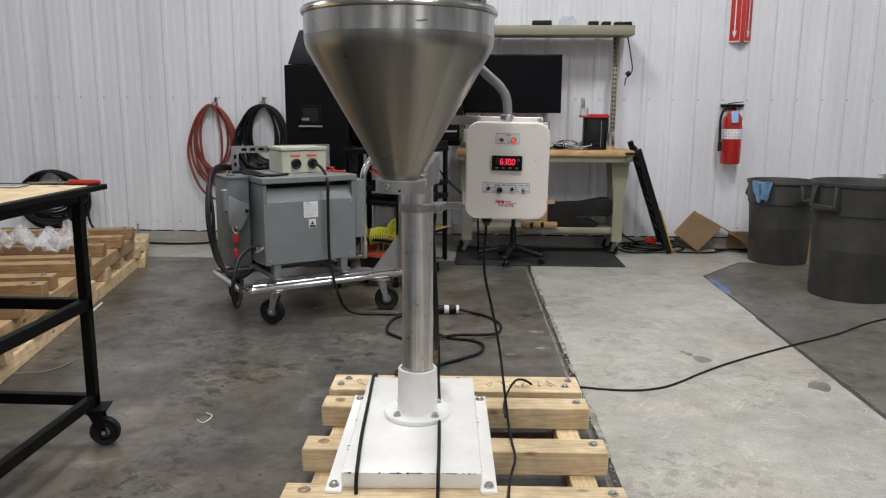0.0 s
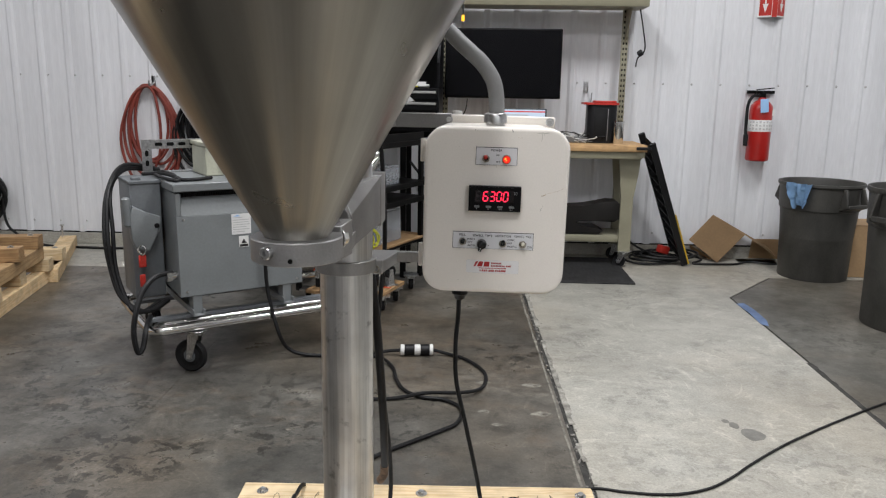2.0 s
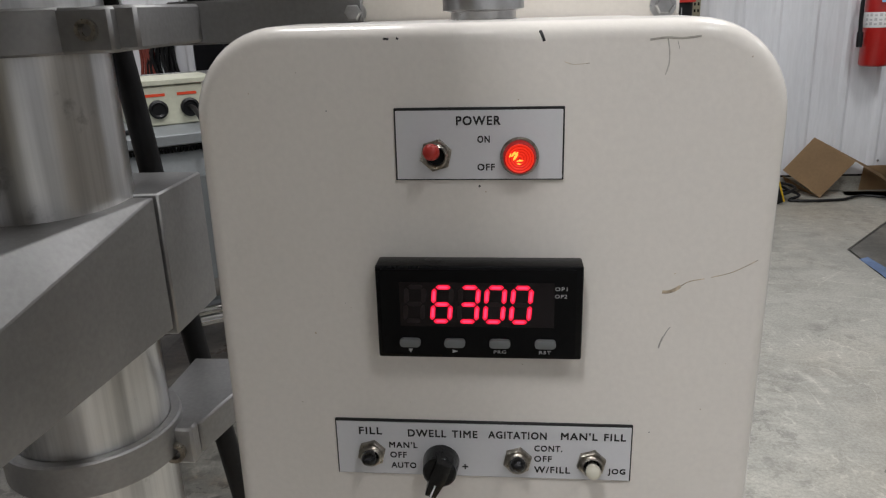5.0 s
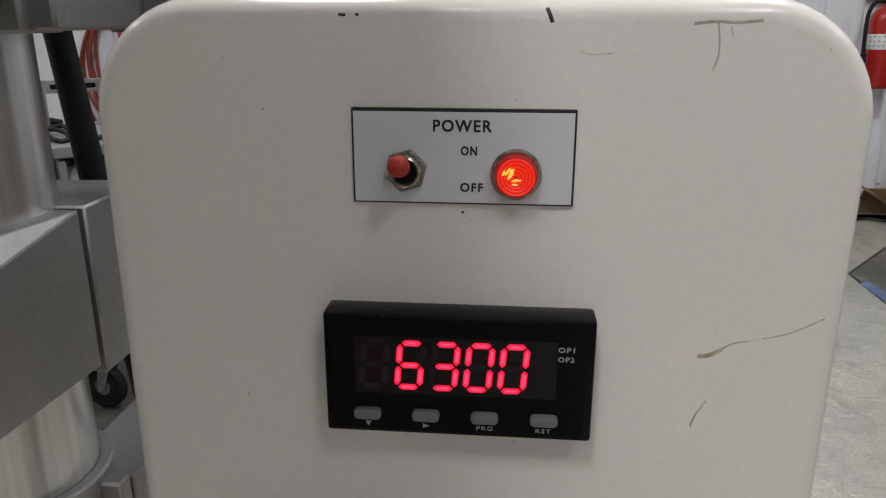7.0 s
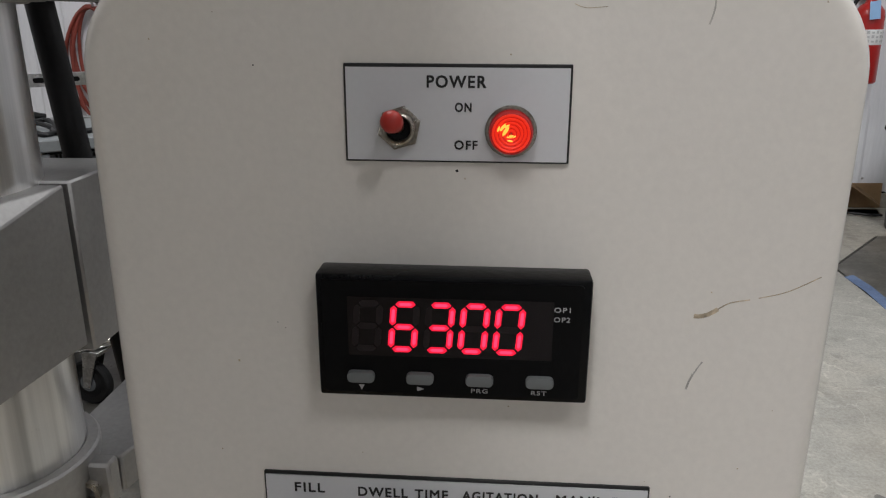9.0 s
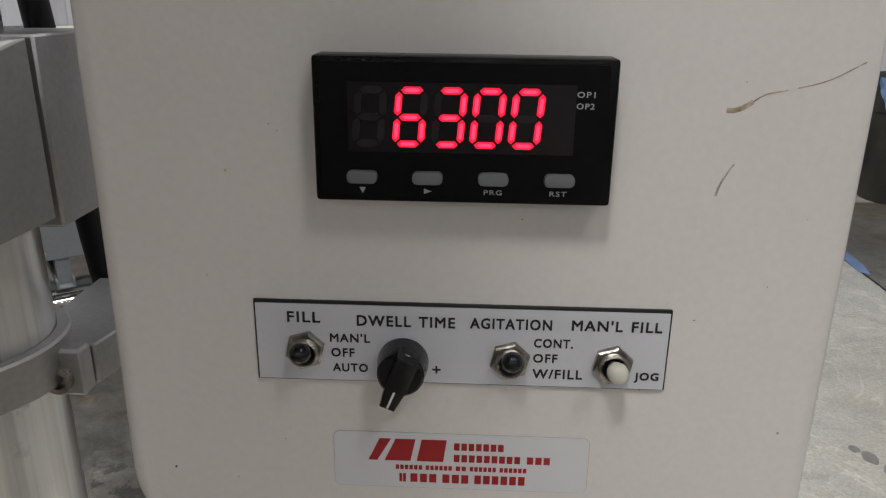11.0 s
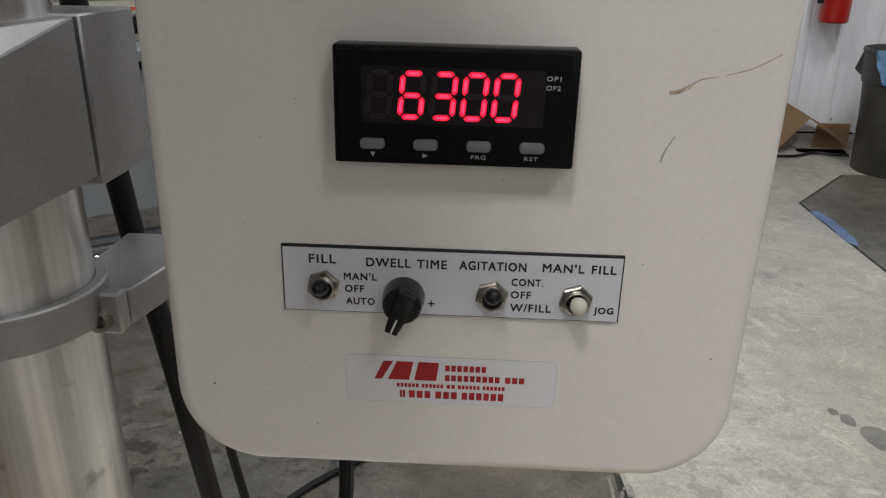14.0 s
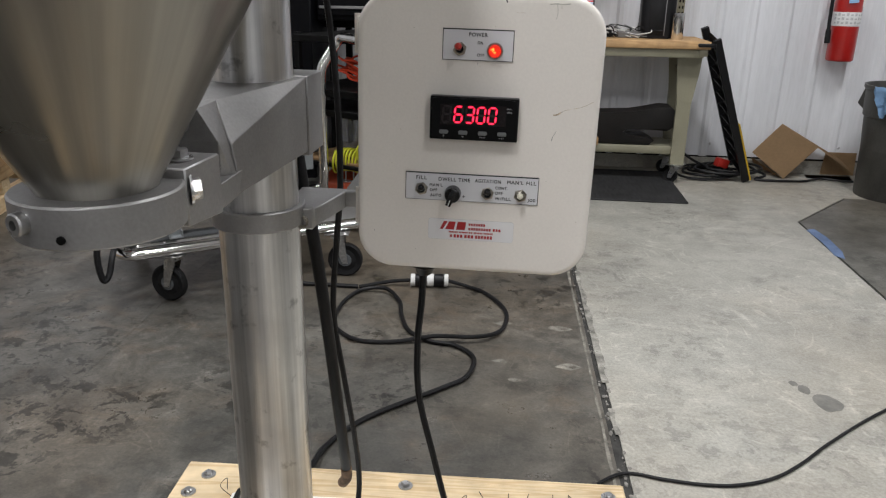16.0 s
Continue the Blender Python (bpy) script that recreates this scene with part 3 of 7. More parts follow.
def slab(poly, material, label):
    b = B()
    prism(b, poly, -0.12, 0.0)
    return part("slab", b, material, floor, label)


EDGE = 0.434 - 0.0212 * (-9 - 3.51), 0.434 - 0.0212 * (6.3 - 3.51)
slab([(-8, -9), (-1.117, -9), (-1.382, 6.585), (-8, 6.585)], FLOOR_DARK, "dark scuffed concrete")
slab([(-1.116, -9), (EDGE[0], -9), (EDGE[1], 6.3), (EDGE[1], 6.585), (-1.381, 6.585)], FLOOR_DARK, "dark scuffed concrete")
slab([(EDGE[0] + 0.03, -9), (1.666, -9), (1.784, 6.12), (2.275, 6.725), (9, 6.725), (9, 7.6), (-8, 7.6), (-8, 6.593), (EDGE[1] + 0.03, 6.593), (EDGE[1] + 0.03, 6.3)], FLOOR_LIGHT, "pale poured concrete")
slab([(1.68, -9), (9, -9), (9, 6.71), (2.285, 6.71), (1.798, 6.115)], FLOOR_MID, "grey scuffed concrete")
b = B()
box(b, (-8, -9, -0.16), (9, 7.6, -0.006))
part("joint_bed", b, JOINT, floor, "dark joint filler")
# broken edge along the saw cut
rng = random.Random(4)
b = B()
for k in range(300):
    y = rng.uniform(1.0, 6.25)
    x = 0.449 - 0.0212 * (y - 3.51) + rng.gauss(0.006, 0.011)
    r, stretch, n = rng.uniform(0.002, 0.0085), rng.uniform(0.8, 2.6), rng.randint(5, 7)
    prism(b, [(x + r * rng.uniform(0.6, 1.2) * math.cos(a), y + r * stretch * rng.uniform(0.6, 1.2) * math.sin(a)) for a in (2 * math.pi * i / n for i in range(n))], -0.01, rng.uniform(-0.004, 0.0015))
tagged(part("broken_edge", b, CRUMB, floor, "crumbled pale concrete edge"), kind="stuff")


def ragged_strip(x_at, lo, hi, y0, y1, z, material, label, gaps=0.0, step=0.018):
    """A thin strip along the saw cut with uneven edges, broken here and there."""
    b, last = B(), None
    y = y0
    while y < y1:
        u = noise.noise(Vector((lo * 90, y * 9, 1.7))) + 0.5 * noise.noise(Vector((hi * 70, y * 31, 4.1)))
        w = noise.noise(Vector((3.3, y * 7, lo * 50))) + 0.6 * noise.noise(Vector((8.1, y * 27, hi * 60)))
        c, d = x_at(y) + lo - 0.004 * u, x_at(y) + hi + (hi - lo) * 0.55 * w
        if gaps and noise.noise(Vector((5.5, y * 3.1, hi * 40))) > gaps or d - c < 0.0015:
            last = None
        else:
            ring_ = [b.verts.new(p) for p in ((c, y, -0.004), (c, y, z), (d, y, z), (d, y, -0.004))]
            if last:
                for k in range(3):
                    b.faces.new((last[k], last[k + 1], ring_[k + 1], ring_[k]))
            last = ring_
        y += step * rng.uniform(0.6, 1.4)
    return part("worn_strip", b, material, floor, label)


def cut(y):
    return 0.434 - 0.0212 * (y - 3.51)


ragged_strip(cut, -0.02, -0.011, 1.0, 6.28, 0.0007, WORN, "worn cement line beside the cut")
ragged_strip(cut, 0.017, 0.04, 1.0, 6.28, 0.001, LIME, "spalled pale edge of the cut", 0.45)
ragged_strip(lambda y: 1.744 + 0.0078 * (y - 1), -0.012, 0.014, 0.5, 4.85, 0.0012, JOINT, "dark filler smeared along the joint")
# blue tape on the joint corner
b = B()
prism(b, [(1.78, 5.96), (1.835, 5.99), (1.85, 5.83), (1.84, 5.6), (1.81, 5.48), (1.775, 5.52), (1.79, 5.75)], 0.0, 0.0015)
part("tape", b, TAPE_BLUE, floor, "torn blue masking tape")


def blot(cx, cy, rx, ry, material, label, top=0.0006):
    b = B()
    ring_ = curve_points([(cx + rx * rng.uniform(0.75, 1.15) * math.cos(a), cy + ry * rng.uniform(0.75, 1.15) * math.sin(a), 0) for a in (2 * math.pi * k / 9 for k in range(9))], 4, True)
    prism(b, [(p.x, p.y) for p in ring_], 0.0, top)
    part("stain", b, material, floor, label)


for cx, cy, r in ((1.18, 3.975, 0.062), (1.13, 4.06, 0.03), (1.105, 4.1, 0.018), (1.95, 3.4, 0.02), (1.636, 3.6, 0.075)):
    blot(cx, cy, r * 0.75, r, WET, "dark damp spot")
for cx, cy, r in ((0.314, 4.44, 0.034), (0.33, 4.12, 0.034), (0.086, 4.46, 0.026), (0.085, 4.13, 0.022), (0.14, 4.0, 0.018), (-0.7, 3.9, 0.015)):
    blot(cx, cy, r * 1.3, r * 0.75, WORN, "pale worn spot")
    blot(cx + 0.5 * r, cy - 0.1 * r, r * 0.35, r * 0.3, FLOOR_DARK, "dark core of a worn spot", 0.0012)


def sheet_profile(x0, x1, first):
    """The section of ribbed wall sheeting: (offset along the wall, depth)."""
    pts = [(x0, 0.0)]
    k = math.ceil((x0 - first) / RIB)
    while first + k * RIB < x1:
        c = first + k * RIB
        for dx, d in ((-0.034, 0), (-0.014, 0.012), (0.014, 0.012), (0.034, 0), (0.066, 0), (0.076, 0.0016), (0.086, 0.0016), (0.096, 0), (0.133, 0), (0.143, 0.0016), (0.153, 0.0016), (0.163, 0)):
            if x0 < c + dx < x1:
                pts.append((c + dx, d))
        k += 1
    return pts + [(x1, 0.0)]


def sheet_wall(name, x0, x1, m, first, height, label):
    """A wall of ribbed sheet metal along x, facing -y, placed by m."""
    t = B()
    prof = sheet_profile(x0, x1, first)
    lo = [t.verts.new((x, -d, 0.105)) for x, d in prof]
    hi = [t.verts.new((x, -d, height)) for x, d in prof]
    for a, c, e, f in zip(lo, lo[1:], hi, hi[1:]):
        t.faces.new((a, c, f, e))
    back = [t.verts.new(v) for v in ((x0, 0.15, 0), (x1, 0.15, 0), (x1, 0.15, height), (x0, 0.15, height))]
    t.faces.new(back[::-1])
    t.faces.new((lo[0], hi[0], back[3], back[0]))
    t.faces.new((lo[-1], back[1], back[2], hi[-1]))
    me = finish(name, t, WALL, 12)
    ob = new(name, me)
    ob.matrix_basis = m
    return tagged(ob, label, "wall", kind="structure")


FIRST = 2.701 - 5 * RIB - 0.045
wall_north = sheet_wall("wall_north", -8, 9, pose(0, WALL_Y, 0), FIRST, 5.6, "white ribbed sheet metal wall with screws")
sheet_wall("wall_south", -9, 8, pose(0, -9, 0, 0, 0, 180), 0, 5.6, "white ribbed sheet metal wall")
sheet_wall("wall_east", -7.57, 9, pose(9, 0, 0, 0, 0, -90), 0, 5.6, "white ribbed sheet metal wall")
sheet_wall("wall_west", -9, 7.57, pose(-8, 0, 0, 0, 0, 90), 0, 5.6, "white ribbed sheet metal wall")
b = B()
box(b, (-8.2, -9.2, 5.6), (9.2, 7.6, 5.75))
solo("ceiling", b, ROOF, "white ceiling over the hall", "ceiling", kind="structure")
b = B()
lathe(b, [(0.009, 0), (0.009, 0.002), (0.005, 0.006), (0, 0.007)], 8, pose(0, 0, 0, 90, 0, 0))
screw_mesh = finish("screw", b, ZINC)
for z in (1.425, 0.2):
    for k in range(-34, 26):
        s = new("screw", screw_mesh)
        s.parent = wall_north
        s.location = (FIRST + k * RIB + 0.045, -0.0005, z)
# low concrete kerb under the sheeting, with a black strip painting the gap's shade
b = B()
box(b, (-8, WALL_Y - 0.012, 0.0), (9, WALL_Y + 0.14, 0.098), 0.004)
solo("baseboard", b, FLOOR_LIGHT, "low concrete kerb under the wall sheeting", "kerb", kind="structure")
b = B()
box(b, (-8, WALL_Y - 0.004, 0.098), (9, WALL_Y + 0.13, 0.11))
solo("trim", b, BLACK_STEEL, "black strip standing for the shaded gap under the wall sheeting", "trim", kind="structure")

# ---- pallet under the machine ----
PT = 0.148
PAL = pose(-0.12, 2.62, 0, 0, 0, 1.7)
pallet = thing("pallet", PAL, "pale pine skid of bolted square beams on the floor", "pallet")
BW = 0.089
for i, yc in enumerate((-0.86, -0.46, -0.103, 0.293, 0.514)):
    b = B()
    w = 0.115 if i != 4 else 0.187
    box(b, (-0.54, yc - w / 2, PT - BW), (0.54, yc + w / 2, PT), 0.004, 1)
    beam = part("beam", b, PINE_X, pallet, world=False)
    for sx in (-0.485, 0.0, 0.485) if i == 4 else (-0.485, 0.485):
        for dy in ((-0.03, 0.04) if i == 4 else (0.01,)):
            b = B()
            at = pose(sx + 0.012 * math.copysign(1, dy), yc + dy, PT)
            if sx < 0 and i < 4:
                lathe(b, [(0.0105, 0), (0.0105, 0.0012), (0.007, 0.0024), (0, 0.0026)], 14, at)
                # flat disc: the counterbore's depth and shade are put into its brown colour
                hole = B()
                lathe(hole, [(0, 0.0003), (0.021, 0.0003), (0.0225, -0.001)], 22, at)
                part("drilled_hole", hole, PINE_OLD, beam, "flat brown disc, its colour standing for a shaded drilled hole", world=False)
            else:
                lathe(b, [(0.0175, 0), (0.0175, 0.0025), (0.0105, 0.003), (0.0105, 0.008), (0.008, 0.011), (0, 0.011)], 14, at)
            part("bolt", b, ZINC, beam, "zinc carriage bolt with washer", world=False)
for sx in (-0.45, 0.0, 0.45):
    b = B()
    box(b, (sx - 0.045, -0.93, 0.0), (sx + 0.045, 0.6, PT - BW), 0.003)
    part("runner", b, PINE_Y, pallet, world=False)
# pencilled marks that cannot be read, on the back beam
rng = random.Random(9)
for x0, n in ((-0.43, 3), (0.13, 6)):
    for k in range(n):
        b = B()
        x = x0 + k * 0.052
        c = [(x + rng.uniform(0, 0.045), 0.47 + rng.uniform(0, 0.085), PT + 0.0006) for _ in range(4)]
        sweep(b, c, 0.0009, 4, 5)
        part("pencil_mark", b, INK, pallet, "faint pencil scrawl", world=False)

# ---- the filling machine ----
CX, CY = -0.262, 2.655
HX, HY = -0.284, 2.289
filler = thing("filling_machine", pose(CX, CY, PT), "stainless hopper filling machine on a white steel base", "filling machine")
BP = Matrix.Translation((CX, CY, 0)) @ pose(0, 0, 0, 0, 0, 2.4)
b = B()
box(b, (-0.222, -0.475, PT), (0.222, 0.39, PT + 0.055), 0.006, 2, BP)
plate = part("base_plate", b, WHITE, filler, "chipped white enamelled steel base")
q = random.Random(17)
for k in range(46):
    if k < 26:
        u, v, face = q.uniform(-0.218, 0.218), -0.4752, 0
    elif k < 36:
        u, v, face = q.choice((-0.2225, 0.2225)), q.uniform(-0.47, 0.38), 1
    else:
        u, v, face = q.gauss(0.1, 0.05), q.gauss(-0.28, 0.06), 2
    r = q.uniform(0.0015, 0.006) if face < 2 else q.uniform(0.001, 0.004)
    b = B()
    c = BP @ Vector((u, v, PT + (0.0551 if face == 2 else 0.0535)))
    lathe(b, [(0, -0.0006), (r, -0.0006), (r * 0.8, 0.0004), (0, 0.0005)], 7, Matrix.Translation(c) @ pose(0, 0, 0, 40 if face == 0 else 0, 0, 2.4 if face == 0 else q.uniform(0, 90)) @ Matrix.Diagonal((q.uniform(0.7, 2.8) if face == 0 else 1, q.uniform(0.25, 0.6), 1, 1)))
    part("chip", b, INK if k % 3 else BROWN_RUST, plate, "dark chip in the enamel")
for sx in (-1, 1):
    b = B()
    x0, x1 = (-0.27, -0.218) if sx < 0 else (0.218, 0.27)
    box(b, (x0, -0.51, PT), (x1, 0.295, PT + 0.011), 0.002, 1, BP)
    part("foot_flange", b, WHITE, filler)
    for yy in (-0.475, 0.255):
        b = B()
        p0 = BP @ Vector((sx * 0.245, yy, PT + 0.011))
        hexbolt(b, p0, p0 + Vector((0, 0, 0.014)), 0.0115)
        part("anchor_bolt", b, ZINC, filler, "zinc hexagon bolt")
b = B()
lathe(b, [(0.0, 0.055), (0.122, 0.055), (0.125, 0.058), (0.125, 0.071), (0.122, 0.074), (0.078, 0.074), (0.074, 0.079), (0.072, 0.235), (0.069, 0.238), (0.062, 0.238), (0.06, 0.232), (0.06, 0.1), (0, 0.1)], 48, Matrix.Translation((CX, CY, PT)))
part("flange", b, WHITE, filler, "white flange with socket")
for k in range(4):
    a = radians(45 + 90 * k)
    p0 = Vector((CX + 0.098 * math.cos(a), CY + 0.098 * math.sin(a), PT + 0.074))
    b = B()
    hexbolt(b, p0, p0 + Vector((0, 0, 0.014)), 0.0105)
    part("flange_bolt", b, ZINC, filler, "worn hexagon bolt")
b = B()
lathe(b, [(0, 0.1), (0.057, 0.1), (0.057, 1.5), (0, 1.5)], 64, Matrix.Translation((CX, CY, PT)))
column = part("column", b, PIPE, filler, "bare aluminium pipe column, scratched")
column.matrix_basis = Matrix.Identity(4)


def ring(z0, z1, r, ri, c, n=48, e=0.0015):
    b = B()
    lathe(b, [(ri, z0), (r - e, z0), (r, z0 + e), (r, z1 - e), (r - e, z1), (ri, z1)], n, Matrix.Translation((c[0], c[1], 0)))
    return b


# clamps of the control box arms
for z0, z1, nm, sc in ((0.971, 0.999, "lower_clamp", (-0.198, 2.65, 0.974)), (1.276, 1.304, "upper_clamp", (-0.19, 2.614, 1.29))):
    b = ring(z0, z1, 0.0655, 0.0575, (CX, CY))
    up = z1 > 1.2
    box(b, (CX + 0.04, sc[1] + 0.003, z0 if up else z0 - 0.009), (sc[0] + 0.015, sc[1] + (0.042 if up else 0.0165), z1 - (0.0005 if up else 0.006)), 0.002)
    c = part(nm, b, ALU, filler)
    b = B()
    m, l = along((sc[0], sc[1] + 0.005, sc[2]), (sc[0] + 0.0006, sc[1] - 0.002, sc[2]))
    rs = 0.0066 if up else 0.0085
    lathe(b, [(rs, 0), (rs, l), (rs * 0.6, l), (rs * 0.6, -0.004), (0, -0.004)], 16, m)
    screw = part("cap_screw", b, NICKEL, c, "worn socket screw")
    # black hexagon in the recess: the socket's shade as colour
    b = B()
    lathe(b, [(rs * 0.62, -0.0035), (0, -0.0035)], 6, m)
    part("socket", b, BLACK_STEEL, screw)
b = B()
hull(b, [(x, yy, z) for z in (0.962, 0.989) for x, yy in ((-0.235, 2.6695), (-0.183, 2.6695), (-0.162, 2.768), (-0.162, 2.785), (-0.235, 2.785))], 0.0015)
box(b, (-0.163, 2.769, 0.964), (-0.078, 2.785, 0.988), 0.0015)
part("lower_arm", b, ALU, filler, "milled aluminium arm")
b = B()
box(b, (CX + 0.07, CY - 0.03, 1.277), (CX + 0.1, CY + 0.085, 1.304), 0.002)
box(b, (CX + 0.075, CY + 0.068, 1.275), (-0.041, CY + 0.085, 1.306), 0.0015)
part("upper_arm", b, ALU, filler, "milled aluminium arm")
# panel and angle behind the drive housing
b = B()
box(b, (-0.25, 2.93, 1.352), (-0.158, 3.2, 1.8), 0.004)
part("drive_cover", b, WHITE, filler, "white sheet metal drive cover")
b = B()
hull(b, [(x, yy, z) for yy in (2.925, 3.12) for x, z in ((-0.25, 1.347), (-0.175, 1.347), (-0.15, 1.325), (-0.25, 1.325))], 0.001)
part("cover_angle", b, ALU, filler)
# hopper bracket round the column: tapered, its upper edges planed off, with a short nose
b = B()
mirror = -0.554
top_in, top_out, edge_out, edge_low, foot = (-0.244, 2.485, 1.168), (-0.244, 2.43, 1.1665), (-0.219, 2.458, 1.1235), (-0.2215, 2.426, 1.132), (-0.2105, 2.458, 1.067)


def both(points):
    return [(x if sx > 0 else mirror - x, y_, z) for sx in (-1, 1) for x, y_, z in points]


hull(b, [(CX + sx * 0.0735, 2.662, z) for sx in (-1, 1) for z in (1.0735, 1.1745)] + both((top_in, edge_out, (-0.2115, 2.458, 1.0675))), 0.0008)
nose = [(-0.244, 2.4855, 1.1676), top_out, edge_low, (-0.2215, 2.4575, 1.1215), (-0.2125, 2.4575, 1.0685)]
# the nose rounds in towards the link
for k in range(5):
    a = radians(22.5 * k)
    nose.append((-0.2225 - 0.008 * (1 - math.cos(a)), 2.431 + 0.004 * math.sin(a), 1.112 - 0.02 * math.sin(a)))
hull(b, both(nose + [(-0.244, 2.4575, 1.07)]), 0.0006)
hull(b, [(x, y_, z) for x in (-0.2125, -0.3415) for y_, z in ((2.5, 1.067), (2.5, 1.092), (2.392, 1.092), (2.392, 1.064))], 0.0008)
bracket = part("bracket", b, ALU, filler, "sawn aluminium bracket block", angle=12)
b = B()
lathe(b, [(0.0118, 0), (0.0118, 0.003), (0.0085, 0.0036), (0.0085, 0.001), (0, 0.001)], 24, front(2.427) @ Matrix.Translation((-0.264, 1.151, 0)))
hexbolt(b, (-0.264, 2.4262, 1.151), (-0.264, 2.4215, 1.151), 0.0066)
part("nose_bolt", b, ZINC, bracket, "zinc bolt with a large washer")
b = B()
box(b, (CX - 0.0745, 2.6672, 1.066), (CX + 0.0745, 2.745, 1.1755), 0.0015)
part("bracket_cap", b, ALU, filler)
b = B()
hull(b, [(HX + 0.004 + sx * 0.064, 2.325, z) for sx in (-1, 1) for z in (1.068, 1.126)] + [(-0.277 + sx * 0.0695, 2.3915, z) for sx in (-1, 1) for z in (1.064, 1.128)], 0.0015)
part("hopper_link", b, ALU, filler)
b = B()
hexbolt(b, (-0.236, 2.36, 1.1275), (-0.236, 2.36, 1.1385), 0.0095)
part("link_bolt", b, ZINC, filler, "zinc hexagon bolt")
# hopper
b = B()
prof = [(0.05, 1.1), (0.054, 1.102), (0.0545, 1.118)]
prof += [(0.0545 + (0.2682 - 0.0545) * k / 10, 1.118 + (1.4883 - 1.118) * k / 10) for k in range(1, 11)]
for k in range(1, 7):
    a = radians(30.9 * (1 - k / 6))
    prof.append((0.281 - 0.09 * (1 - math.cos(a)), 1.5345 - 0.09 * math.sin(a)))
prof += [(0.281, 1.536), (0.271, 1.536), (0.052, 1.15), (0.05, 1.1)]
lathe(b, prof, 96, Matrix.Translation((HX, HY, 0)))
b.transform(Matrix.Translation((HX, HY, 1.0)).inverted())
hopper = part("hopper", b, HOPPER, filler, "brushed stainless steel cone hopper", world=False)
hopper.matrix_basis = Matrix.Translation((HX - CX, HY - CY, 1.0 - PT))
# drum apart from the cone, in steel with painted reflections
b = B()
lathe(b, [(0.271, 0.5365), (0.281, 0.5365), (0.281, 0.5955), (0.271, 0.5955), (0.271, 0.5365)], 96)
part("drum", b, DRUM, hopper, "brushed upper drum, reflected bands painted into its steel", world=False)
b = B()
lathe(b, [(0.271, 0.596), (0.2815, 0.596), (0.2885, 0.599), (0.291, 0.605), (0.2885, 0.611), (0.271, 0.6115), (0.271, 0.596)], 96)
part("rim", b, RIM, hopper, "rolled bright rim", world=False)
for a0, a1, z_ in ((-75.5, -71, 0.556), (-74.5, -69.5, 0.5585), (-71, -68.5, 0.561), (-96, -95, 0.574)):
    b = B()
    sweep(b, [(0.2812 * math.cos(radians(a)), 0.2812 * math.sin(radians(a)), z_ + 0.0016 * math.sin(a * 2)) for a in (a0 + (a1 - a0) * k / 4 for k in range(5))], 0.0007, 5, 2)
    part("scuff", b, BLACK_MATT, hopper, "dark scuff on the drum", world=False)
b = B()
lathe(b, [(0, 1.612), (0.283, 1.612), (0.283, 1.617), (0, 1.617)], 64, Matrix.Translation((HX, HY, 0)))
part("hopper_lid", b, ALU, filler)
b = ring(1.078, 1.1165, 0.076, 0.05, (HX, HY), 56, 0.002)
collar = part("collar", b, ALU, filler, "split aluminium collar")
b = B()
m, l = along((-0.313, 2.226, 1.1), (-0.3188, 2.2115, 1.1))
lathe(b, [(0, 0), (0.0125, 0), (0.0125, l * 0.35), (0.0105, l * 0.4), (0.0105, l * 0.9), (0.009, l), (0.0045, l), (0.0045, l * 0.5), (0, l * 0.5)], 18, m)
part("collar_bolt", b, ZINC, collar, "zinc socket bolt with washer")
b = B()
box(b, (-0.229, 2.325, 1.088), (-0.218, 2.352, 1.114), 0.001)
hexbolt(b, (-0.219, 2.3375, 1.103), (-0.2085, 2.344, 1.1033), 0.0112)
part("collar_bolt", b, ZINC, collar, "zinc bolt with washer")
# solid black disc: the dark inside of a hole is put into its colour
b = B()
rod(b, (-0.2785, 2.2135, 1.0885), (-0.2784, 2.2113, 1.0885), 0.0038, 14)
part("bolt_hole", b, BLACK_STEEL, collar, "black disc drawn for a drilled hole")
# drive head above and behind
b = B()
box(b, (-0.40, 2.70, 1.331), (-0.147, 3.0, 1.79), 0.03, 3)
part("drive_housing", b, SKIN, filler, "pale grey cast drive housing")
b = B()
lathe(b, [(0, 0), (0.014, 0), (0.014, 0.012), (0.01, 0.014), (0, 0.014)], 6, Matrix.Translation((-0.172, 2.735, 1.317)))
part("housing_bolt", b, ZINC, filler)
b = B()
box(b, (-0.352, 2.215, 1.617), (-0.222, 2.415, 1.9), 0.01, 2)
part("gear_housing", b, WHITE, filler, "white gear housing")
b = B()
rod(b, (-0.12, 2.375, 1.617), (-0.12, 2.375, 1.9), 0.075, 32)
for k in range(24):
    a = 2 * math.pi * k / 24
    m = Matrix.Translation((-0.12, 2.375, 0)) @ pose(0, 0, 0, 0, 0, math.degrees(a))
    box(b, (0.07, -0.003, 1.62), (0.092, 0.003, 1.89), 0, 1, m)
part("finned_motor", b, ALU, filler, "ribbed grey motor")
# flexible conduit with its gland
group_frame(((1, 0, 0, 0), (0, 1, 0, 0.174), (0, 0, 1, 0.033)))
b = B()
sweep(b, [(0.052, 2.44, 1.27), (0.05, 2.44, 1.312), (0.042, 2.44, 1.344), (0.021, 2.441, 1.375), (-0.003, 2.444, 1.397), (-0.027, 2.45, 1.418), (-0.052, 2.46, 1.443), (-0.09, 2.49, 1.48), (-0.14, 2.55, 1.53), (-0.19, 2.65, 1.6), (-0.22, 2.74, 1.62)], 0.0158, 20, 8)
part("conduit", b, CONDUIT, filler, "grey flexible conduit")
b = B()
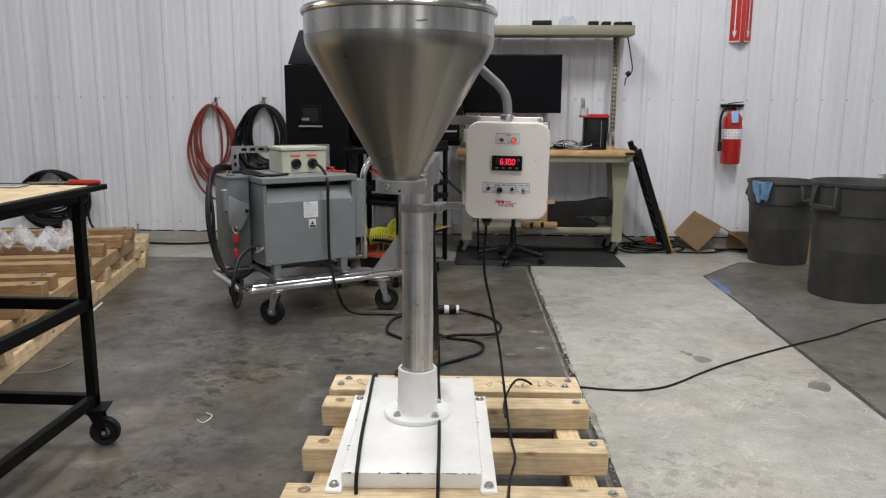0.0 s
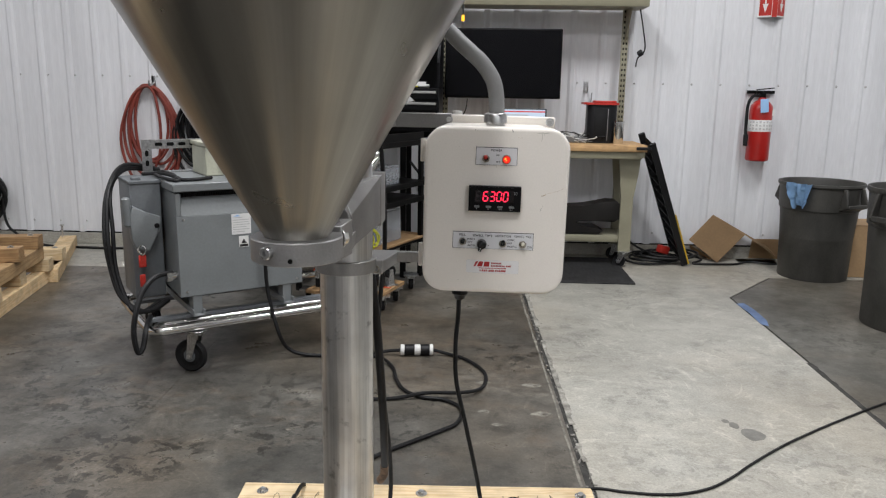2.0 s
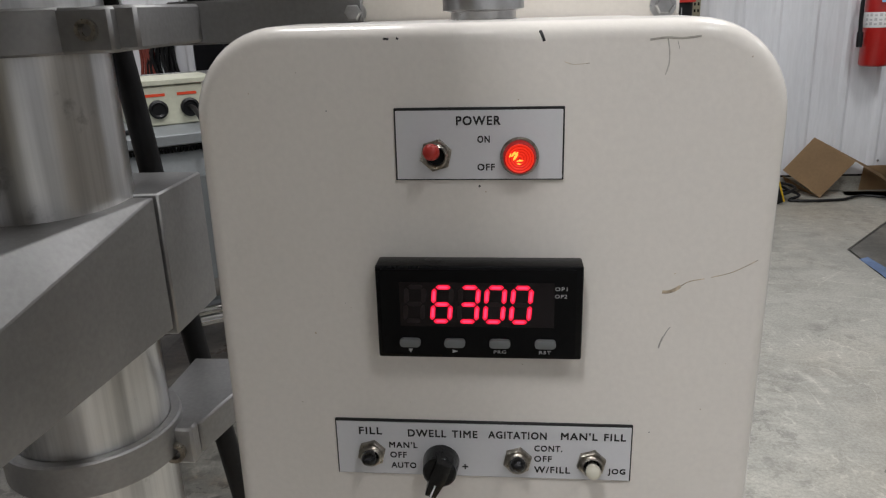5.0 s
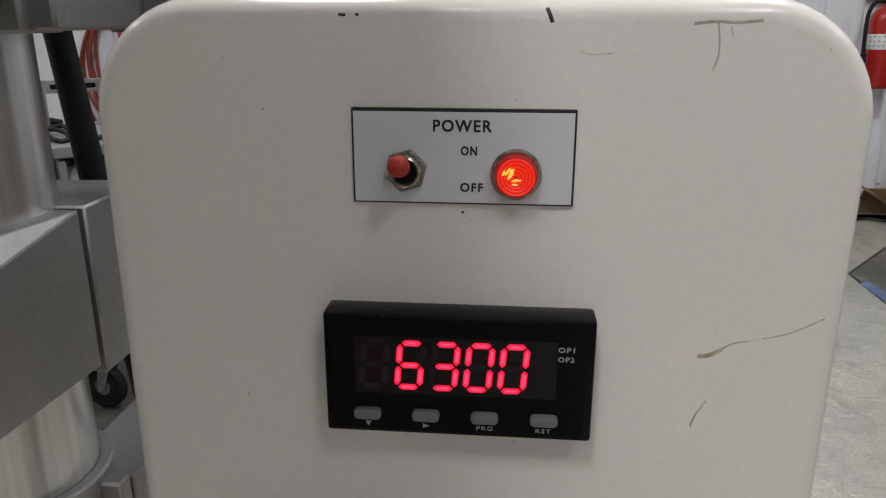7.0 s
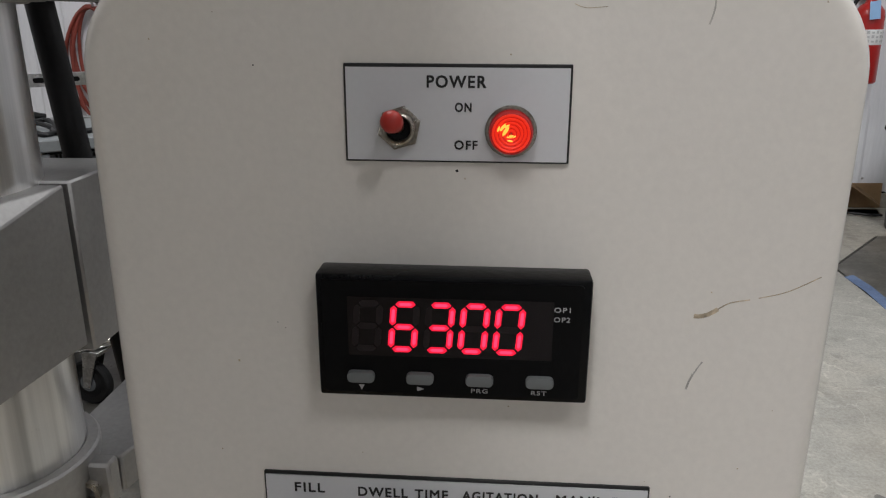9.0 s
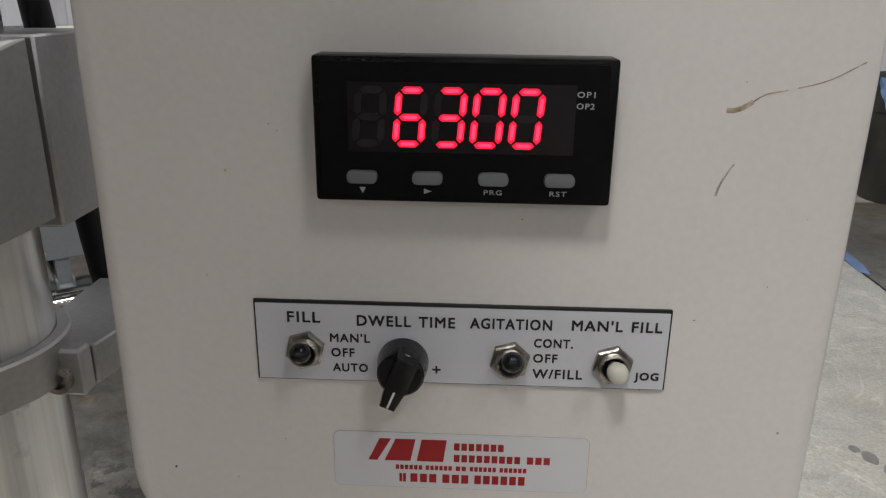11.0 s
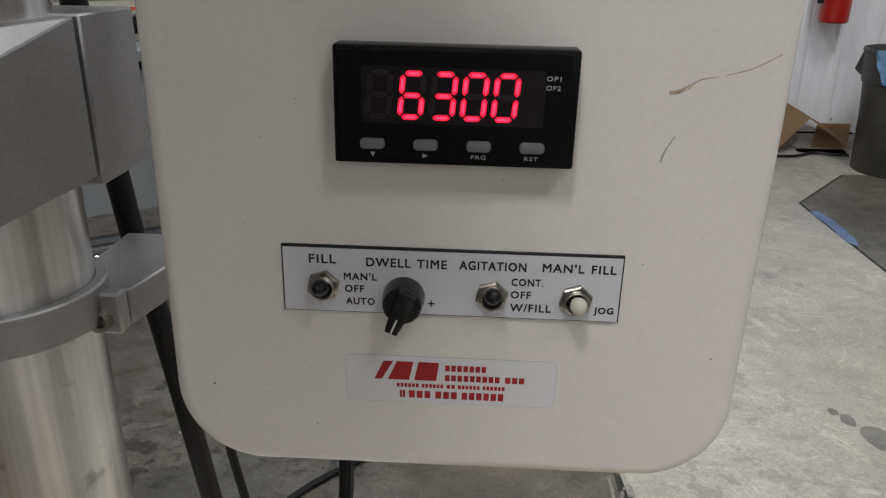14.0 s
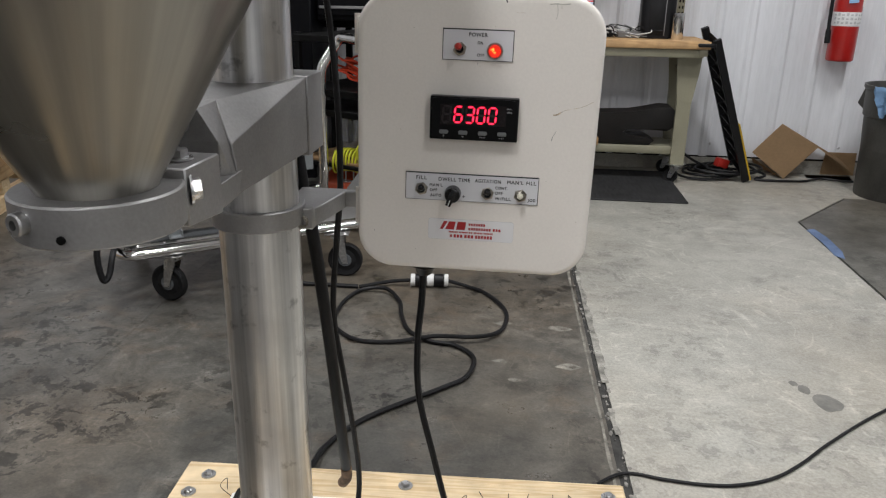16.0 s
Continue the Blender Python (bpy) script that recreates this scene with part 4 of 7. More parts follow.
lathe(b, [(0.02, 1.244), (0.0215, 1.247), (0.0215, 1.253), (0.0185, 1.255), (0.0185, 1.259), (0.0232, 1.26), (0.0232, 1.274), (0.021, 1.278), (0.019, 1.279), (0, 1.279)], 10, Matrix.Translation((0.05, 2.44, 0)))
part("conduit_gland", b, ZINC, filler, "zinc conduit gland")

# ---- control box, hung a little out of level ----
TILT = math.sin(radians(0.8))
group_frame(((1, 0, TILT, -1.095 * TILT), (0, 1, 0, 0.174), (-TILT, 0, 1, 0.033 + 0.052 * TILT)))
FY = 2.338
cbox = thing("control_box", pose(0.052, 2.45, 0.94), "cream enamelled control box with lit red counter", "control box")
b = B()
prism(b, rounded(-0.0775, 0.944, 0.1805, 1.2528, 0.038, 10), -0.19, 0.0, front(2.372), 0.0)
body = part("body", b, CREAM, cbox)
b = B()
LID, LR = (-0.0876, 0.9312, 0.1892, 1.2553), 0.0085
rings = []
for k in range(10):
    a = radians(10 * k)
    e = LR * (1 - math.cos(a))
    rings.append([b.verts.new((x, FY + LR * (1 - math.sin(a)), z)) for x, z in rounded(LID[0] + e, LID[1] + e, LID[2] - e, LID[3] - e, 0.043 - e, 12)])
rings.insert(0, [b.verts.new((v.co.x, FY + 0.05, v.co.z)) for v in rings[0]])
for lo, hi in zip(rings, rings[1:]):
    for k in range(len(lo)):
        j = (k + 1) % len(lo)
        b.faces.new((lo[k], lo[j], hi[j], hi[k]))
b.faces.new(rings[-1])
b.faces.new(rings[0][::-1])
lid = part("lid", b, CREAM, cbox, "cream enamelled lid, scratched")
for z0, z1 in ((1.185, 1.226), (0.975, 1.018)):
    b = B()
    box(b, (-0.0945, FY + 0.03, z0), (-0.083, FY + 0.058, z1), 0.002)
    rod(b, (-0.0935, FY + 0.042, z0 - 0.002), (-0.0935, FY + 0.042, z1 + 0.002), 0.005, 12)
    part("hinge", b, CREAM, cbox)
b = B()
box(b, (0.178, FY + 0.11, 1.075), (0.19, FY + 0.14, 1.1), 0.002)
rod(b, (0.189, FY + 0.125, 1.088), (0.197, FY + 0.125, 1.088), 0.006, 12)
part("latch", b, NICKEL, cbox, "worn nickel latch")
for z0, z1 in ((1.243, 1.27), (0.925, 0.95)):
    b = B()
    box(b, (-0.062, 2.552, z0), (0.18, 2.566, z1), 0.003)
    ear = part("mounting_flange", b, CREAM, cbox)
    for x in (-0.05, 0.168):
        b = B()
        zz = z0 + 0.016
        hexbolt(b, (x, 2.552, zz), (x, 2.543, zz), 0.0062)
        part("mounting_bolt", b, ZINC, ear, "zinc bolt")
b = B()
lathe(b, [(0, 0.898), (0.007, 0.898), (0.0105, 0.901), (0.0125, 0.908), (0.0165, 0.911), (0.0175, 0.93), (0.0175, 0.942), (0, 0.942)], 24, Matrix.Translation((-0.012, 2.405, 0)))
part("cable_gland", b, BLACK, cbox, "black cable gland")


def name_plate(x0, z0, x1, z1, slope=0.0):
    b = B()
    box(b, (x0, FY - 0.0012, z0), (x1, FY + 0.002, z1), 0.0003)
    edge = part("name_plate", b, INK, cbox, "engraved plate with black edge")
    b = B()
    box(b, (x0 + 0.0008, FY - 0.0018, z0 + 0.0007), (x1 - 0.0008, FY - 0.0010, z1 - 0.0012))
    part("plate_face", b, PLATE, edge, "silver grey engraved face")
    return edge


PY = FY - 0.0018
pw = name_plate(0.0096, 1.1837, 0.0886, 1.2178)
for w, x0, x1, z0, z1 in (("POWER", 0.0387, 0.0593, 1.2097, 1.214), ("ON", 0.0485, 0.0543, 1.2015, 1.2048), ("OFF", 0.0484, 0.0566, 1.1884, 1.1917)):
    lettering(pw, w, x0, x1, z0, z1, PY, INK, bold=0.0042)
sw = name_plate(-0.0293, 1.0206, 0.1274, 1.0539)
for w, x0, x1, z0, z1 in (("FILL", -0.0165, -0.0039, 1.0453, 1.0497), ("DWELL TIME", 0.0099, 0.0470, 1.0445, 1.0489), ("AGITATION", 0.0526, 0.0832, 1.0447, 1.0491), ("MAN'L FILL", 0.0905, 0.1240, 1.0450, 1.0494),
                          ("MAN'L", -0.0005, 0.0148, 1.0375, 1.0412), ("OFF", -0.0002, 0.0088, 1.0313, 1.0350), ("AUTO", 0.0002, 0.0138, 1.0250, 1.0286), ("+", 0.0385, 0.0418, 1.0254, 1.0286),
                          ("CONT.", 0.0768, 0.0915, 1.0376, 1.0413), ("OFF", 0.0768, 0.0860, 1.0313, 1.0350), ("W/FILL", 0.0768, 0.0958, 1.0246, 1.0286), ("JOG", 0.1154, 0.1246, 1.0241, 1.0284)):
    lettering(sw, w, x0, x1, z0, z1, PY, INK, bold=0.0042)


def toggle(x, z, dx, dz, tip, label):
    """A toggle switch: hexagon nut, threaded bush and a lever leaning by dx, dz."""
    b = B()
    lathe(b, [(0, 0), (0.0078, 0), (0.0078, 0.0022), (0.007, 0.0028), (0.0056, 0.0028)], 6, front(PY) @ Matrix.Translation((x, z, 0)), 0.3)
    lathe(b, [(0.0056, 0.002), (0.0056, 0.0052), (0.005, 0.0056), (0.0044, 0.005), (0.0043, 0.0012)], 24, front(PY) @ Matrix.Translation((x, z, 0)))
    for k in range(3):
        lathe(b, [(0.0055, 0.0030 + k * 0.0007), (0.0058, 0.0033 + k * 0.0007), (0.0055, 0.0036 + k * 0.0007)], 24, front(PY) @ Matrix.Translation((x, z, 0)))
    ob = part("toggle_switch", b, NICKEL, cbox, label)
    # black floor disc paints the shade down inside the bush
    b = B()
    lathe(b, [(0.0044, 0.0014), (0, 0.0014)], 20, front(PY) @ Matrix.Translation((x, z, 0)))
    part("bush_well", b, BLACK_MATT, ob, "black disc for the shaded inside of the bush")
    b = B()
    m, l = along((x, PY - 0.0015, z), (x + dx, PY - 0.0145, z + dz))
    lathe(b, [(0, 0), (0.0018, 0), (0.0022, l * 0.45), (0.0022, l * 0.6), (0, l * 0.6)], 12, m)
    part("shaft", b, NICKEL, ob)
    b = B()
    lathe(b, [(0, l * 0.5), (0.0029, l * 0.5), (0.0034, l * 0.6), (0.0039, l * 0.82), (0.0038, l * 0.93), (0.0031, l * 1.03), (0.0018, l * 1.09), (0, l * 1.11)], 18, m)
    part("lever", b, tip, ob)
    return ob


toggle(0.0291, 1.196, -0.0012, 0.0042, RED_PLASTIC, "toggle switch with a red lever")
toggle(-0.0100, 1.0342, 0.0008, 0.005, LEVER_BLACK, "toggle switch with a black lever")
toggle(0.0680, 1.0322, 0.0002, 0.0062, LEVER_BLACK, "toggle switch with a black lever")
toggle(0.1066, 1.0318, -0.0002, 0.003, IVORY, "toggle switch with an ivory lever")
# pointer knob
b = B()
KN = front(PY) @ Matrix.Translation((0.0274, 1.0301, 0))
lathe(b, [(0, 0), (0.0098, 0), (0.0098, 0.002), (0.0088, 0.011), (0.0078, 0.012), (0, 0.012)], 40, KN)
knob = part("pointer_knob", b, KNOB, cbox, "black pointer knob")
b = B()
prism(b, [(-0.003, -0.0128), (0.003, -0.0128), (0.0042, -0.002), (0.0042, 0.0085), (-0.0042, 0.0085), (-0.0042, -0.002)], 0.004, 0.016, KN @ pose(0, 0, 0, 0, 0, -22), 0.001, 2)
part("pointer", b, KNOB, knob)
b = B()
box(b, (-0.0004, -0.0121, 0.0159), (0.0004, -0.005, 0.0162), 0, 1, KN @ pose(0, 0, 0, 0, 0, -22))
part("index_line", b, PAPER, knob, "white index line")
# pilot lamp
b = B()
LM = front(PY) @ Matrix.Translation((0.0681, 1.1952, 0))
lathe(b, [(0, 0), (0.009, 0), (0.009, 0.0016), (0.0084, 0.0022), (0.0078, 0.0022), (0.0076, 0.001), (0, 0.001)], 36, LM)
lamp = part("pilot_lamp", b, NICKEL, cbox, "lit red pilot lamp in a worn metal bezel")
b = B()
lathe(b, [(0.0076, 0.001), (0.0075, 0.0052), (0.0071, 0.0062), (0.0066, 0.0064)], 36, LM)
lens = part("lens", b, LENS_RED, lamp, "red plastic lens")
for k in range(5):
    b = B()
    r = 0.0066 - 0.00125 * k
    lathe(b, [(r, 0.0064 + 0.00012 * k), (r - 0.00035, 0.007 + 0.00012 * k), (r - 0.0008, 0.0067 + 0.00012 * k)], 32, LM)
    part("lens_ring", b, LAMP_RED, lens, "glowing lens ring")
    b = B()
    lathe(b, [(r - 0.0008, 0.0067 + 0.00012 * k), (max(0, r - 0.00125), 0.0064 + 0.00012 * (k + 1))], 32, LM)
    part("lens_ring", b, LAMP_DIM, lens, "darker lens ring")
# bright glints of the lit lens, put on as small glowing spots
for a, r, w in ((150, 0.0021, 0.0011), (143, 0.0036, 0.0009), (160, 0.0046, 0.0006), (275, 0.0009, 0.0009), (262, 0.0024, 0.0006), (120, 0.003, 0.0006)):
    b = B()
    lathe(b, [(w, 0.0), (w * 0.8, 0.0003), (0, 0.0004)], 8, LM @ pose(0, 0, 0, 0, 0, a) @ Matrix.Translation((r, 0, 0.0071)) @ Matrix.Diagonal((0.6, 1.9, 1, 1)))
    part("glint", b, LAMP_HOT, lens)
# counter
MY = 2.3255
b = B()
box(b, (-0.0012, MY, 1.0961), (0.0986, FY + 0.004, 1.1447), 0.0012, 2)
meter = part("counter", b, METER, cbox, "black panel counter showing red digits")
b = B()
prism(b, rounded(0.0012, 1.0984, 0.0953, 1.1428, 0.001, 2), 0, 0.0007, front(MY))
part("bezel_face", b, METER, meter)
b = B()
box(b, (0.0105, MY - 0.0010, 1.1135), (0.0850, MY, 1.1365))
part("window", b, WINDOW, meter, "smoked display window")
SEG = {"a": ((0.06, 1), (0.94, 1)), "b": ((1, 0.97), (1, 0.525)), "c": ((1, 0.475), (1, 0.03)), "d": ((0.06, 0), (0.94, 0)), "e": ((0, 0.475), (0, 0.03)), "f": ((0, 0.97), (0, 0.525)), "g": ((0.06, 0.5), (0.94, 0.5))}
LIT = {"6": "acdefg", "3": "abcdg", "0": "abcdef", " ": ""}
for ch, x in zip(" 6300", (0.0128, 0.0262, 0.0391, 0.0517, 0.0643)):
    for s, ((u0, v0), (u1, v1)) in SEG.items():
        lit = s in LIT[ch]
        w, h, z0 = 0.0084, 0.0176, 1.1164
        P0, P1 = Vector((x + u0 * w, z0 + v0 * h)), Vector((x + u1 * w, z0 + v1 * h))
        d = (P1 - P0).normalized()
        nn = Vector((-d.y, d.x))
        owner = meter
        for t, e, y_, thick, m_, name, lab_ in ((0.00118, 0.0, MY - 0.0010, 0.0002, LED if lit else LED_OFF, "segment", "lit red display segment" if lit else ""), (0.0006, 0.0012, MY - 0.0012, 0.0001, LED_CORE, "core", "brighter middle of the segment"))[:2 if lit else 1]:
            q0, q1 = P0 + d * e, P1 - d * e
            poly = [q0, q0 + d * t + nn * t, q1 - d * t + nn * t, q1, q1 - d * t - nn * t, q0 + d * t - nn * t]
            b = B()
            prism(b, [(p.x + (p.y - z0) * 0.085, p.y) for p in poly], 0.0, thick, front(y_))
            owner = part(name, b, m_, owner, lab_)
for x in (0.015, 0.037, 0.059, 0.081):
    b = B()
    prism(b, rounded(x - 0.0051, 1.1029, x + 0.0051, 1.1073, 0.0018, 4), 0, 0.0026, front(MY - 0.0006), 0.0007, 2)
    part("key", b, GREY_KEY, meter, "grey rubber key")
for w, x0, x1, z0, z1 in (("PRG", 0.0560, 0.0621, 1.0995, 1.1012), ("RST", 0.0781, 0.0838, 1.0995, 1.1012), ("OP1", 0.0852, 0.0910, 1.1325, 1.1344), ("OP2", 0.0852, 0.0910, 1.1288, 1.1307)):
    lettering(meter, w, x0, x1, z0, z1, MY - 0.0007, INK_GREY, bold=0.002)
for tri in ([(0.0139, 1.1013), (0.0161, 1.1013), (0.0150, 1.0992)], [(0.0358, 1.1012), (0.0358, 1.0994), (0.0384, 1.1003)]):
    b = B()
    prism(b, tri[::-1], 0, 0.0002, front(MY - 0.0007))
    part("arrow_mark", b, INK_GREY, meter)
# maker's sticker: plain shapes in its colours
b = B()
prism(b, rounded(-0.001, 0.972, 0.1013, 0.9978, 0.003, 5), 0, 0.0002, front(FY))
stick = part("sticker", b, INK_GREY, cbox, "white sticker with red print")
b = B()
prism(b, rounded(-0.0008, 0.9722, 0.1011, 0.9976, 0.0028, 5), 0, 0.0003, front(FY))
part("sticker_face", b, STICKER, stick, "white sticker face")
for poly in ([(0.0130, 0.9848), (0.0166, 0.9848), (0.0222, 0.9948), (0.0176, 0.9948)], [(0.0196, 0.9848), (0.0300, 0.9848), (0.0320, 0.9948), (0.0240, 0.9948)], [(0.0325, 0.9848), (0.0432, 0.9848), (0.0445, 0.9948), (0.0345, 0.9948)]):
    b = B()
    prism(b, poly, 0, 0.0002, front(FY - 0.0003))
    part("emblem", b, INK_RED, stick, "bold red emblem shape")
for z0, z1, spans in ((0.9904, 0.9936, ((0.0475, 0.0680),)), (0.9850, 0.9882, ((0.0475, 0.0748), (0.0768, 0.0868))), (0.9808, 0.9828, ((0.0240, 0.0352), (0.0362, 0.0472), (0.0484, 0.0530), (0.0540, 0.0650), (0.0660, 0.0772))), (0.9749, 0.9788, ((0.0255, 0.0285), (0.0300, 0.0415), (0.0430, 0.0545), (0.0560, 0.0772)))):
    for x0, x1 in spans:
        b = B()
        n = max(2, round((x1 - x0) / ((z1 - z0) * 0.95)))
        for k in range(n):
            box(b, (x0 + (x1 - x0) * k / n, FY - 0.0005, z0), (x0 + (x1 - x0) * (k + 0.74) / n, FY - 0.0003, z1))
        part("print_bar", b, INK_RED, stick, "row of red print bars")
# scratches and chips on the lid


def lid_depth(x, z):
    """How far the lid's rounded rim lies behind its flat face."""
    e = max(0.0, LID[0] + LR - x, x - LID[2] + LR, LID[1] + LR - z, z - LID[3] + LR)
    return LR - math.sqrt(max(0.0, LR * LR - min(e, LR) ** 2))


def mark(material, pts, r, label):
    b = B()
    sweep(b, [(x, FY, z) for x, z in pts], r, 6, 4)
    for v in b.verts:
        v.co.y = FY - 0.0001 + (v.co.y - FY) * 0.1 + lid_depth(v.co.x, v.co.z)
    part("scratch", b, material, lid, label)


for pts, r in (([(0.1375, 1.1275), (0.140, 1.1275), (0.143, 1.1285), (0.146, 1.1305)], 0.0009), ([(0.146, 1.1305), (0.150, 1.133), (0.157, 1.1345)], 0.00026), ([(0.160, 1.1352), (0.170, 1.138), (0.181, 1.144)], 0.00022), ([(0.088, 1.2375), (0.092, 1.2362), (0.099, 1.2366)], 0.00013)):
    mark(RUST_TINT, pts, r, "faint brown scratch")
for pts, r in (([(0.1375, 1.0975), (0.1382, 1.1005), (0.1395, 1.104)], 0.00042), ([(0.1392, 1.103), (0.1412, 1.107), (0.1425, 1.109)], 0.0003)):
    mark(SCUFF, pts, r, "grey scuff")
for pts, r in (([(0.125, 1.2462), (0.132, 1.247), (0.139, 1.2466), (0.147, 1.2474)], 0.0005), ([(0.1325, 1.2475), (0.1336, 1.242), (0.1338, 1.236), (0.1325, 1.231)], 0.0003), ([(0.137, 1.2455), (0.138, 1.242)], 0.00014)):
    mark(FAINT, pts, r, "faint grey rub mark")
for pts, r in (([(0.0768, 1.2512), (0.0778, 1.2492), (0.0788, 1.2465)], 0.0007), ([(0.006, 1.2490), (0.0085, 1.2488)], 0.0005), ([(0.012, 1.2492), (0.013, 1.2487)], 0.0005)):
    mark(INK, pts, r, "dark scratch")
q = random.Random(31)
for k in range(26):
    x, z = q.uniform(-0.07, 0.175), q.uniform(0.945, 1.24)
    r = q.choice((0.0002, 0.0003, 0.0003, 0.0005))
    mark(RUST_TINT if k % 4 else INK, [(x, z), (x + r * 1.5, z + q.uniform(-1, 1) * r)], r, "tiny paint chip")


group_frame()

# ---- cables round the machine ----


def cable(name, pts, r, material, label, category="cable", n=8, steps=8):
    b = B()
    sweep(b, pts, r, n, steps)
    return solo(name, b, material, label, category, origin=pts[0])


R = 0.0047
cable("power_cable", [(-0.016, 2.58, 0.962), (-0.017, 2.575, 0.9), (-0.021, 2.565, 0.84), (-0.018, 2.56, 0.76), (0.004, 2.56, 0.66), (0.036, 2.58, 0.5), (0.06, 2.62, 0.32), (0.078, 2.63, PT + 0.035), (0.088, 2.52, PT + 0.009), (0.094, 2.4, PT + 0.008), (0.075, 2.27, PT + 0.008), (0.062, 2.13, PT + 0.008), (0.066, 1.98, PT + 0.008), (0.07, 1.76, PT + 0.008), (0.07, 1.68, 0.11), (0.075, 1.64, 0.012), (0.1, 1.3, 0.008), (0.2, 0.4, 0.008)], R, CABLE, "black power cable hanging from the control box over the pallet")
cable("power_cable", [(0.07, 2.7, PT + 0.03), (0.07, 2.84, PT + 0.012), (0.085, 2.95, PT + 0.03), (0.13, 3.08, PT + 0.04), (0.19, 3.13, PT + 0.008), (0.26, 3.2, 0.06), (0.32, 3.36, 0.02), (0.44, 3.49, 0.0062), (0.56, 3.478, 0.006), (0.66, 3.468, 0.006), (0.76, 3.478, 0.006), (0.87, 3.525, 0.006), (0.975, 3.61, 0.006), (1.07, 3.705, 0.006), (1.23, 3.85, 0.006), (1.36, 3.955, 0.006), (1.54, 4.09, 0.006), (1.81, 4.28, 0.006), (2.11, 4.48, 0.006), (2.61, 4.87, 0.006), (3.6, 5.35, 0.008), (5.0, 5.7, 0.006)], 0.0051, CABLE, "black power cable running across the concrete floor")
cable("power_cable", [(-0.24, 2.93, 1.33), (-0.226, 2.95, 1.26), (-0.213, 2.95, 1.1), (-0.212, 2.95, 0.95), (-0.222, 2.95, 0.84), (-0.232, 2.95, 0.7), (-0.218, 2.96, 0.56), (-0.205, 2.98, 0.42), (-0.2, 3.0, 0.3), (-0.2, 2.98, 0.235), (-0.195, 2.9, 0.212), (-0.188, 2.8, 0.211), (-0.172, 2.5, 0.211), (-0.16, 2.25, 0.211), (-0.157, 2.17, 0.212), (-0.156, 2.13, 0.17), (-0.155, 2.08, 0.09), (-0.155, 1.98, 0.012), (-0.2, 1.68, 0.008), (-0.5, 1.2, 0.008)], 0.0058, CABLE, "black control cable down the column and over the base")
hose = thing("hose", pose(-0.25, 2.8, 1.25), "black rubber hose hanging open behind the column", "hose")
b = B()
sweep(b, [(-0.285, 2.82, 1.32), (-0.262, 2.8, 1.22), (-0.24, 2.8, 1.0), (-0.224, 2.8, 0.9), (-0.212, 2.82, 0.74), (-0.205, 2.87, 0.5), (-0.21, 2.93, 0.36)], 0.0105, 12, 8)
part("tube", b, CABLE, hose)
b = B()
sweep(b, [(-0.21, 2.925, 0.37), (-0.213, 2.94, 0.335), (-0.225, 2.955, 0.31)], 0.0112, 12, 5)
part("end_tape", b, BROWN_RUST, hose, "brown taped end")
cable("strap", [(-0.5, 3.35, 0.008), (-0.495, 3.25, 0.02), (-0.49, 3.2, 0.15), (-0.482, 3.05, 0.2), (-0.478, 3.0, 0.213), (-0.46, 2.75, 0.213), (-0.438, 2.43, 0.213), (-0.415, 2.19, 0.2125), (-0.413, 2.15, 0.175), (-0.41, 2.1, 0.06), (-0.41, 2.0, 0.01), (-0.43, 1.7, 0.01)], 0.0062, CABLE, "black cord laid over the white base", "cord")
group_frame(((1.035, -0.029, 0.0216, 0.0485), (0.03, 1.016, 0.0, 0.185), (0, 0, 1.028, 0)))
# big cable loop behind the pallet with its connector
lead = thing("extension_lead", pose(-0.17, 4.55, 0), "heavy black cable looped on the floor with a twist-lock connector", "cable")
b = B()
sweep(b, [(-0.46, 4.5, 0.009), (-0.33, 4.55, 0.02), (-0.24, 4.55, 0.03)], 0.0085, 8, 8)
sweep(b, [(-0.09, 4.565, 0.03), (0.0, 4.55, 0.012), (0.08, 4.49, 0.009), (0.15, 4.36, 0.009), (0.17, 4.24, 0.009), (0.14, 4.10, 0.012), (0.05, 4.02, 0.024), (-0.1, 4.01, 0.024), (-0.24, 3.98, 0.009), (-0.38, 3.98, 0.009), (-0.48, 4.08, 0.009), (-0.505, 4.2, 0.009), (-0.49, 4.36, 0.009), (-0.44, 4.46, 0.012), (-0.34, 4.46, 0.022), (-0.27, 4.36, 0.009), (-0.245, 4.22, 0.009), (-0.2, 4.08, 0.009), (-0.12, 4.0, 0.009), (-0.02, 3.97, 0.009), (0.05, 3.88, 0.009), (0.03, 3.74, 0.009), (-0.05, 3.65, 0.009), (-0.26, 3.45, 0.009), (-0.35, 3.29, 0.009), (-0.36, 3.1, 0.05), (-0.355, 2.98, 0.16), (-0.33, 2.88, 0.2)], 0.0085, 8, 8)
part("cord", b, CABLE, lead)
for x0, x1, m_, nm in ((-0.245, -0.225, WHITE_PLASTIC, "end_cap"), (-0.225, -0.175, BLACK, "plug_body"), (-0.175, -0.145, WHITE_PLASTIC, "band"), (-0.145, -0.1, BLACK, "socket_body"), (-0.1, -0.082, WHITE_PLASTIC, "end_cap")):
    b = B()
    rod(b, (x0, 4.552 + (x0 + 0.245) * 0.08, 0.03), (x1, 4.552 + (x1 + 0.245) * 0.08, 0.03), 0.028, 20, 0.003)
    part(nm, b, m_, lead)


group_frame()


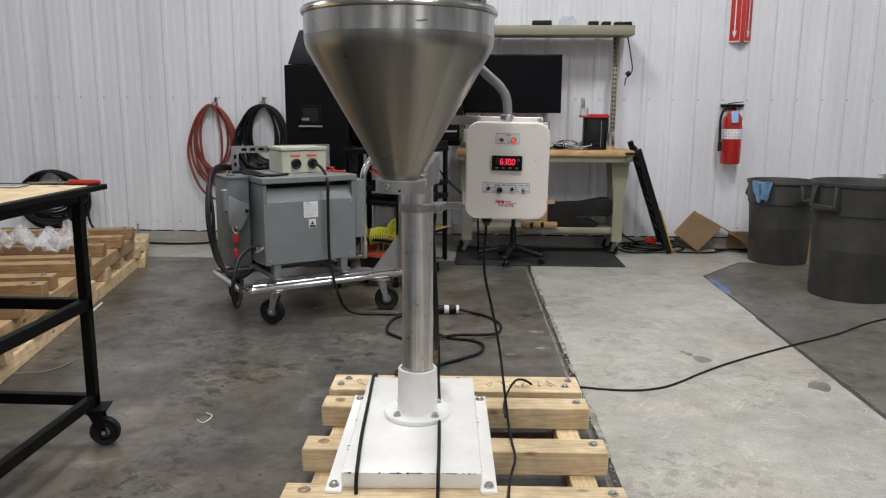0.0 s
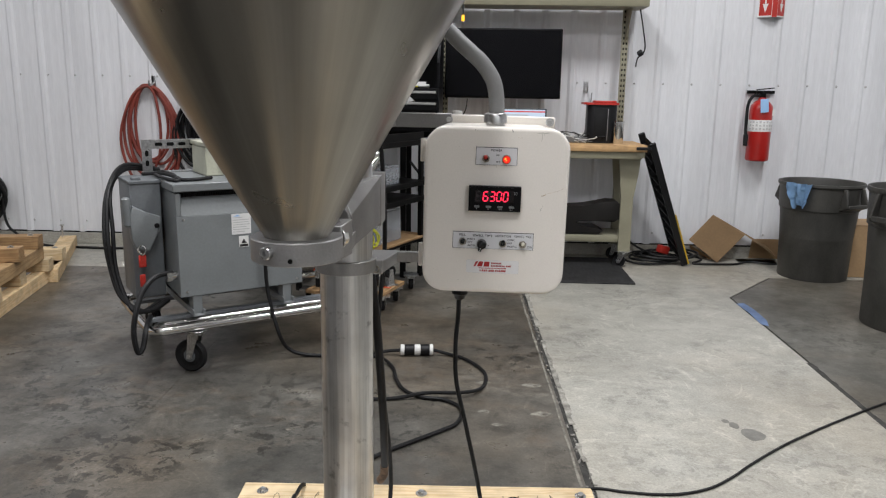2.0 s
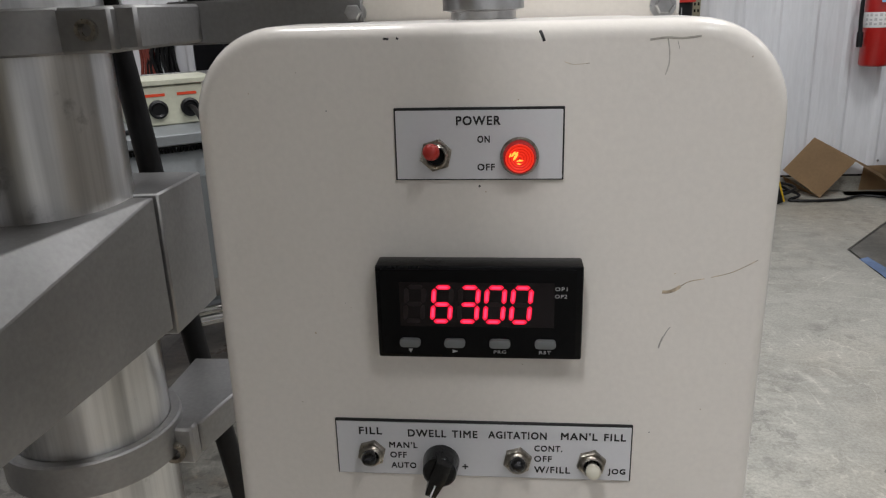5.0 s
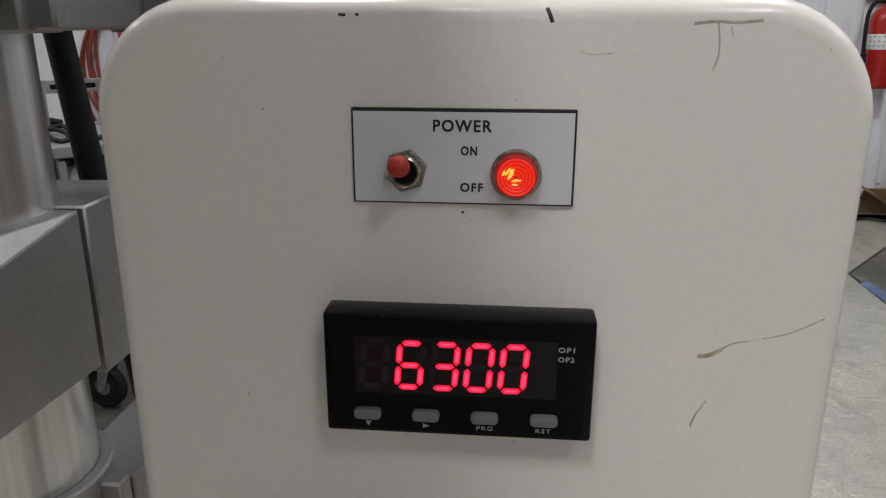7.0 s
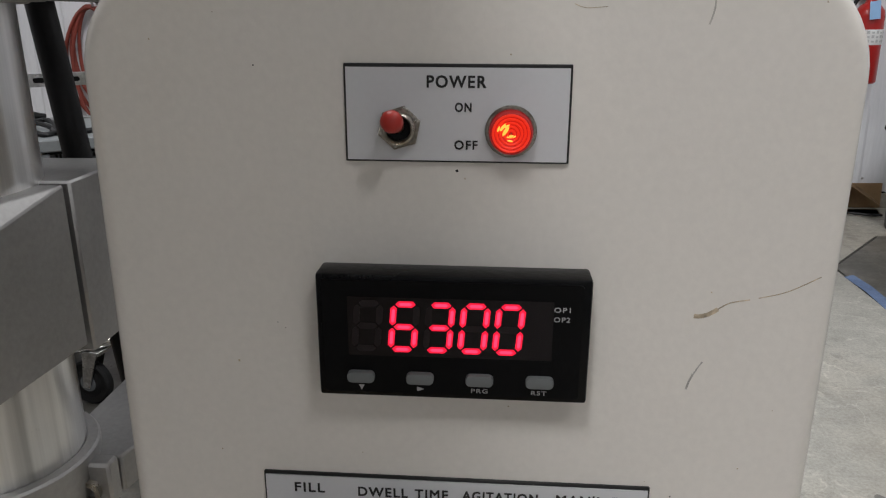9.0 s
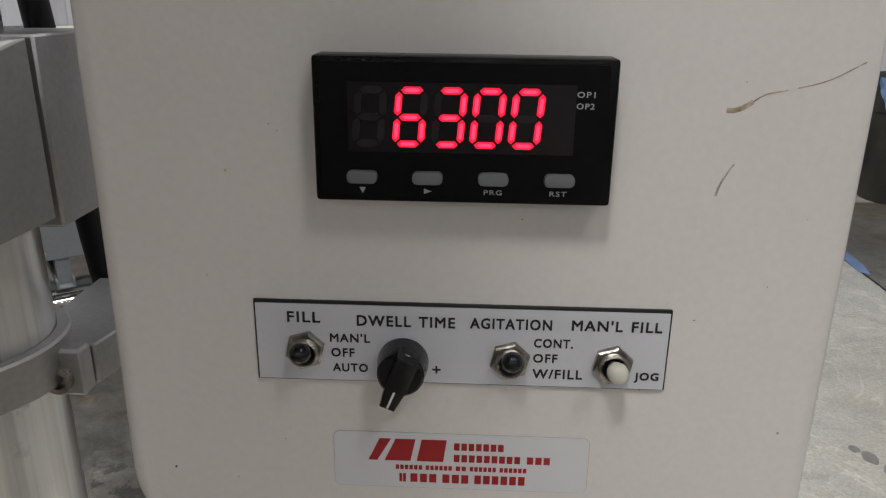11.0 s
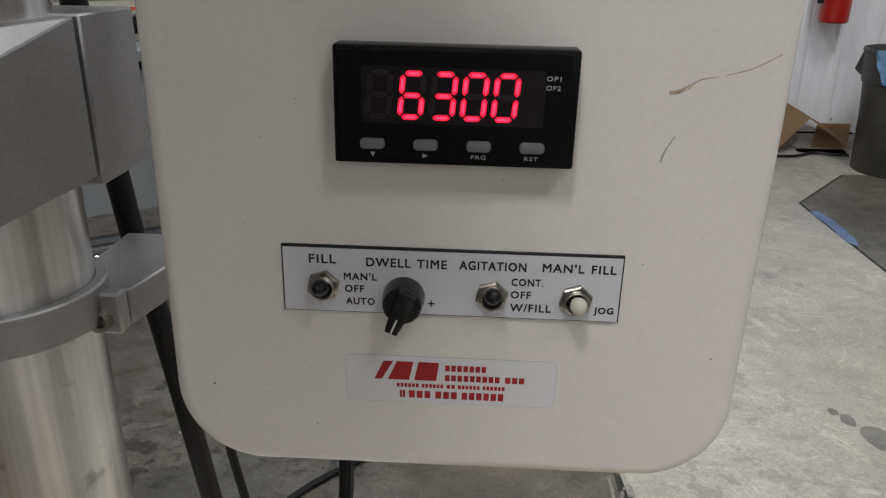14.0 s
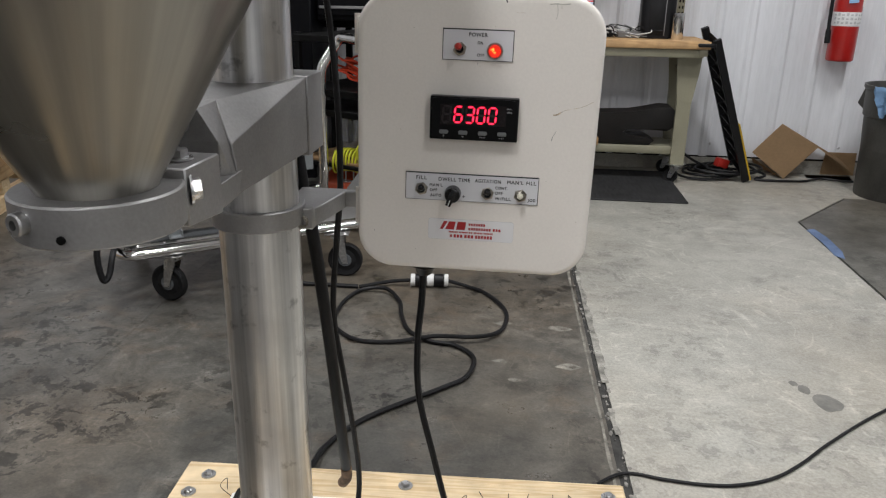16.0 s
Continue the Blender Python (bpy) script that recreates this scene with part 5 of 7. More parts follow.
def caster(parent, x, y, r, plate_z, turn, wheel_mat, base=Matrix.Identity(4), fork_mat=None, w=0.036):
    """A swivel caster: top plate, fork and wheel, in the parent's own frame."""
    m = Matrix.Translation((x, y, 0)) @ pose(0, 0, 0, 0, 0, turn)
    b = B()
    box(b, (-0.055, -0.05, plate_z - 0.006), (0.055, 0.05, plate_z), 0.001, 1, m)
    rod(b, m @ Vector((0, 0, plate_z - 0.03)), m @ Vector((0, 0, plate_z - 0.005)), 0.028, 16)
    for s in (-1, 1):
        y0 = s * (w / 2 + 0.006)
        hull(b, [m @ Vector((px, y0 + d, pz)) for d in (-0.0025, 0.0025) for px, pz in ((-0.025, plate_z - 0.02), (0.03, plate_z - 0.02), (0.045, r - 0.014), (0.02, r - 0.014))])
    box(b, (-0.03, -w / 2 - 0.008, plate_z - 0.028), (0.03, w / 2 + 0.008, plate_z - 0.02), 0.001, 1, m)
    fork = part("caster", b, fork_mat or ZINC, parent, "zinc swivel caster", world=False)
    b = B()
    a = m @ Vector((0.032, -w / 2, r))
    c = m @ Vector((0.032, w / 2, r))
    mm, l = along(a, c)
    lathe(b, [(0.012, 0), (r * 0.55, 0.002), (r * 0.62, 0.006), (r * 0.9, 0.0), (r * 0.99, l * 0.18), (r, l * 0.5), (r * 0.99, l * 0.82), (r * 0.9, l), (r * 0.62, l - 0.006), (r * 0.55, l - 0.002), (0.012, l)], 32, mm)
    part("wheel", b, wheel_mat, fork, world=False)
    b = B()
    lathe(b, [(0.012, -0.001), (r * 0.36, -0.001), (r * 0.4, 0.004), (r * 0.4, l - 0.004), (r * 0.36, l + 0.001), (0.012, l + 0.001)], 20, mm)
    part("hub", b, GREY_DARK, fork, "dull grey hub", world=False)
    b = B()
    lathe(b, [(0, -0.012), (0.009, -0.012), (0.009, l + 0.012), (0, l + 0.012)], 6, mm)
    part("axle", b, ZINC, fork, world=False)
    return fork


# ---- transformer on its tube cart ----
TXM = pose(-1.348, 4.48, 0, 0, 0, 35)
UP = 0.055
tube_cart = thing("tube_cart", TXM, "polished steel tube cart on rubber casters", "cart")
TR = 0.02
Z0 = 0.235
b = B()
sweep(b, bent([(0.97, -0.04, Z0), (-0.15, -0.04, Z0), (-0.15, 0.66, Z0), (0.97, 0.66, Z0)], 0.09), TR, 14, 1)
part("frame_tube", b, CHROME, tube_cart, world=False)
b = B()
sweep(b, bent([(0.97, 0.06, Z0), (-0.08, 0.06, Z0), (-0.11, 0.03, Z0)], 0.03), TR, 14, 1)
part("frame_tube", b, CHROME, tube_cart, world=False)
for y_ in (0.06, 0.42):
    b = B()
    box(b, (-0.13, y_, Z0 + 0.018), (0.75, y_ + 0.04, Z0 + 0.035), 0.002)
    part("cross_member", b, GREY_DARK, tube_cart, world=False)
b = B()
sweep(b, bent([(0.95, -0.02, Z0), (0.95, -0.02, 0.88), (1.06, -0.02, 1.03), (1.06, 0.56, 1.03), (0.95, 0.56, 0.88), (0.95, 0.56, Z0)], 0.05), 0.0255, 16, 1)
part("push_handle", b, CHROME, tube_cart, "polished push handle", world=False)
b = B()
prism(b, [(0.72, Z0 + 0.02), (0.95, Z0 + 0.02), (0.95, 0.52)], 0.0, 0.006, Matrix.Translation((0, 0.0, 0)) @ pose(0, 0, 0, 90, 0, 0))
part("gusset", b, ALU, tube_cart, "bare steel triangular gusset", world=False)
for x_, y_, t_ in ((0.06, -0.01, 135), (0.78, -0.04, -30), (0.02, 0.66, 100), (0.78, 0.66, 60)):
    caster(tube_cart, x_, y_, 0.08, 0.215, t_, BLACK_MATT)

trans = thing("transformer", TXM @ pose(0, 0, 0.225 + UP), "grey enamelled transformer cabinet with louvre and data label", "transformer")


def tx(name, lo, hi, m_, bev=0.004, label="", parent=None):
    b = B()
    box(b, [lo[0], lo[1], lo[2] - 0.225], [hi[0], hi[1], hi[2] - 0.225], bev)
    return part(name, b, m_, parent or trans, label, world=False)


tx("cabinet", (0.003, 0.05, 0.32), (0.607, 0.6, 0.812), GREY_STEEL)
tx("lid", (-0.012, -0.014, 0.82), (0.622, 0.615, 0.858), GREY_STEEL)
# solid black block: the shade of the vent gap as colour
tx("neck", (0.01, 0.012, 0.808), (0.6, 0.59, 0.822), BLACK_STEEL, label="black filler for the shaded vent gap")
b = B()
for k in range(48):
    box(b, (0.04 + k * 0.0112, 0.03, 0.566), (0.046 + k * 0.0112, 0.049, 0.584))
part("vent_teeth", b, BLACK_STEEL, trans, "dark vent slots", world=False)
b = B()
hull(b, [(x_, y_, z_) for x_ in (0.023, 0.587) for y_, z_ in ((-0.005, 0.481), (0.035, 0.565), (0.048, 0.565), (0.048, 0.481))], 0.001)
part("louvre", b, GREY_STEEL, trans, "sloping louvre panel", world=False)
tx("front_panel", (0.0, -0.006, 0.32), (0.61, 0.0515, 0.705), GREY_STEEL, 0.002)
for x_ in (0.0, 0.588):
    tx("corner_post", (x_, -0.003, 0.706), (x_ + 0.022, 0.049, 0.812), GREY_STEEL, 0.002)
for x_ in (0.03, 0.58):
    for z_ in (0.345, 0.69):
        b = B()
        lathe(b, [(0.006, 0), (0.006, 0.003), (0, 0.004)], 8, Matrix.Translation((x_, -0.006, z_ - 0.225)) @ pose(0, 0, 0, 90, 0, 0))
        part("panel_screw", b, ZINC, trans, world=False)
lab = tx("data_label", (0.255, -0.008, 0.6), (0.35, -0.0055, 0.7), PAPER, 0.0, "white data label")
b = B()
for k, w in enumerate((0.05, 0.085, 0.08, 0.088, 0.07, 0.085, 0.06)):
    box(b, (0.261, -0.0085, 0.455 - k * 0.0115), (0.261 + w * 0.95, -0.0079, 0.458 - k * 0.0115))
part("print_bar", b, INK_GREY, lab, "grey print", world=False)
b = B()
prism(b, [(0.262, 0.462), (0.3, 0.462), (0.285, 0.471)], 0, 0.0005, Matrix.Translation((0, -0.008, 0)) @ pose(0, 0, 0, 90, 0, 0))
part("emblem", b, BLUE_TAG, lab, world=False)
lab = tx("warning_label", (0.288, -0.008, 0.535), (0.335, -0.0055, 0.59), PAPER, 0.0, "small warning label")
b = B()
box(b, (0.291, -0.0085, 0.313), (0.332, -0.0079, 0.325))
prism(b, [(0.298, 0.329), (0.325, 0.329), (0.3115, 0.352)], 0, 0.0005, Matrix.Translation((0, -0.008, 0)) @ pose(0, 0, 0, 90, 0, 0))
part("print_bar", b, INK, lab, world=False)
tx("junction_box", (0.625, 0.08, 0.43), (0.72, 0.36, 0.815), GREY_STEEL, 0.003, "grey junction box")
for x_ in (0.05, 0.5):
    b = B()
    box(b, (x_, -0.03, 0.0), (x_ + 0.055, 0.62, 0.006), 0.001)
    box(b, (x_, -0.03, 0.006), (x_ + 0.006, 0.62, 0.03), 0.001)
    box(b, (x_ + 0.049, -0.03, 0.006), (x_ + 0.055, 0.62, 0.03), 0.001)
    for y_ in (0.0, 0.53):
        box(b, (x_ + 0.007, y_, 0.006), (x_ + 0.05, y_ + 0.07, 0.1), 0.001)
    part("foot_channel", b, GREY_STEEL, trans, world=False)
# disconnect switch on its side
dis = thing("disconnect_switch", TXM @ pose(-0.188, 0.21, 0.285 + UP), "grey safety switch box with red lockout tags", "switch box")
b = B()
box(b, (0.03, 0.0, 0.0), (0.172, 0.25, 0.565), 0.006, 2)
box(b, (0.026, -0.006, 0.555), (0.176, 0.25, 0.572), 0.003)
box(b, (0.05, 0.02, 0.57), (0.09, 0.06, 0.585), 0.003)
part("body", b, GREY_DARK, dis, world=False)
b = B()
prism(b, [(0.04, 0.25), (0.1, 0.24), (0.152, 0.34), (0.155, 0.4), (0.1, 0.42), (0.03, 0.46), (0.015, 0.4), (0.02, 0.3)], 0, 0.05, pose(0, 0, 0, 90, 0, 0), 0.008, 3)
rod(b, (0.012, -0.03, 0.36), (0.006, -0.03, 0.5), 0.02, 14, 0.008)
part("handle_housing", b, GREY_STEEL, dis, world=False)
b = B()
rod(b, (0.135, -0.048, 0.36), (0.135, -0.056, 0.36), 0.012, 12, 0.002)
part("lever", b, BLACK, dis, world=False)
b = B()
sweep(b, [(0.06, -0.045, 0.27), (0.042, -0.055, 0.25), (0.06, -0.06, 0.225), (0.078, -0.055, 0.25)], 0.005, 8, 5, True)
part("shackle", b, CHROME, dis, world=False)
for z_ in (0.2, 0.105):
    b = B()
    box(b, (0.042, -0.062, z_ - 0.035), (0.076 if z_ > 0.15 else 0.068, -0.05, z_ + 0.025), 0.004)
    for k in range(3):
        rod(b, (0.058, -0.064, z_ - 0.025 + k * 0.018), (0.058, -0.061, z_ - 0.025 + k * 0.018), 0.006, 10)
    part("lockout_tag", b, RED_PLASTIC, dis, "red lockout tag", world=False)
b = B()
rod(b, (0.22, -0.09, 0.09), (0.255, -0.09, 0.09), 0.021, 12)
rod(b, (0.2, -0.09, 0.09), (0.222, -0.09, 0.09), 0.026, 8)
part("conduit_connector", b, CHROME, trans, "bright conduit connector", world=False).location = (-0.25, 0.13, 0.105 - 0.0)
# cream starter box on top
sb = thing("starter_box", TXM @ pose(0.215, 0.24, 0.859 + UP), "cream steel box with two black sockets on the transformer", "electrical box")
b = B()
box(b, (0, 0, 0), (0.305, 0.24, 0.142), 0.004)
part("body", b, CREAM_BOX, sb, world=False)
b = B()
box(b, (-0.006, -0.008, 0.145), (0.311, 0.246, 0.166), 0.003, 1)
part("lid", b, CREAM_BOX, sb, world=False)
for x_ in (0.095, 0.208):
    b = B()
    lathe(b, [(0.034, 0), (0.034, 0.012), (0.026, 0.018), (0.02, 0.012), (0, 0.012)], 24, Matrix.Translation((x_, 0, 0.06)) @ pose(0, 0, 0, 90, 0, 0))
    part("socket", b, BLACK, sb, "black cable socket", world=False)
    b = B()
    box(b, (x_ - 0.04, -0.002, 0.106), (x_ + 0.03, 0.001, 0.116))
    part("tag", b, ORANGE, sb, "orange strip label", world=False)


def T(x_, y_, z_):
    return tuple(TXM @ Vector((x_, y_, z_ + (UP if z_ > 0.2 else 0))))


cable("power_cable", [T(0.42, 0.23, 0.919), T(0.425, 0.18, 0.918), T(0.422, 0.06, 0.885), T(0.412, -0.025, 0.82), T(0.409, -0.03, 0.7), T(0.408, -0.03, 0.5), T(0.41, -0.03, 0.36), T(0.42, -0.045, 0.25), T(0.445, -0.09, 0.15), (-0.9, 4.72, 0.05), (-0.82, 4.74, 0.014), (-0.7, 4.745, 0.01), (-0.565, 4.745, 0.009)], 0.0095, CABLE, "heavy black cable from the starter box to the floor")
cable("power_cable", [T(-0.02, 0.04, 0.435), T(-0.1, 0.02, 0.43), T(-0.17, -0.02, 0.38), T(-0.215, -0.07, 0.3), T(-0.235, -0.09, 0.21), T(-0.225, -0.1, 0.175), T(-0.2, -0.09, 0.19), T(-0.17, -0.04, 0.21), T(-0.12, 0.1, 0.22)], 0.0125, CABLE, "thick black cable looping below the transformer")
rng = random.Random(11)
for k in range(3):
    dx, dy = 0.02 * k + rng.uniform(-0.008, 0.008), rng.uniform(-0.04, 0.06)
    cable("power_cable", [T(0.02 + dx, 0.55, 0.87), T(-0.12, 0.5, 0.88 + 0.012 * k), T(-0.215 - 0.3 * dx, 0.34 + dy, 0.8), T(-0.235 - 0.9 * dx, 0.24 + dy, 0.62), T(-0.24 - 0.6 * dx, 0.2 + dy, 0.45), T(-0.215 - 0.4 * dx, 0.16, 0.31), T(-0.17 + dx, 0.12, 0.24), T(-0.05 + dx, 0.2, 0.26)], 0.0105, CABLE, "thick black cable hung beside the switch box")
tray = thing("cable_bracket", TXM @ pose(-0.03, 0.5, 0.859 + UP), "slotted zinc angle bracket on the transformer", "bracket")
b = B()
box(b, (0, 0, 0), (0.048, 0.004, 0.168))
box(b, (0.048, 0, 0.122), (0.69, 0.004, 0.168))
box(b, (0.645, 0, 0), (0.69, 0.004, 0.122))
box(b, (0.0, 0.004, 0.0), (0.3, 0.03, 0.004))
box(b, (0.0, 0.004, 0.164), (0.69, 0.03, 0.168))
part("angle", b, ZINC, tray, world=False)
# raised black patches stand for the dark openings of the angle
for k in range(10):
    b = B()
    prism(b, rounded(0.065 + k * 0.058, 0.136, 0.103 + k * 0.058, 0.154, 0.008, 4), 0, 0.001, front(0))
    part("slot", b, BLACK_STEEL, tray, world=False)
for z0 in (0.035, 0.085):
    b = B()
    prism(b, rounded(0.015, z0, 0.032, z0 + 0.03, 0.008, 4), 0, 0.001, front(0))
    part("slot", b, BLACK_STEEL, tray, world=False)
for dx, mt, col in ((0.0, RED_PLASTIC, "red"), (0.03, RED_PLASTIC, "red"), (0.05, CABLE, "black")):
    cable("test_lead", [T(0.525 + dx, 0.36, 0.868), T(0.56 + dx, 0.3, 0.885), T(0.57, 0.22 + dx, 0.872), T(0.545 + dx, 0.16, 0.868), T(0.6, 0.12 + dx, 0.868), T(0.63, 0.2, 0.868)], 0.0042, mt, col + " test lead on the transformer lid")
cable("test_lead", [T(-0.05, 0.42, 0.865), T(0.02, 0.3, 0.875), T(0.06, 0.14, 0.866), T(0.02, 0.06, 0.866), T(-0.01, 0.2, 0.87), T(0.0, 0.38, 0.868), T(0.05, 0.44, 0.87), T(0.07, 0.3, 0.868), T(0.05, 0.1, 0.866), T(0.12, 0.06, 0.868), T(0.2, 0.1, 0.868)], 0.0085, CABLE, "black lead coiled on the transformer lid")
cable("test_lead", [T(0.6, 0.5, 0.866), T(0.59, 0.38, 0.866), T(0.57, 0.22, 0.866), T(0.55, 0.3, 0.87), T(0.58, 0.42, 0.868), T(0.54, 0.18, 0.866)], 0.0035, RED_PLASTIC, "red lead lying on the transformer lid")

# ---- coils on the wall ----


def coil(name, c, rx, rz, turns, r, material, label, tilt=0.0, seed=1, y_out=0.05, hung=1.0):
    """A hose or cable hung in loops from a hook."""
    q = random.Random(seed)
    b = B()
    pts = []
    for k in range(turns):
        s_ = 0.72 + 0.31 * (k * 0.618 % 1)
        fx, fz = rx * s_ * q.uniform(0.86, 1.06), rz * (s_ + 0.04) * q.uniform(0.93, 1.06)
        if hung and k % 4 == 3:
            fx *= 0.6
        lean = hung * q.uniform(-0.045, 0.045)
        yy = WALL_Y - 0.03 - y_out * (k + 0.5) / turns
        for i in range(12):
            a = 2 * math.pi * i / 12 + math.pi / 2
            sq = 1.0 if math.sin(a) < 0 else 0.92
            pts.append((c[0] + fx * math.cos(a) * (1 - 0.16 * max(0, math.sin(a))) + (tilt + lean) * (1 - math.sin(a)) + hung * q.uniform(-0.008, 0.008), yy + q.uniform(-0.008, 0.008), c[2] + rz - fz + fz * math.sin(a) * sq))
    sweep(b, pts, r, 8, 4)
    return solo(name, b, material, label, "hose", origin=(c[0], WALL_Y, c[2]))


coil("hose", (-2.665, 0, 0.955), 0.255, 0.425, 9, 0.0115, RED_HOSE, "red air hose coiled on a wall hook", 0.0, 3)
coil("power_cable", (-2.15, 0, 1.02), 0.275, 0.36, 13, 0.0125, CABLE, "black cable coiled on a wall hook", 0.0, 5, 0.07)
coil("power_cable", (-4.31, 0, 0.435), 0.395, 0.285, 15, 0.0125, CABLE, "heavy black cable coil against the wall", 0.0, 8, 0.1, 0.3)
cable("power_cable", [(-3.95, 7.33, 0.4), (-3.9, 7.3, 0.15), (-3.6, 7.25, 0.02), (-3.2, 7.2, 0.012), (-2.8, 7.22, 0.012), (-2.45, 7.3, 0.05), (-2.1, 7.33, 0.12), (-1.8, 7.3, 0.05)], 0.011, CABLE, "black cable along the foot of the wall")
for x_, z_ in ((-2.625, 1.345), (-2.155, 1.35), (0.93, 1.35)):
    b = B()
    box(b, (x_ - 0.018, WALL_Y - 0.012, z_), (x_ + 0.018, WALL_Y - 0.001, z_ + 0.085), 0.003)
    sweep(b, [(x_, WALL_Y - 0.012, z_ + 0.03), (x_, WALL_Y - 0.06, z_ + 0.005), (x_, WALL_Y - 0.095, z_ + 0.01), (x_, WALL_Y - 0.105, z_ + 0.045)], 0.0075, 8, 5)
    solo("wall_hook", b, ZINC, "zinc hook screwed to the wall", "hook", group="hooks on the wall", origin=(x_, WALL_Y, z_))

# ---- fire extinguisher and its sign ----
ext = thing("fire_extinguisher", pose(2.315, 7.31, 0.83), "red fire extinguisher hung on a wall bracket with a blue tag", "fire extinguisher")
b = B()
lathe(b, [(0, 0.0), (0.075, 0.0), (0.085, 0.006), (0.0885, 0.015), (0.0885, 0.40), (0.082, 0.435), (0.06, 0.465), (0.035, 0.48), (0.03, 0.5), (0, 0.5)], 40)
part("cylinder", b, RED, ext, world=False)
b = B()
lathe(b, [(0.0889, 0.235), (0.0893, 0.236), (0.0893, 0.325), (0.0889, 0.326)], 40)
lb = part("label_band", b, PAPER, ext, "white instruction label", world=False)
b = B()
for i in range(9):
    for j in range(3):
        a = radians(-160 + i * 17.5)
        m = pose(0.0896 * math.cos(a), 0.0896 * math.sin(a), 0.25 + j * 0.026, 0, 0, math.degrees(a))
        box(b, (-0.0004, -0.008, 0), (0.0004, 0.008, 0.011 + 0.006 * ((i + j) % 2)), 0, 1, m)
part("print_bar", b, INK_GREY, lb, "grey print", world=False)
b = B()
lathe(b, [(0.022, 0.495), (0.026, 0.5), (0.026, 0.53), (0.016, 0.54), (0, 0.545)], 16)
box(b, (-0.05, -0.014, 0.535), (0.07, 0.014, 0.548), 0.003)
hull(b, [(-0.05, yy, zz) for yy in (-0.012, 0.012) for zz in (0.556, 0.564)] + [(0.085, yy, zz) for yy in (-0.01, 0.01) for zz in (0.572, 0.58)])
part("valve_head", b, BLACK_STEEL, ext, "black valve with lever", world=False)
b = B()
sweep(b, [(-0.02, -0.01, 0.515), (-0.08, -0.02, 0.51), (-0.118, -0.03, 0.44), (-0.12, -0.03, 0.3), (-0.115, -0.03, 0.2)], 0.012, 10, 6)
rod(b, (-0.115, -0.03, 0.21), (-0.112, -0.03, 0.12), 0.018, 12, 0.003)
part("discharge_hose", b, BLACK_MATT, ext, world=False)
b = B()
box(b, (0.0, -0.105, 0.385), (0.062, -0.1025, 0.49), 0, 1, pose(0, 0, 0, 0, -6, 0))
part("inspection_tag", b, BLUE_TAG, ext, "pale blue tag", world=False)
b = B()
box(b, (0.068, -0.062, 0.36), (0.084, -0.055, 0.41))
part("gauge_label", b, PAPER, ext, world=False)
b = B()
box(b, (-0.09, 0.07, 0.53), (0.12, 0.109, 0.555), 0.002)
box(b, (-0.03, 0.02, 0.54), (0.03, 0.08, 0.548), 0.001)
part("wall_bracket", b, BLACK_STEEL, ext, world=False)

sign = thing("extinguisher_sign", pose(2.355, WALL_Y, 1.95), "red and white three-sided extinguisher arrow sign", "sign")
AX, AY = 0.105, -0.075


def sign_face(u0, v0, u1, v1, d, name, m_, label=""):
    """A flat shape on the sign's faces: u along the face from the wall side, v up, d proud of it."""
    for s in (-1, 1):
        p0, p1 = Vector((s * AX, -0.005, 0)), Vector((s * 0.02, AY, 0))
        e = (p1 - p0).normalized()
        nn = Vector((s * abs(e.y), -abs(e.x), 0)).normalized()
        w = (p1 - p0).length
        b = B()
        c = [p0 + e * (u * w) + Vector((0, 0, v)) for u, v in ((u0, v0), (u1, v0), (u1, v1), (u0, v1))]
        hull(b, [q + nn * k for q in c for k in (d, d - 0.0015)])
        yield part(name, b, m_, sign, label, world=False)


list(sign_face(0, 0, 1, 0.45, 0.0, "face_panel", PAPER))
b = B()
box(b, (-0.02, AY - 0.001, 0), (0.02, AY + 0.001, 0.45))
part("nose_panel", b, RED_PLASTIC, sign, world=False)
list(sign_face(0.1, 0.012, 0.97, 0.438, 0.0015, "red_field", RED_PLASTIC, "red printed field"))
list(sign_face(0.47, 0.09, 0.57, 0.4, 0.003, "arrow_shaft", PAPER, "white arrow"))
for s in (-1, 1):
    p0, p1 = Vector((s * AX, -0.005, 0)), Vector((s * 0.02, AY, 0))
    e = (p1 - p0).normalized()
    nn = Vector((s * abs(e.y), -abs(e.x), 0)).normalized()
    w = (p1 - p0).length
    b = B()
    hull(b, [p0 + e * (u * w) + Vector((0, 0, v)) + nn * k for u, v in ((0.32, 0.1), (0.72, 0.1), (0.52, 0.035)) for k in (0.003, 0.0015)])
    part("arrow_head", b, PAPER, sign, world=False)

# ---- waste bins ----


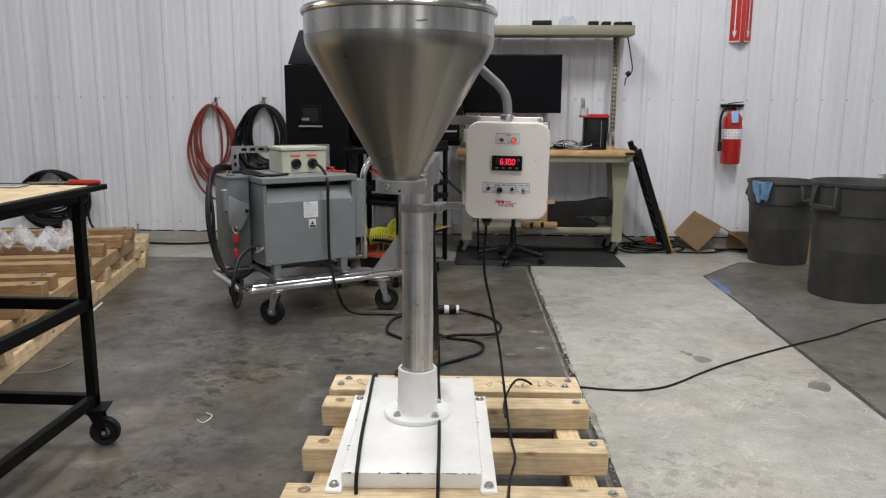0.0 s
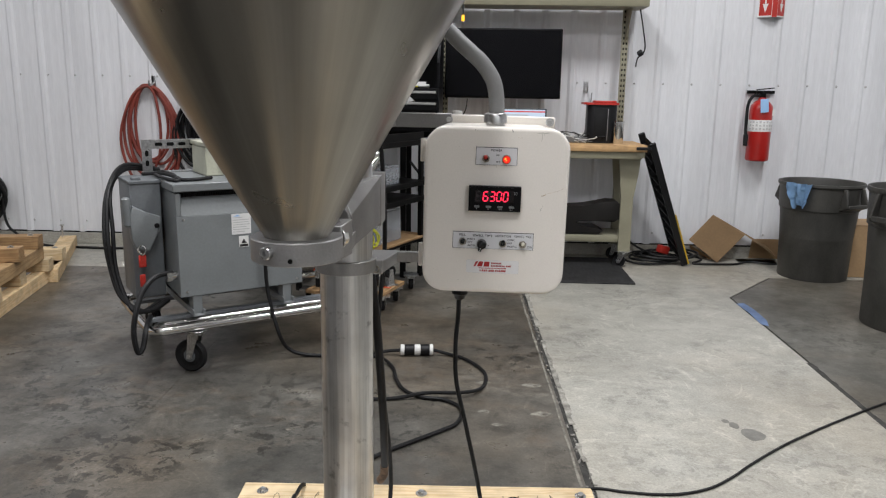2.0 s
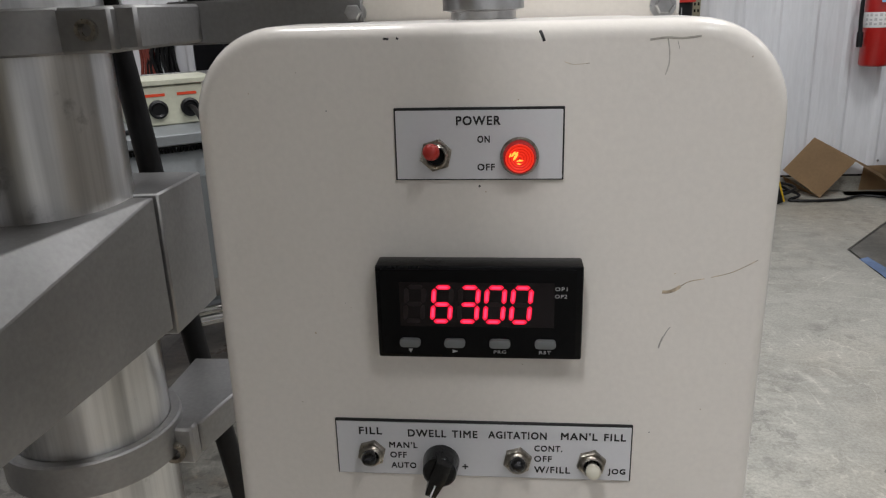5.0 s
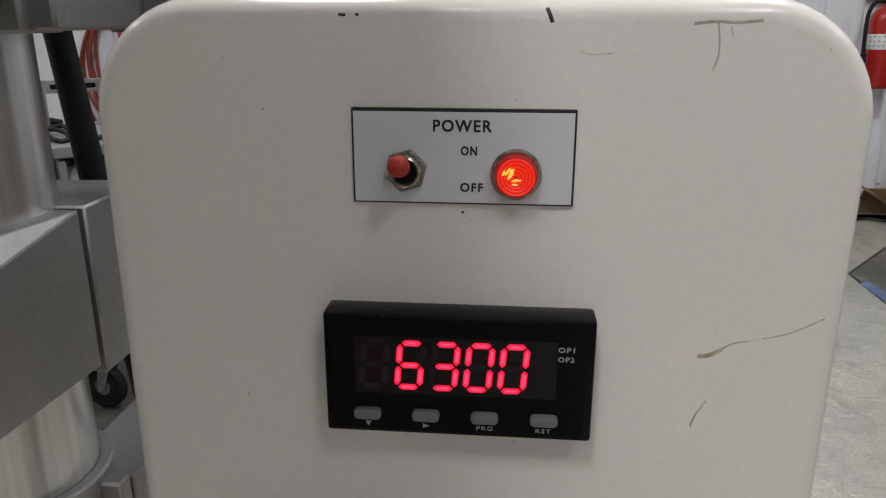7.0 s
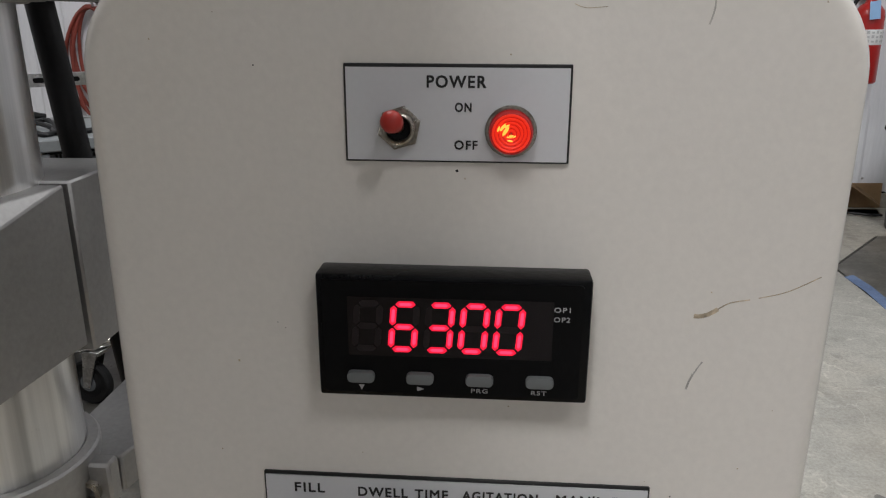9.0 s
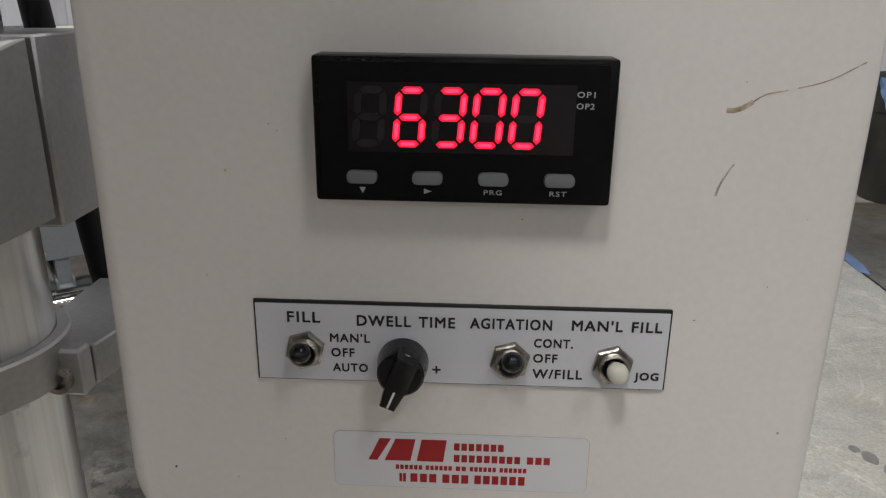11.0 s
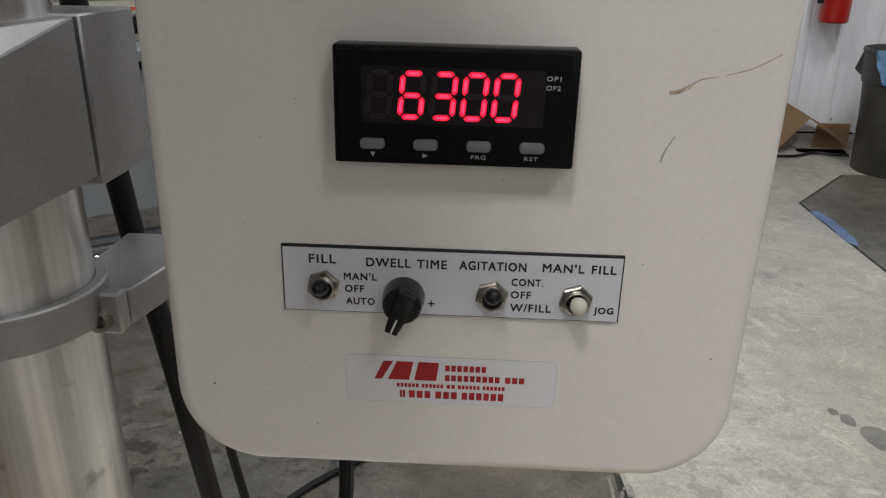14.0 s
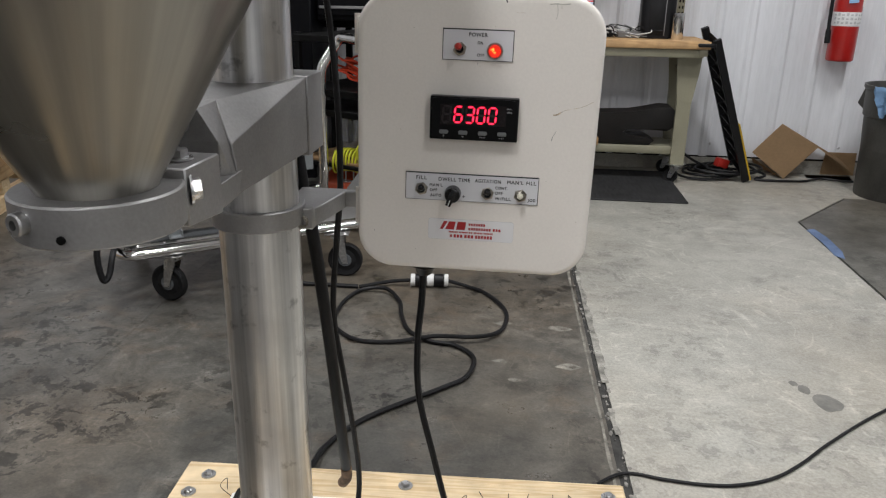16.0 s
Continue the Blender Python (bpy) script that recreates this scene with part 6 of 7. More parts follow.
def waste_bin(name, x_, y_, h, rt, rb, turn, label):
    ob = thing(name, pose(x_, y_, 0, 0, 0, turn), label, "waste bin", group="grey waste bins")
    k = h / 0.7
    b = B()
    lathe(b, [(0, 0.012), (rb - 0.02, 0.012), (rb - 0.015, 0.0), (rb - 0.004, 0.0), (rb, 0.01), (rt - 0.032, h * 0.70), (rt - 0.027, h * 0.715), (rt - 0.012, h * 0.73), (rt - 0.006, h * 0.955), (rt, h * 0.96), (rt + 0.008, h * 0.975), (rt + 0.006, h), (rt - 0.006, h), (rt - 0.012, h * 0.98), (rt - 0.022, h * 0.73), (rb - 0.012, 0.03), (0, 0.03)], 56)
    part("body", b, BIN, ob, world=False)
    for s in (0, 180):
        m = pose(0, 0, 0, 0, 0, s)
        b = B()
        for sy in (-1, 1):
            hull(b, [m @ Vector((px, sy * py, h * pz)) for px, py, pz in ((rt - 0.014, 0.075, 0.965), (rt + 0.012, 0.075, 0.965), (rt + 0.042, 0.09, 0.8), (rt + 0.042, 0.09, 0.775), (rt - 0.02, 0.095, 0.75), (rt - 0.014, 0.092, 0.965), (rt + 0.012, 0.092, 0.965), (rt + 0.042, 0.11, 0.8), (rt - 0.02, 0.115, 0.75))], 0.003)
        hull(b, [m @ Vector((px, sy * 0.088, h * pz)) for sy in (-1, 1) for px, pz in ((rt + 0.02, 0.775), (rt + 0.044, 0.775), (rt + 0.044, 0.812), (rt + 0.026, 0.812))], 0.004)
        hull(b, [m @ Vector((px, sy * 0.09, h * pz)) for sy in (-1, 1) for px, pz in ((rt - 0.02, 0.74), (rt + 0.03, 0.776), (rt + 0.022, 0.79), (rt - 0.02, 0.765))])
        part("handle", b, BIN, ob, world=False)
    return ob


waste_bin("waste_bin", 2.64, 6.835, 0.725, 0.292, 0.245, -66, "grey plastic waste bin with a blue cloth on its rim")
waste_bin("waste_bin", 2.705, 5.56, 0.835, 0.335, 0.295, -156, "larger grey plastic waste bin on the concrete floor")
# paper cloth hung over the rim
b = B()
q = random.Random(2)
grid = []
for i in range(9):
    row = []
    for j in range(11):
        u, v = i / 8 - 0.5, j / 10
        a = radians(-144 + 33 * u * (1.2 - 0.7 * v) + 5 * v)
        r = 0.31 + 0.018 * q.random() + 0.012 * math.sin(13 * u + 3 * v)
        z_ = 0.736 - 0.175 * v * (1 + 0.5 * math.sin(6 * u + 0.4) * u) + 0.012 * q.random()
        if j == 0:
            r, z_ = 0.278, 0.72
        row.append(b.verts.new((2.64 + r * math.cos(a), 6.835 + r * math.sin(a), z_ + 0.004 * q.random())))
    grid.append(row)
for i in range(8):
    for j in range(10):
        b.faces.new((grid[i][j], grid[i + 1][j], grid[i + 1][j + 1], grid[i][j + 1]))
bmesh.ops.solidify(b, geom=b.faces[:], thickness=0.003)
solo("paper_cloth", b, BLUE_CLOTH, "crumpled pale blue paper cloth on the bin rim", "cloth", origin=(2.46, 6.6, 0.66), angle=30)
# cardboard
ob = thing("cardboard_box", pose(2.04, 7.2, 0), "open flattened cardboard box on the floor by the wall", "box")
for name, pts in (("flap", [(-0.205, 0.13, 0.165), (0.0, 0.0, 0.005), (0.24, 0.1, 0.22), (-0.01, 0.17, 0.373)]), ("side", [(0.24, 0.1, 0.22), (-0.01, 0.17, 0.373), (0.44, 0.185, 0.125), (0.51, 0.08, 0.045)]), ("floor_flap", [(0.19, 0.07, 0.006), (0.48, -0.01, 0.006), (0.52, 0.15, 0.006), (0.2, 0.16, 0.006)]), ("side", [(0.32, 0.196, 0.005), (0.56, 0.196, 0.005), (0.56, 0.204, 0.17), (0.34, 0.204, 0.17)]), ("flap", [(-0.2, 0.15, 0.125), (0.0, 0.02, 0.005), (-0.02, 0.1, 0.005), (-0.16, 0.17, 0.06)])):
    b = B()
    f = b.faces.new([b.verts.new(p) for p in pts])
    bmesh.ops.solidify(b, geom=[f], thickness=0.005)
    part(name, b, CARD, ob, world=False)
b = B()
box(b, (2.83, 6.8, 0), (3.22, 7.15, 0.4), 0.004)
box(b, (2.832, 6.798, 0.4), (3.218, 6.96, 0.404))
solo("cardboard_box", b, CARD, "closed brown cardboard box behind the bins", "box", origin=(3.05, 6.6, 0))
b = B()
rod(b, (3.785, WALL_Y, 0.7), (3.785, WALL_Y - 0.07, 0.7), 0.014, 12)
rod(b, (3.785, WALL_Y - 0.06, 0.66), (3.785, WALL_Y - 0.06, 0.73), 0.02, 12, 0.003)
box(b, (3.72, WALL_Y - 0.075, 0.73), (3.80, WALL_Y - 0.06, 0.742), 0.002)
solo("wall_valve", b, ZINC, "zinc ball valve on the wall", "valve", origin=(3.785, WALL_Y, 0.7))

# ---- workbench ----
TOP_FRAME = ((1.092, 0, 0, -0.094), (0, 0.7097, 0, 2.4697), (0, 0, 1.115, -0.08))
SHELF_FRAME = ((1.1, 0, 0, -0.095), (0, 0.7097, 0, 2.4697), (0, 0, 1.1256, -0.093))
FOOT_FRAME = ((1.096, 0, 0, -0.0945), (0, 0.7097, 0, 2.4697), (0, 0, 1.021, 0))
group_frame(TOP_FRAME)
bench = thing("workbench", pose(0.61, 6.5, 0.0717), "beige steel workbench with a maple top on casters", "workbench")
BX0, BX1, BY0, BY1, BZ = -0.147, 1.30, 6.13, 6.85, 0.94
b = B()
box(b, (BX0, BY0, BZ - 0.045), (BX1, BY1, BZ), 0.004)
part("tabletop", b, BUTCHER, bench, "scuffed maple top")
b = B()
for lo, hi in (((BX0 + 0.03, BY0 + 0.03, 0.845), (BX1 - 0.03, BY0 + 0.07, 0.894)), ((BX0 + 0.03, BY1 - 0.07, 0.845), (BX1 - 0.03, BY1 - 0.03, 0.894)), ((BX0 + 0.01, BY0 + 0.02, 0.855), (BX0 + 0.06, BY1 - 0.02, 0.894)), ((BX1 - 0.06, BY0 + 0.02, 0.855), (BX1 - 0.01, BY1 - 0.02, 0.894))):
    box(b, lo, hi, 0.003)
part("apron", b, BEIGE, bench)
for lx in (BX0 + 0.05, BX1 - 0.14):
    for ly in (BY0 + 0.17, BY1 - 0.12):
        group_frame(FOOT_FRAME)
        b = B()
        prism(b, [(0, 0), (0.085, 0), (0.085, 0.02), (0.02, 0.02), (0.02, 0.07), (0, 0.07)], 0.13, 0.855, Matrix.Translation((lx, ly, 0)))
        hull(b, [(lx + dx, ly + dy, z) for dy in (-0.004, 0.004) for dx, z in ((-0.03, 0.853), (0.12, 0.853), (-0.022, 0.74), (0.112, 0.74), (-0.002, 0.55), (0.087, 0.55))])
        part("leg", b, BEIGE, bench)
    group_frame(SHELF_FRAME)
    for z_ in (0.73, 0.43):
        b = B()
        box(b, (lx + 0.02, BY0 + 0.19, z_), (lx + 0.05, BY1 - 0.1, z_ + 0.045), 0.003)
        part("side_rail", b, BEIGE, bench)
b = B()
box(b, (BX0 + 0.05, BY0 + 0.19, 0.262), (BX1 - 0.06, BY1 - 0.06, 0.31), 0.004)
part("lower_shelf", b, BEIGE, bench)
for lx, t in ((BX0 + 0.09, 200), (BX1 - 0.1, 150)):
    for ly in (BY0 + 0.2, BY1 - 0.1):
        foot = bench.matrix_basis.inverted() @ FRAME[0] @ Vector((lx, ly, 0))
        caster(bench, foot.x, foot.y, 0.05, 0.135, t, BLACK_MATT, w=0.03)
group_frame(TOP_FRAME)
# risers and overhead shelf
for ux in (BX0 + 0.02, BX1 - 0.145):
    b = B()
    box(b, (ux, 6.735, BZ), (ux + 0.045, 6.775, 1.86), 0.002)
    riser = part("riser", b, BEIGE, bench, "slotted beige riser")
    # pairs of black pieces colour in the darkness of the riser's slots
    for k in range(24):
        b = B()
        box(b, (ux + 0.008, 6.7342, BZ + 0.06 + k * 0.036), (ux + 0.018, 6.736, BZ + 0.076 + k * 0.036))
        box(b, (ux + 0.028, 6.7342, BZ + 0.06 + k * 0.036), (ux + 0.038, 6.736, BZ + 0.076 + k * 0.036))
        part("slot", b, BLACK_STEEL, riser)
    b = B()
    hull(b, [(ux + 0.02 + d, yy, zz) for d in (0, 0.006) for yy, zz in ((6.73, 1.84), (6.45, 1.84), (6.73, 1.62))])
    part("shelf_bracket", b, BEIGE, bench)
b = B()
box(b, (BX0 - 0.08, 6.42, 1.85), (BX1 - 0.01, 6.86, 1.925), 0.003)
part("overhead_shelf", b, BEIGE, bench, "beige steel overhead shelf")
# things on the shelf
for x0, x1, h, m_, lab_ in ((0.46, 0.62, 0.04, BLACK, "black plastic organiser tray"), (0.92, 1.0, 0.035, BLACK, "small black tool case"), (1.03, 1.1, 0.032, BLACK, "small black tool case"), (1.13, 1.2, 0.03, BLACK, "small black tool case"), (1.205, 1.27, 0.03, BLACK_STEEL, "black tool roll")):
    b = B()
    box(b, (x0, 6.46, 1.925), (x1, 6.6, 1.925 + h), 0.008, 2)
    solo("tool_case", b, m_, lab_ + " on the overhead shelf", "tool case", origin=((x0 + x1) / 2, 6.5, 1.925))
b = B()
box(b, (0.68, 6.47, 1.925), (0.82, 6.6, 1.975), 0.01, 2)
box(b, (0.7, 6.475, 1.977), (0.8, 6.59, 2.0), 0.004)
solo("clear_tub", b, TUB, "clear plastic tub on the overhead shelf", "tub", origin=(0.75, 6.5, 1.925))
# screen
tv = thing("monitor", pose(0.35, 6.62, 1.22), "large black flat screen, switched off", "monitor")
b = B()
box(b, (-0.102, 6.59, 1.232), (0.723, 6.635, 1.706), 0.004)
part("case", b, CHEST, tv)
b = B()
box(b, (-0.092, 6.588, 1.247), (0.713, 6.592, 1.697))
part("screen", b, SCREEN, tv, "dark glossy screen")
b = B()
box(b, (0.2, 6.635, 1.35), (0.5, 6.74, 1.6), 0.004)
part("mount", b, BLACK_STEEL, tv)
cable("power_cable", [(0.06, 6.6, 1.225), (0.05, 6.58, 1.15), (0.0, 6.6, 1.05), (0.03, 6.6, 0.95)], 0.004, CABLE, "thin black cable below the screen")
cable("power_cable", [(1.27, 6.72, 1.85), (1.30, 6.7, 1.7), (1.315, 6.69, 1.58), (1.27, 6.7, 1.52), (1.26, 6.7, 1.46)], 0.005, CABLE, "black cable with a plug hung from the shelf bracket")
b = B()
rod(b, (1.27, 6.7, 1.545), (1.3, 6.69, 1.565), 0.022, 12, 0.004)
solo("plug", b, BLACK, "black plug hung from a cable", "plug", origin=(1.285, 6.69, 1.555))
b = B()
rod(b, (0.02, 6.41, 1.74), (0.02, 6.41, 1.78), 0.011, 12, 0.002)
solo("work_light", b, AMBER, "small lit amber work light below the shelf", "lamp", origin=(0.02, 6.41, 1.74))
b = B()
rod(b, (0.02, 6.415, 1.78), (0.02, 6.425, 1.852), 0.006, 8)
solo("light_hanger", b, BLACK, "black hanger of the amber light", "bracket", origin=(0.02, 6.41, 1.78))
# laptop
lap = thing("laptop", pose(0.45, 6.45, BZ), "open laptop with a lit screen on the bench", "laptop")
b = B()
box(b, (0.27, 6.3, BZ), (0.63, 6.52, BZ + 0.016), 0.003)
part("base", b, BLACK, lap)
LS = Matrix.Translation((0, 6.52, BZ + 0.014)) @ pose(0, 0, 0, -12, 0, 0)
b = B()
box(b, (0.27, 0, 0), (0.63, 0.008, 0.215), 0.003, 1, LS)
scr = part("screen_lid", b, BLACK, lap)
b = B()
box(b, (0.28, -0.001, 0.01), (0.62, 0.001, 0.207), 0, 1, LS)
part("screen", b, LAPTOP_LIT, scr, "lit pale screen")
b = B()
box(b, (0.28, -0.002, 0.188), (0.62, -0.001, 0.197), 0, 1, LS)
part("red_bar", b, LAPTOP_RED, scr)
b = B()
for k in range(6):
    box(b, (0.30 + 0.05 * (k % 2), -0.002, 0.165 - k * 0.022), (0.5 + 0.03 * (k % 3), -0.001, 0.172 - k * 0.022), 0, 1, LS)
part("print_bar", b, INK_GREY, scr)
# loudspeaker with a red folder on it
spk = thing("loudspeaker", pose(1.06, 6.45, BZ), "black cabinet loudspeaker on the bench", "loudspeaker")
b = B()
prism(b, rounded(0.905, 6.35, 1.11, 6.58, 0.055, 6), BZ + 0.004, BZ + 0.26, None, 0.008, 2)
box(b, (0.94, 6.4, BZ), (1.08, 6.55, BZ + 0.005))
part("cabinet", b, BLACK, spk)
b = B()
box(b, (0.95, 6.345, BZ + 0.02), (1.035, 6.351, BZ + 0.24), 0.002)
part("grille", b, BLACK_MATT, spk)
b = B()
box(b, (1.042, 6.3475, BZ + 0.02), (1.047, 6.352, BZ + 0.235), 0.001)
part("trim_line", b, CONDUIT, spk, "pale trim line")
b = B()
prism(b, rounded(0.875, 6.33, 1.12, 6.6, 0.03), BZ + 0.261, BZ + 0.275)
box(b, (0.95, 6.36, BZ + 0.274), (1.1, 6.55, BZ + 0.288), 0.004)
solo("red_tray", b, RED_PLASTIC, "red plastic tray on the loudspeaker", "tray", origin=(1.04, 6.45, BZ + 0.266))
b = B()
lathe(b, [(0, 0), (0.034, 0), (0.036, 0.004), (0.036, 0.15), (0.032, 0.15), (0.032, 0.01), (0, 0.01)], 28, Matrix.Translation((1.12, 6.33, BZ)))
solo("steel_cup", b, CHROME, "brushed steel cup on the bench", "cup", origin=(1.12, 6.33, BZ))
q = random.Random(21)
for k in range(11):
    x0, y0 = 0.6 + 0.032 * k, 6.35 + 0.1 * q.random()
    pts = [(x0 + q.uniform(-0.1, 0.12), y0 + q.uniform(-0.08, 0.12), BZ + 0.006 + (0.0 if i in (0, 5) else q.uniform(0, 0.07))) for i in range(6)]
    cable("thin_cable", pts, 0.0035, (WHITE_PLASTIC if k % 3 == 0 else CABLE if k % 3 == 1 else CONDUIT), ("white" if k % 3 == 0 else "black" if k % 3 == 1 else "grey") + " thin cable tangled on the bench", steps=6, n=6)
for lo, hi, m_, lab_, cat in (((0.66, 6.42, BZ), (0.74, 6.5, BZ + 0.05), BLACK, "black power adapter on the bench", "adapter"), ((0.77, 6.4, BZ), (0.92, 6.46, BZ + 0.04), CONDUIT, "grey power strip on the bench", "power strip"), ((0.84, 6.48, BZ), (0.9, 6.53, BZ + 0.06), WHITE_PLASTIC, "white plug adapter on the bench", "adapter"),
                              ((-0.02, 6.38, BZ), (0.08, 6.46, BZ + 0.05), BLACK, "black adapter on the bench", "adapter"), ((0.14, 6.35, BZ), (0.2, 6.42, BZ + 0.035), BLACK, "black mouse on the bench", "mouse")):
    b = B()
    box(b, lo, hi, 0.008, 2)
    solo(cat.replace(" ", "_"), b, m_, lab_, cat, origin=lo)
b = B()
lathe(b, [(0, 0), (0.035, 0), (0.036, 0.13), (0.038, 0.135), (0.038, 0.2), (0.02, 0.205), (0, 0.205)], 24, Matrix.Translation((-0.01, 6.5, BZ)))
solo("white_jar", b, WHITE_PLASTIC, "white plastic jar on the bench", "jar", origin=(-0.01, 6.5, BZ))
cable("cord", [(0.98, 6.905, 1.28), (0.975, 6.9, 1.22), (0.985, 6.9, 1.16), (0.96, 6.9, 1.08), (0.93, 6.85, 0.98), (0.9, 6.7, BZ + 0.006)], 0.004, CONDUIT, "grey cord hung from the wall hook")
b = B()
rod(b, (1.0, 6.885, 1.22), (1.0, 6.885, 1.1), 0.016, 12, 0.003)
solo("blue_handle", b, BLUE_TAG, "blue handled tool hung on the wall hook", "tool", origin=(1.0, 6.885, 1.1))
# under the bench
group_frame(SHELF_FRAME)
b = B()
prism(b, [(0.62, 0.498), (0.76, 0.505), (0.9, 0.512), (1.0, 0.53), (1.08, 0.548), (1.14, 0.544), (1.168, 0.519), (1.176, 0.483), (1.165, 0.425), (1.12, 0.399), (1.0, 0.422), (0.87, 0.418), (0.82, 0.389), (0.86, 0.367), (1.0, 0.364), (1.05, 0.338), (1.02, 0.312), (0.7, 0.312), (0.62, 0.338)][::-1], -0.27, 0.0, front(6.34), 0.015, 2)
solo("rubber_belt", b, BELT, "folded dark brown rubber belt on the lower shelf", "belt", origin=(0.95, 6.5, 0.31))
b = B()
box(b, (0.55, 6.36, 0.31), (0.68, 6.56, 0.53), 0.004)
solo("cardboard_box", b, CARD, "small brown box on the lower shelf", "box", origin=(0.6, 6.4, 0.31))
for k, (x0, w, h) in enumerate(((0.47, 0.12, 0.05), (0.4, 0.1, 0.045), (0.56, 0.14, 0.045))):
    b = B()
    box(b, (x0, 6.28, 0.31), (x0 + w, 6.345, 0.31 + h), 0.003)
    solo("timber_offcut", b, PINE_OLD, "sawn pine offcut on the lower shelf", "offcut", origin=(x0, 6.3, 0.31))
# floor mat
group_frame(((1.03, 0, 0, -0.083), (0, 1.03, 0, 0.106), (0, 0, 1.052, 0)))
floor_mat = thing("floor_mat", pose(0.6, 6.4, 0), "black ribbed rubber mat in front of the bench", "mat")
b = B()
box(b, (-0.165, 6.12, 0.0), (1.26, 6.95, 0.011), 0.004)
part("sheet", b, MAT_RUBBER, floor_mat)
for k in range(44):
    x = -0.14 + k * 0.032
    b = B()
    box(b, (x, 6.14, 0.0105), (x + 0.014, 6.92, 0.0116))
    part("rib", b, MAT_RUBBER, floor_mat)
# office chair: only its foot shows below the control box
chair = thing("office_chair", pose(0.33, 6.3, 0.0125), "black swivel chair with a five-armed foot and gas column", "chair")
for k in range(5):
    a = radians(-105 + 72 * k)
    e = Vector((math.cos(a), math.sin(a), 0))
    s = Vector((-e.y, e.x, 0))
    b = B()
    hull(b, [e * 0.03 + s * 0.03 + Vector((0, 0, 0.135)), e * 0.03 - s * 0.03 + Vector((0, 0, 0.135)), e * 0.03 + s * 0.028 + Vector((0, 0, 0.085)), e * 0.03 - s * 0.028 + Vector((0, 0, 0.085)), e * 0.3 + s * 0.018 + Vector((0, 0, 0.085)), e * 0.3 - s * 0.018 + Vector((0, 0, 0.085)), e * 0.3 + s * 0.015 + Vector((0, 0, 0.06)), e * 0.3 - s * 0.015 + Vector((0, 0, 0.06))], 0.004)
    arm = part("foot_arm", b, BLACK, chair, world=False)
    b = B()
    for d in (-0.014, 0.014):
        c = e * 0.29 + s * d
        rod(b, c - s * 0.009 + Vector((0, 0, 0.028)), c + s * 0.009 + Vector((0, 0, 0.028)), 0.028, 18, 0.003)
    rod(b, e * 0.29 + Vector((0, 0, 0.03)), e * 0.29 + Vector((0, 0, 0.07)), 0.008, 8)
    part("caster", b, BLACK, arm, world=False)
b = B()
lathe(b, [(0, 0.08), (0.045, 0.08), (0.045, 0.14), (0.028, 0.16), (0.028, 0.3), (0.018, 0.3), (0.018, 0.42), (0, 0.42)], 20)
part("gas_column", b, BLACK, chair, world=False)
b = B()
prism(b, rounded(-0.2, -0.19, 0.2, 0.21, 0.06), 0.42, 0.49, None, 0.02, 2)
part("seat", b, BLACK_MATT, chair, world=False)
# loading ramp leaning on the bench end
group_frame()
ramp = thing("folding_ramp", pose(1.7, 7.1, 0), "black plastic ramp with yellow edge leaning on the bench", "ramp")
p0, p1 = Vector((1.745, 7.06, 0.0)), Vector((1.358, 6.815, 0.985))
ez = (p1 - p0).normalized()
ey = Vector((0, 1, 0)) - ez * ez.y
ey.normalize()
ex = ey.cross(ez)
RM = Matrix(((ex.x, ey.x, ez.x, p0.x), (ex.y, ey.y, ez.y, p0.y), (ex.z, ey.z, ez.z, p0.z), (0, 0, 0, 1)))
L = (p1 - p0).length
for y0, y1 in ((-0.012, 0.012), (0.27, 0.3)):
    b = B()
    box(b, (-0.028, y0, 0.012), (0.022, y1, L), 0.004, 1, RM)
    part("side_rail", b, BLACK, ramp)
b = B()
box(b, (0.004, 0.06, 0.014), (0.012, 0.24, L - 0.02), 0.002, 1, RM)
part("web", b, BLACK_STEEL, ramp, "dark ribbed plate")
for k in range(11):
    b = B()
    box(b, (-0.02, 0.012, 0.05 + k * L / 11.5), (0.012, 0.27, 0.062 + k * L / 11.5), 0.002, 1, RM)
    part("rung", b, BLACK, ramp)
b = B()
box(b, (0.0225, -0.008, 0.012), (0.034, 0.02, L * 0.42), 0.001, 1, RM)
part("yellow_edge", b, YELLOW_PAINT, ramp, "worn yellow edge strip")
b = B()
box(b, (1.24, 6.79, 0.935), (1.352, 6.812, 0.957), 0.006, 2)
part("hook", b, BLACK, ramp, "black hook over the bench edge")
q = random.Random(5)
for k in range(5):
    cx, cy = 1.46 + 0.055 * k, 7.17 + 0.025 * (k % 3)
    rx, ry, lift = 0.17 + 0.05 * q.random(), 0.1 + 0.03 * q.random(), 0.05 * q.random()
    b = B()
    sweep(b, [(cx + rx * math.cos(a) * (1 + 0.15 * q.random()), cy + ry * math.sin(a), 0.012 + 0.011 * k + lift * (1 + math.sin(a)) * 0.5 + 0.012 * q.random()) for a in (2 * math.pi * i / 9 for i in range(9))], 0.0095, 8, 5, True)
    solo("power_cable", b, CABLE, "heavy black cable coiled on the floor by the wall", "cable", origin=(cx, cy, 0))
cable("power_cable", [(1.3, 7.36, 0.2), (1.36, 7.3, 0.13), (1.46, 7.24, 0.08), (1.56, 7.1, 0.06), (1.66, 7.08, 0.05)], 0.0095, CABLE, "black cable drooping from the bench to the coil")
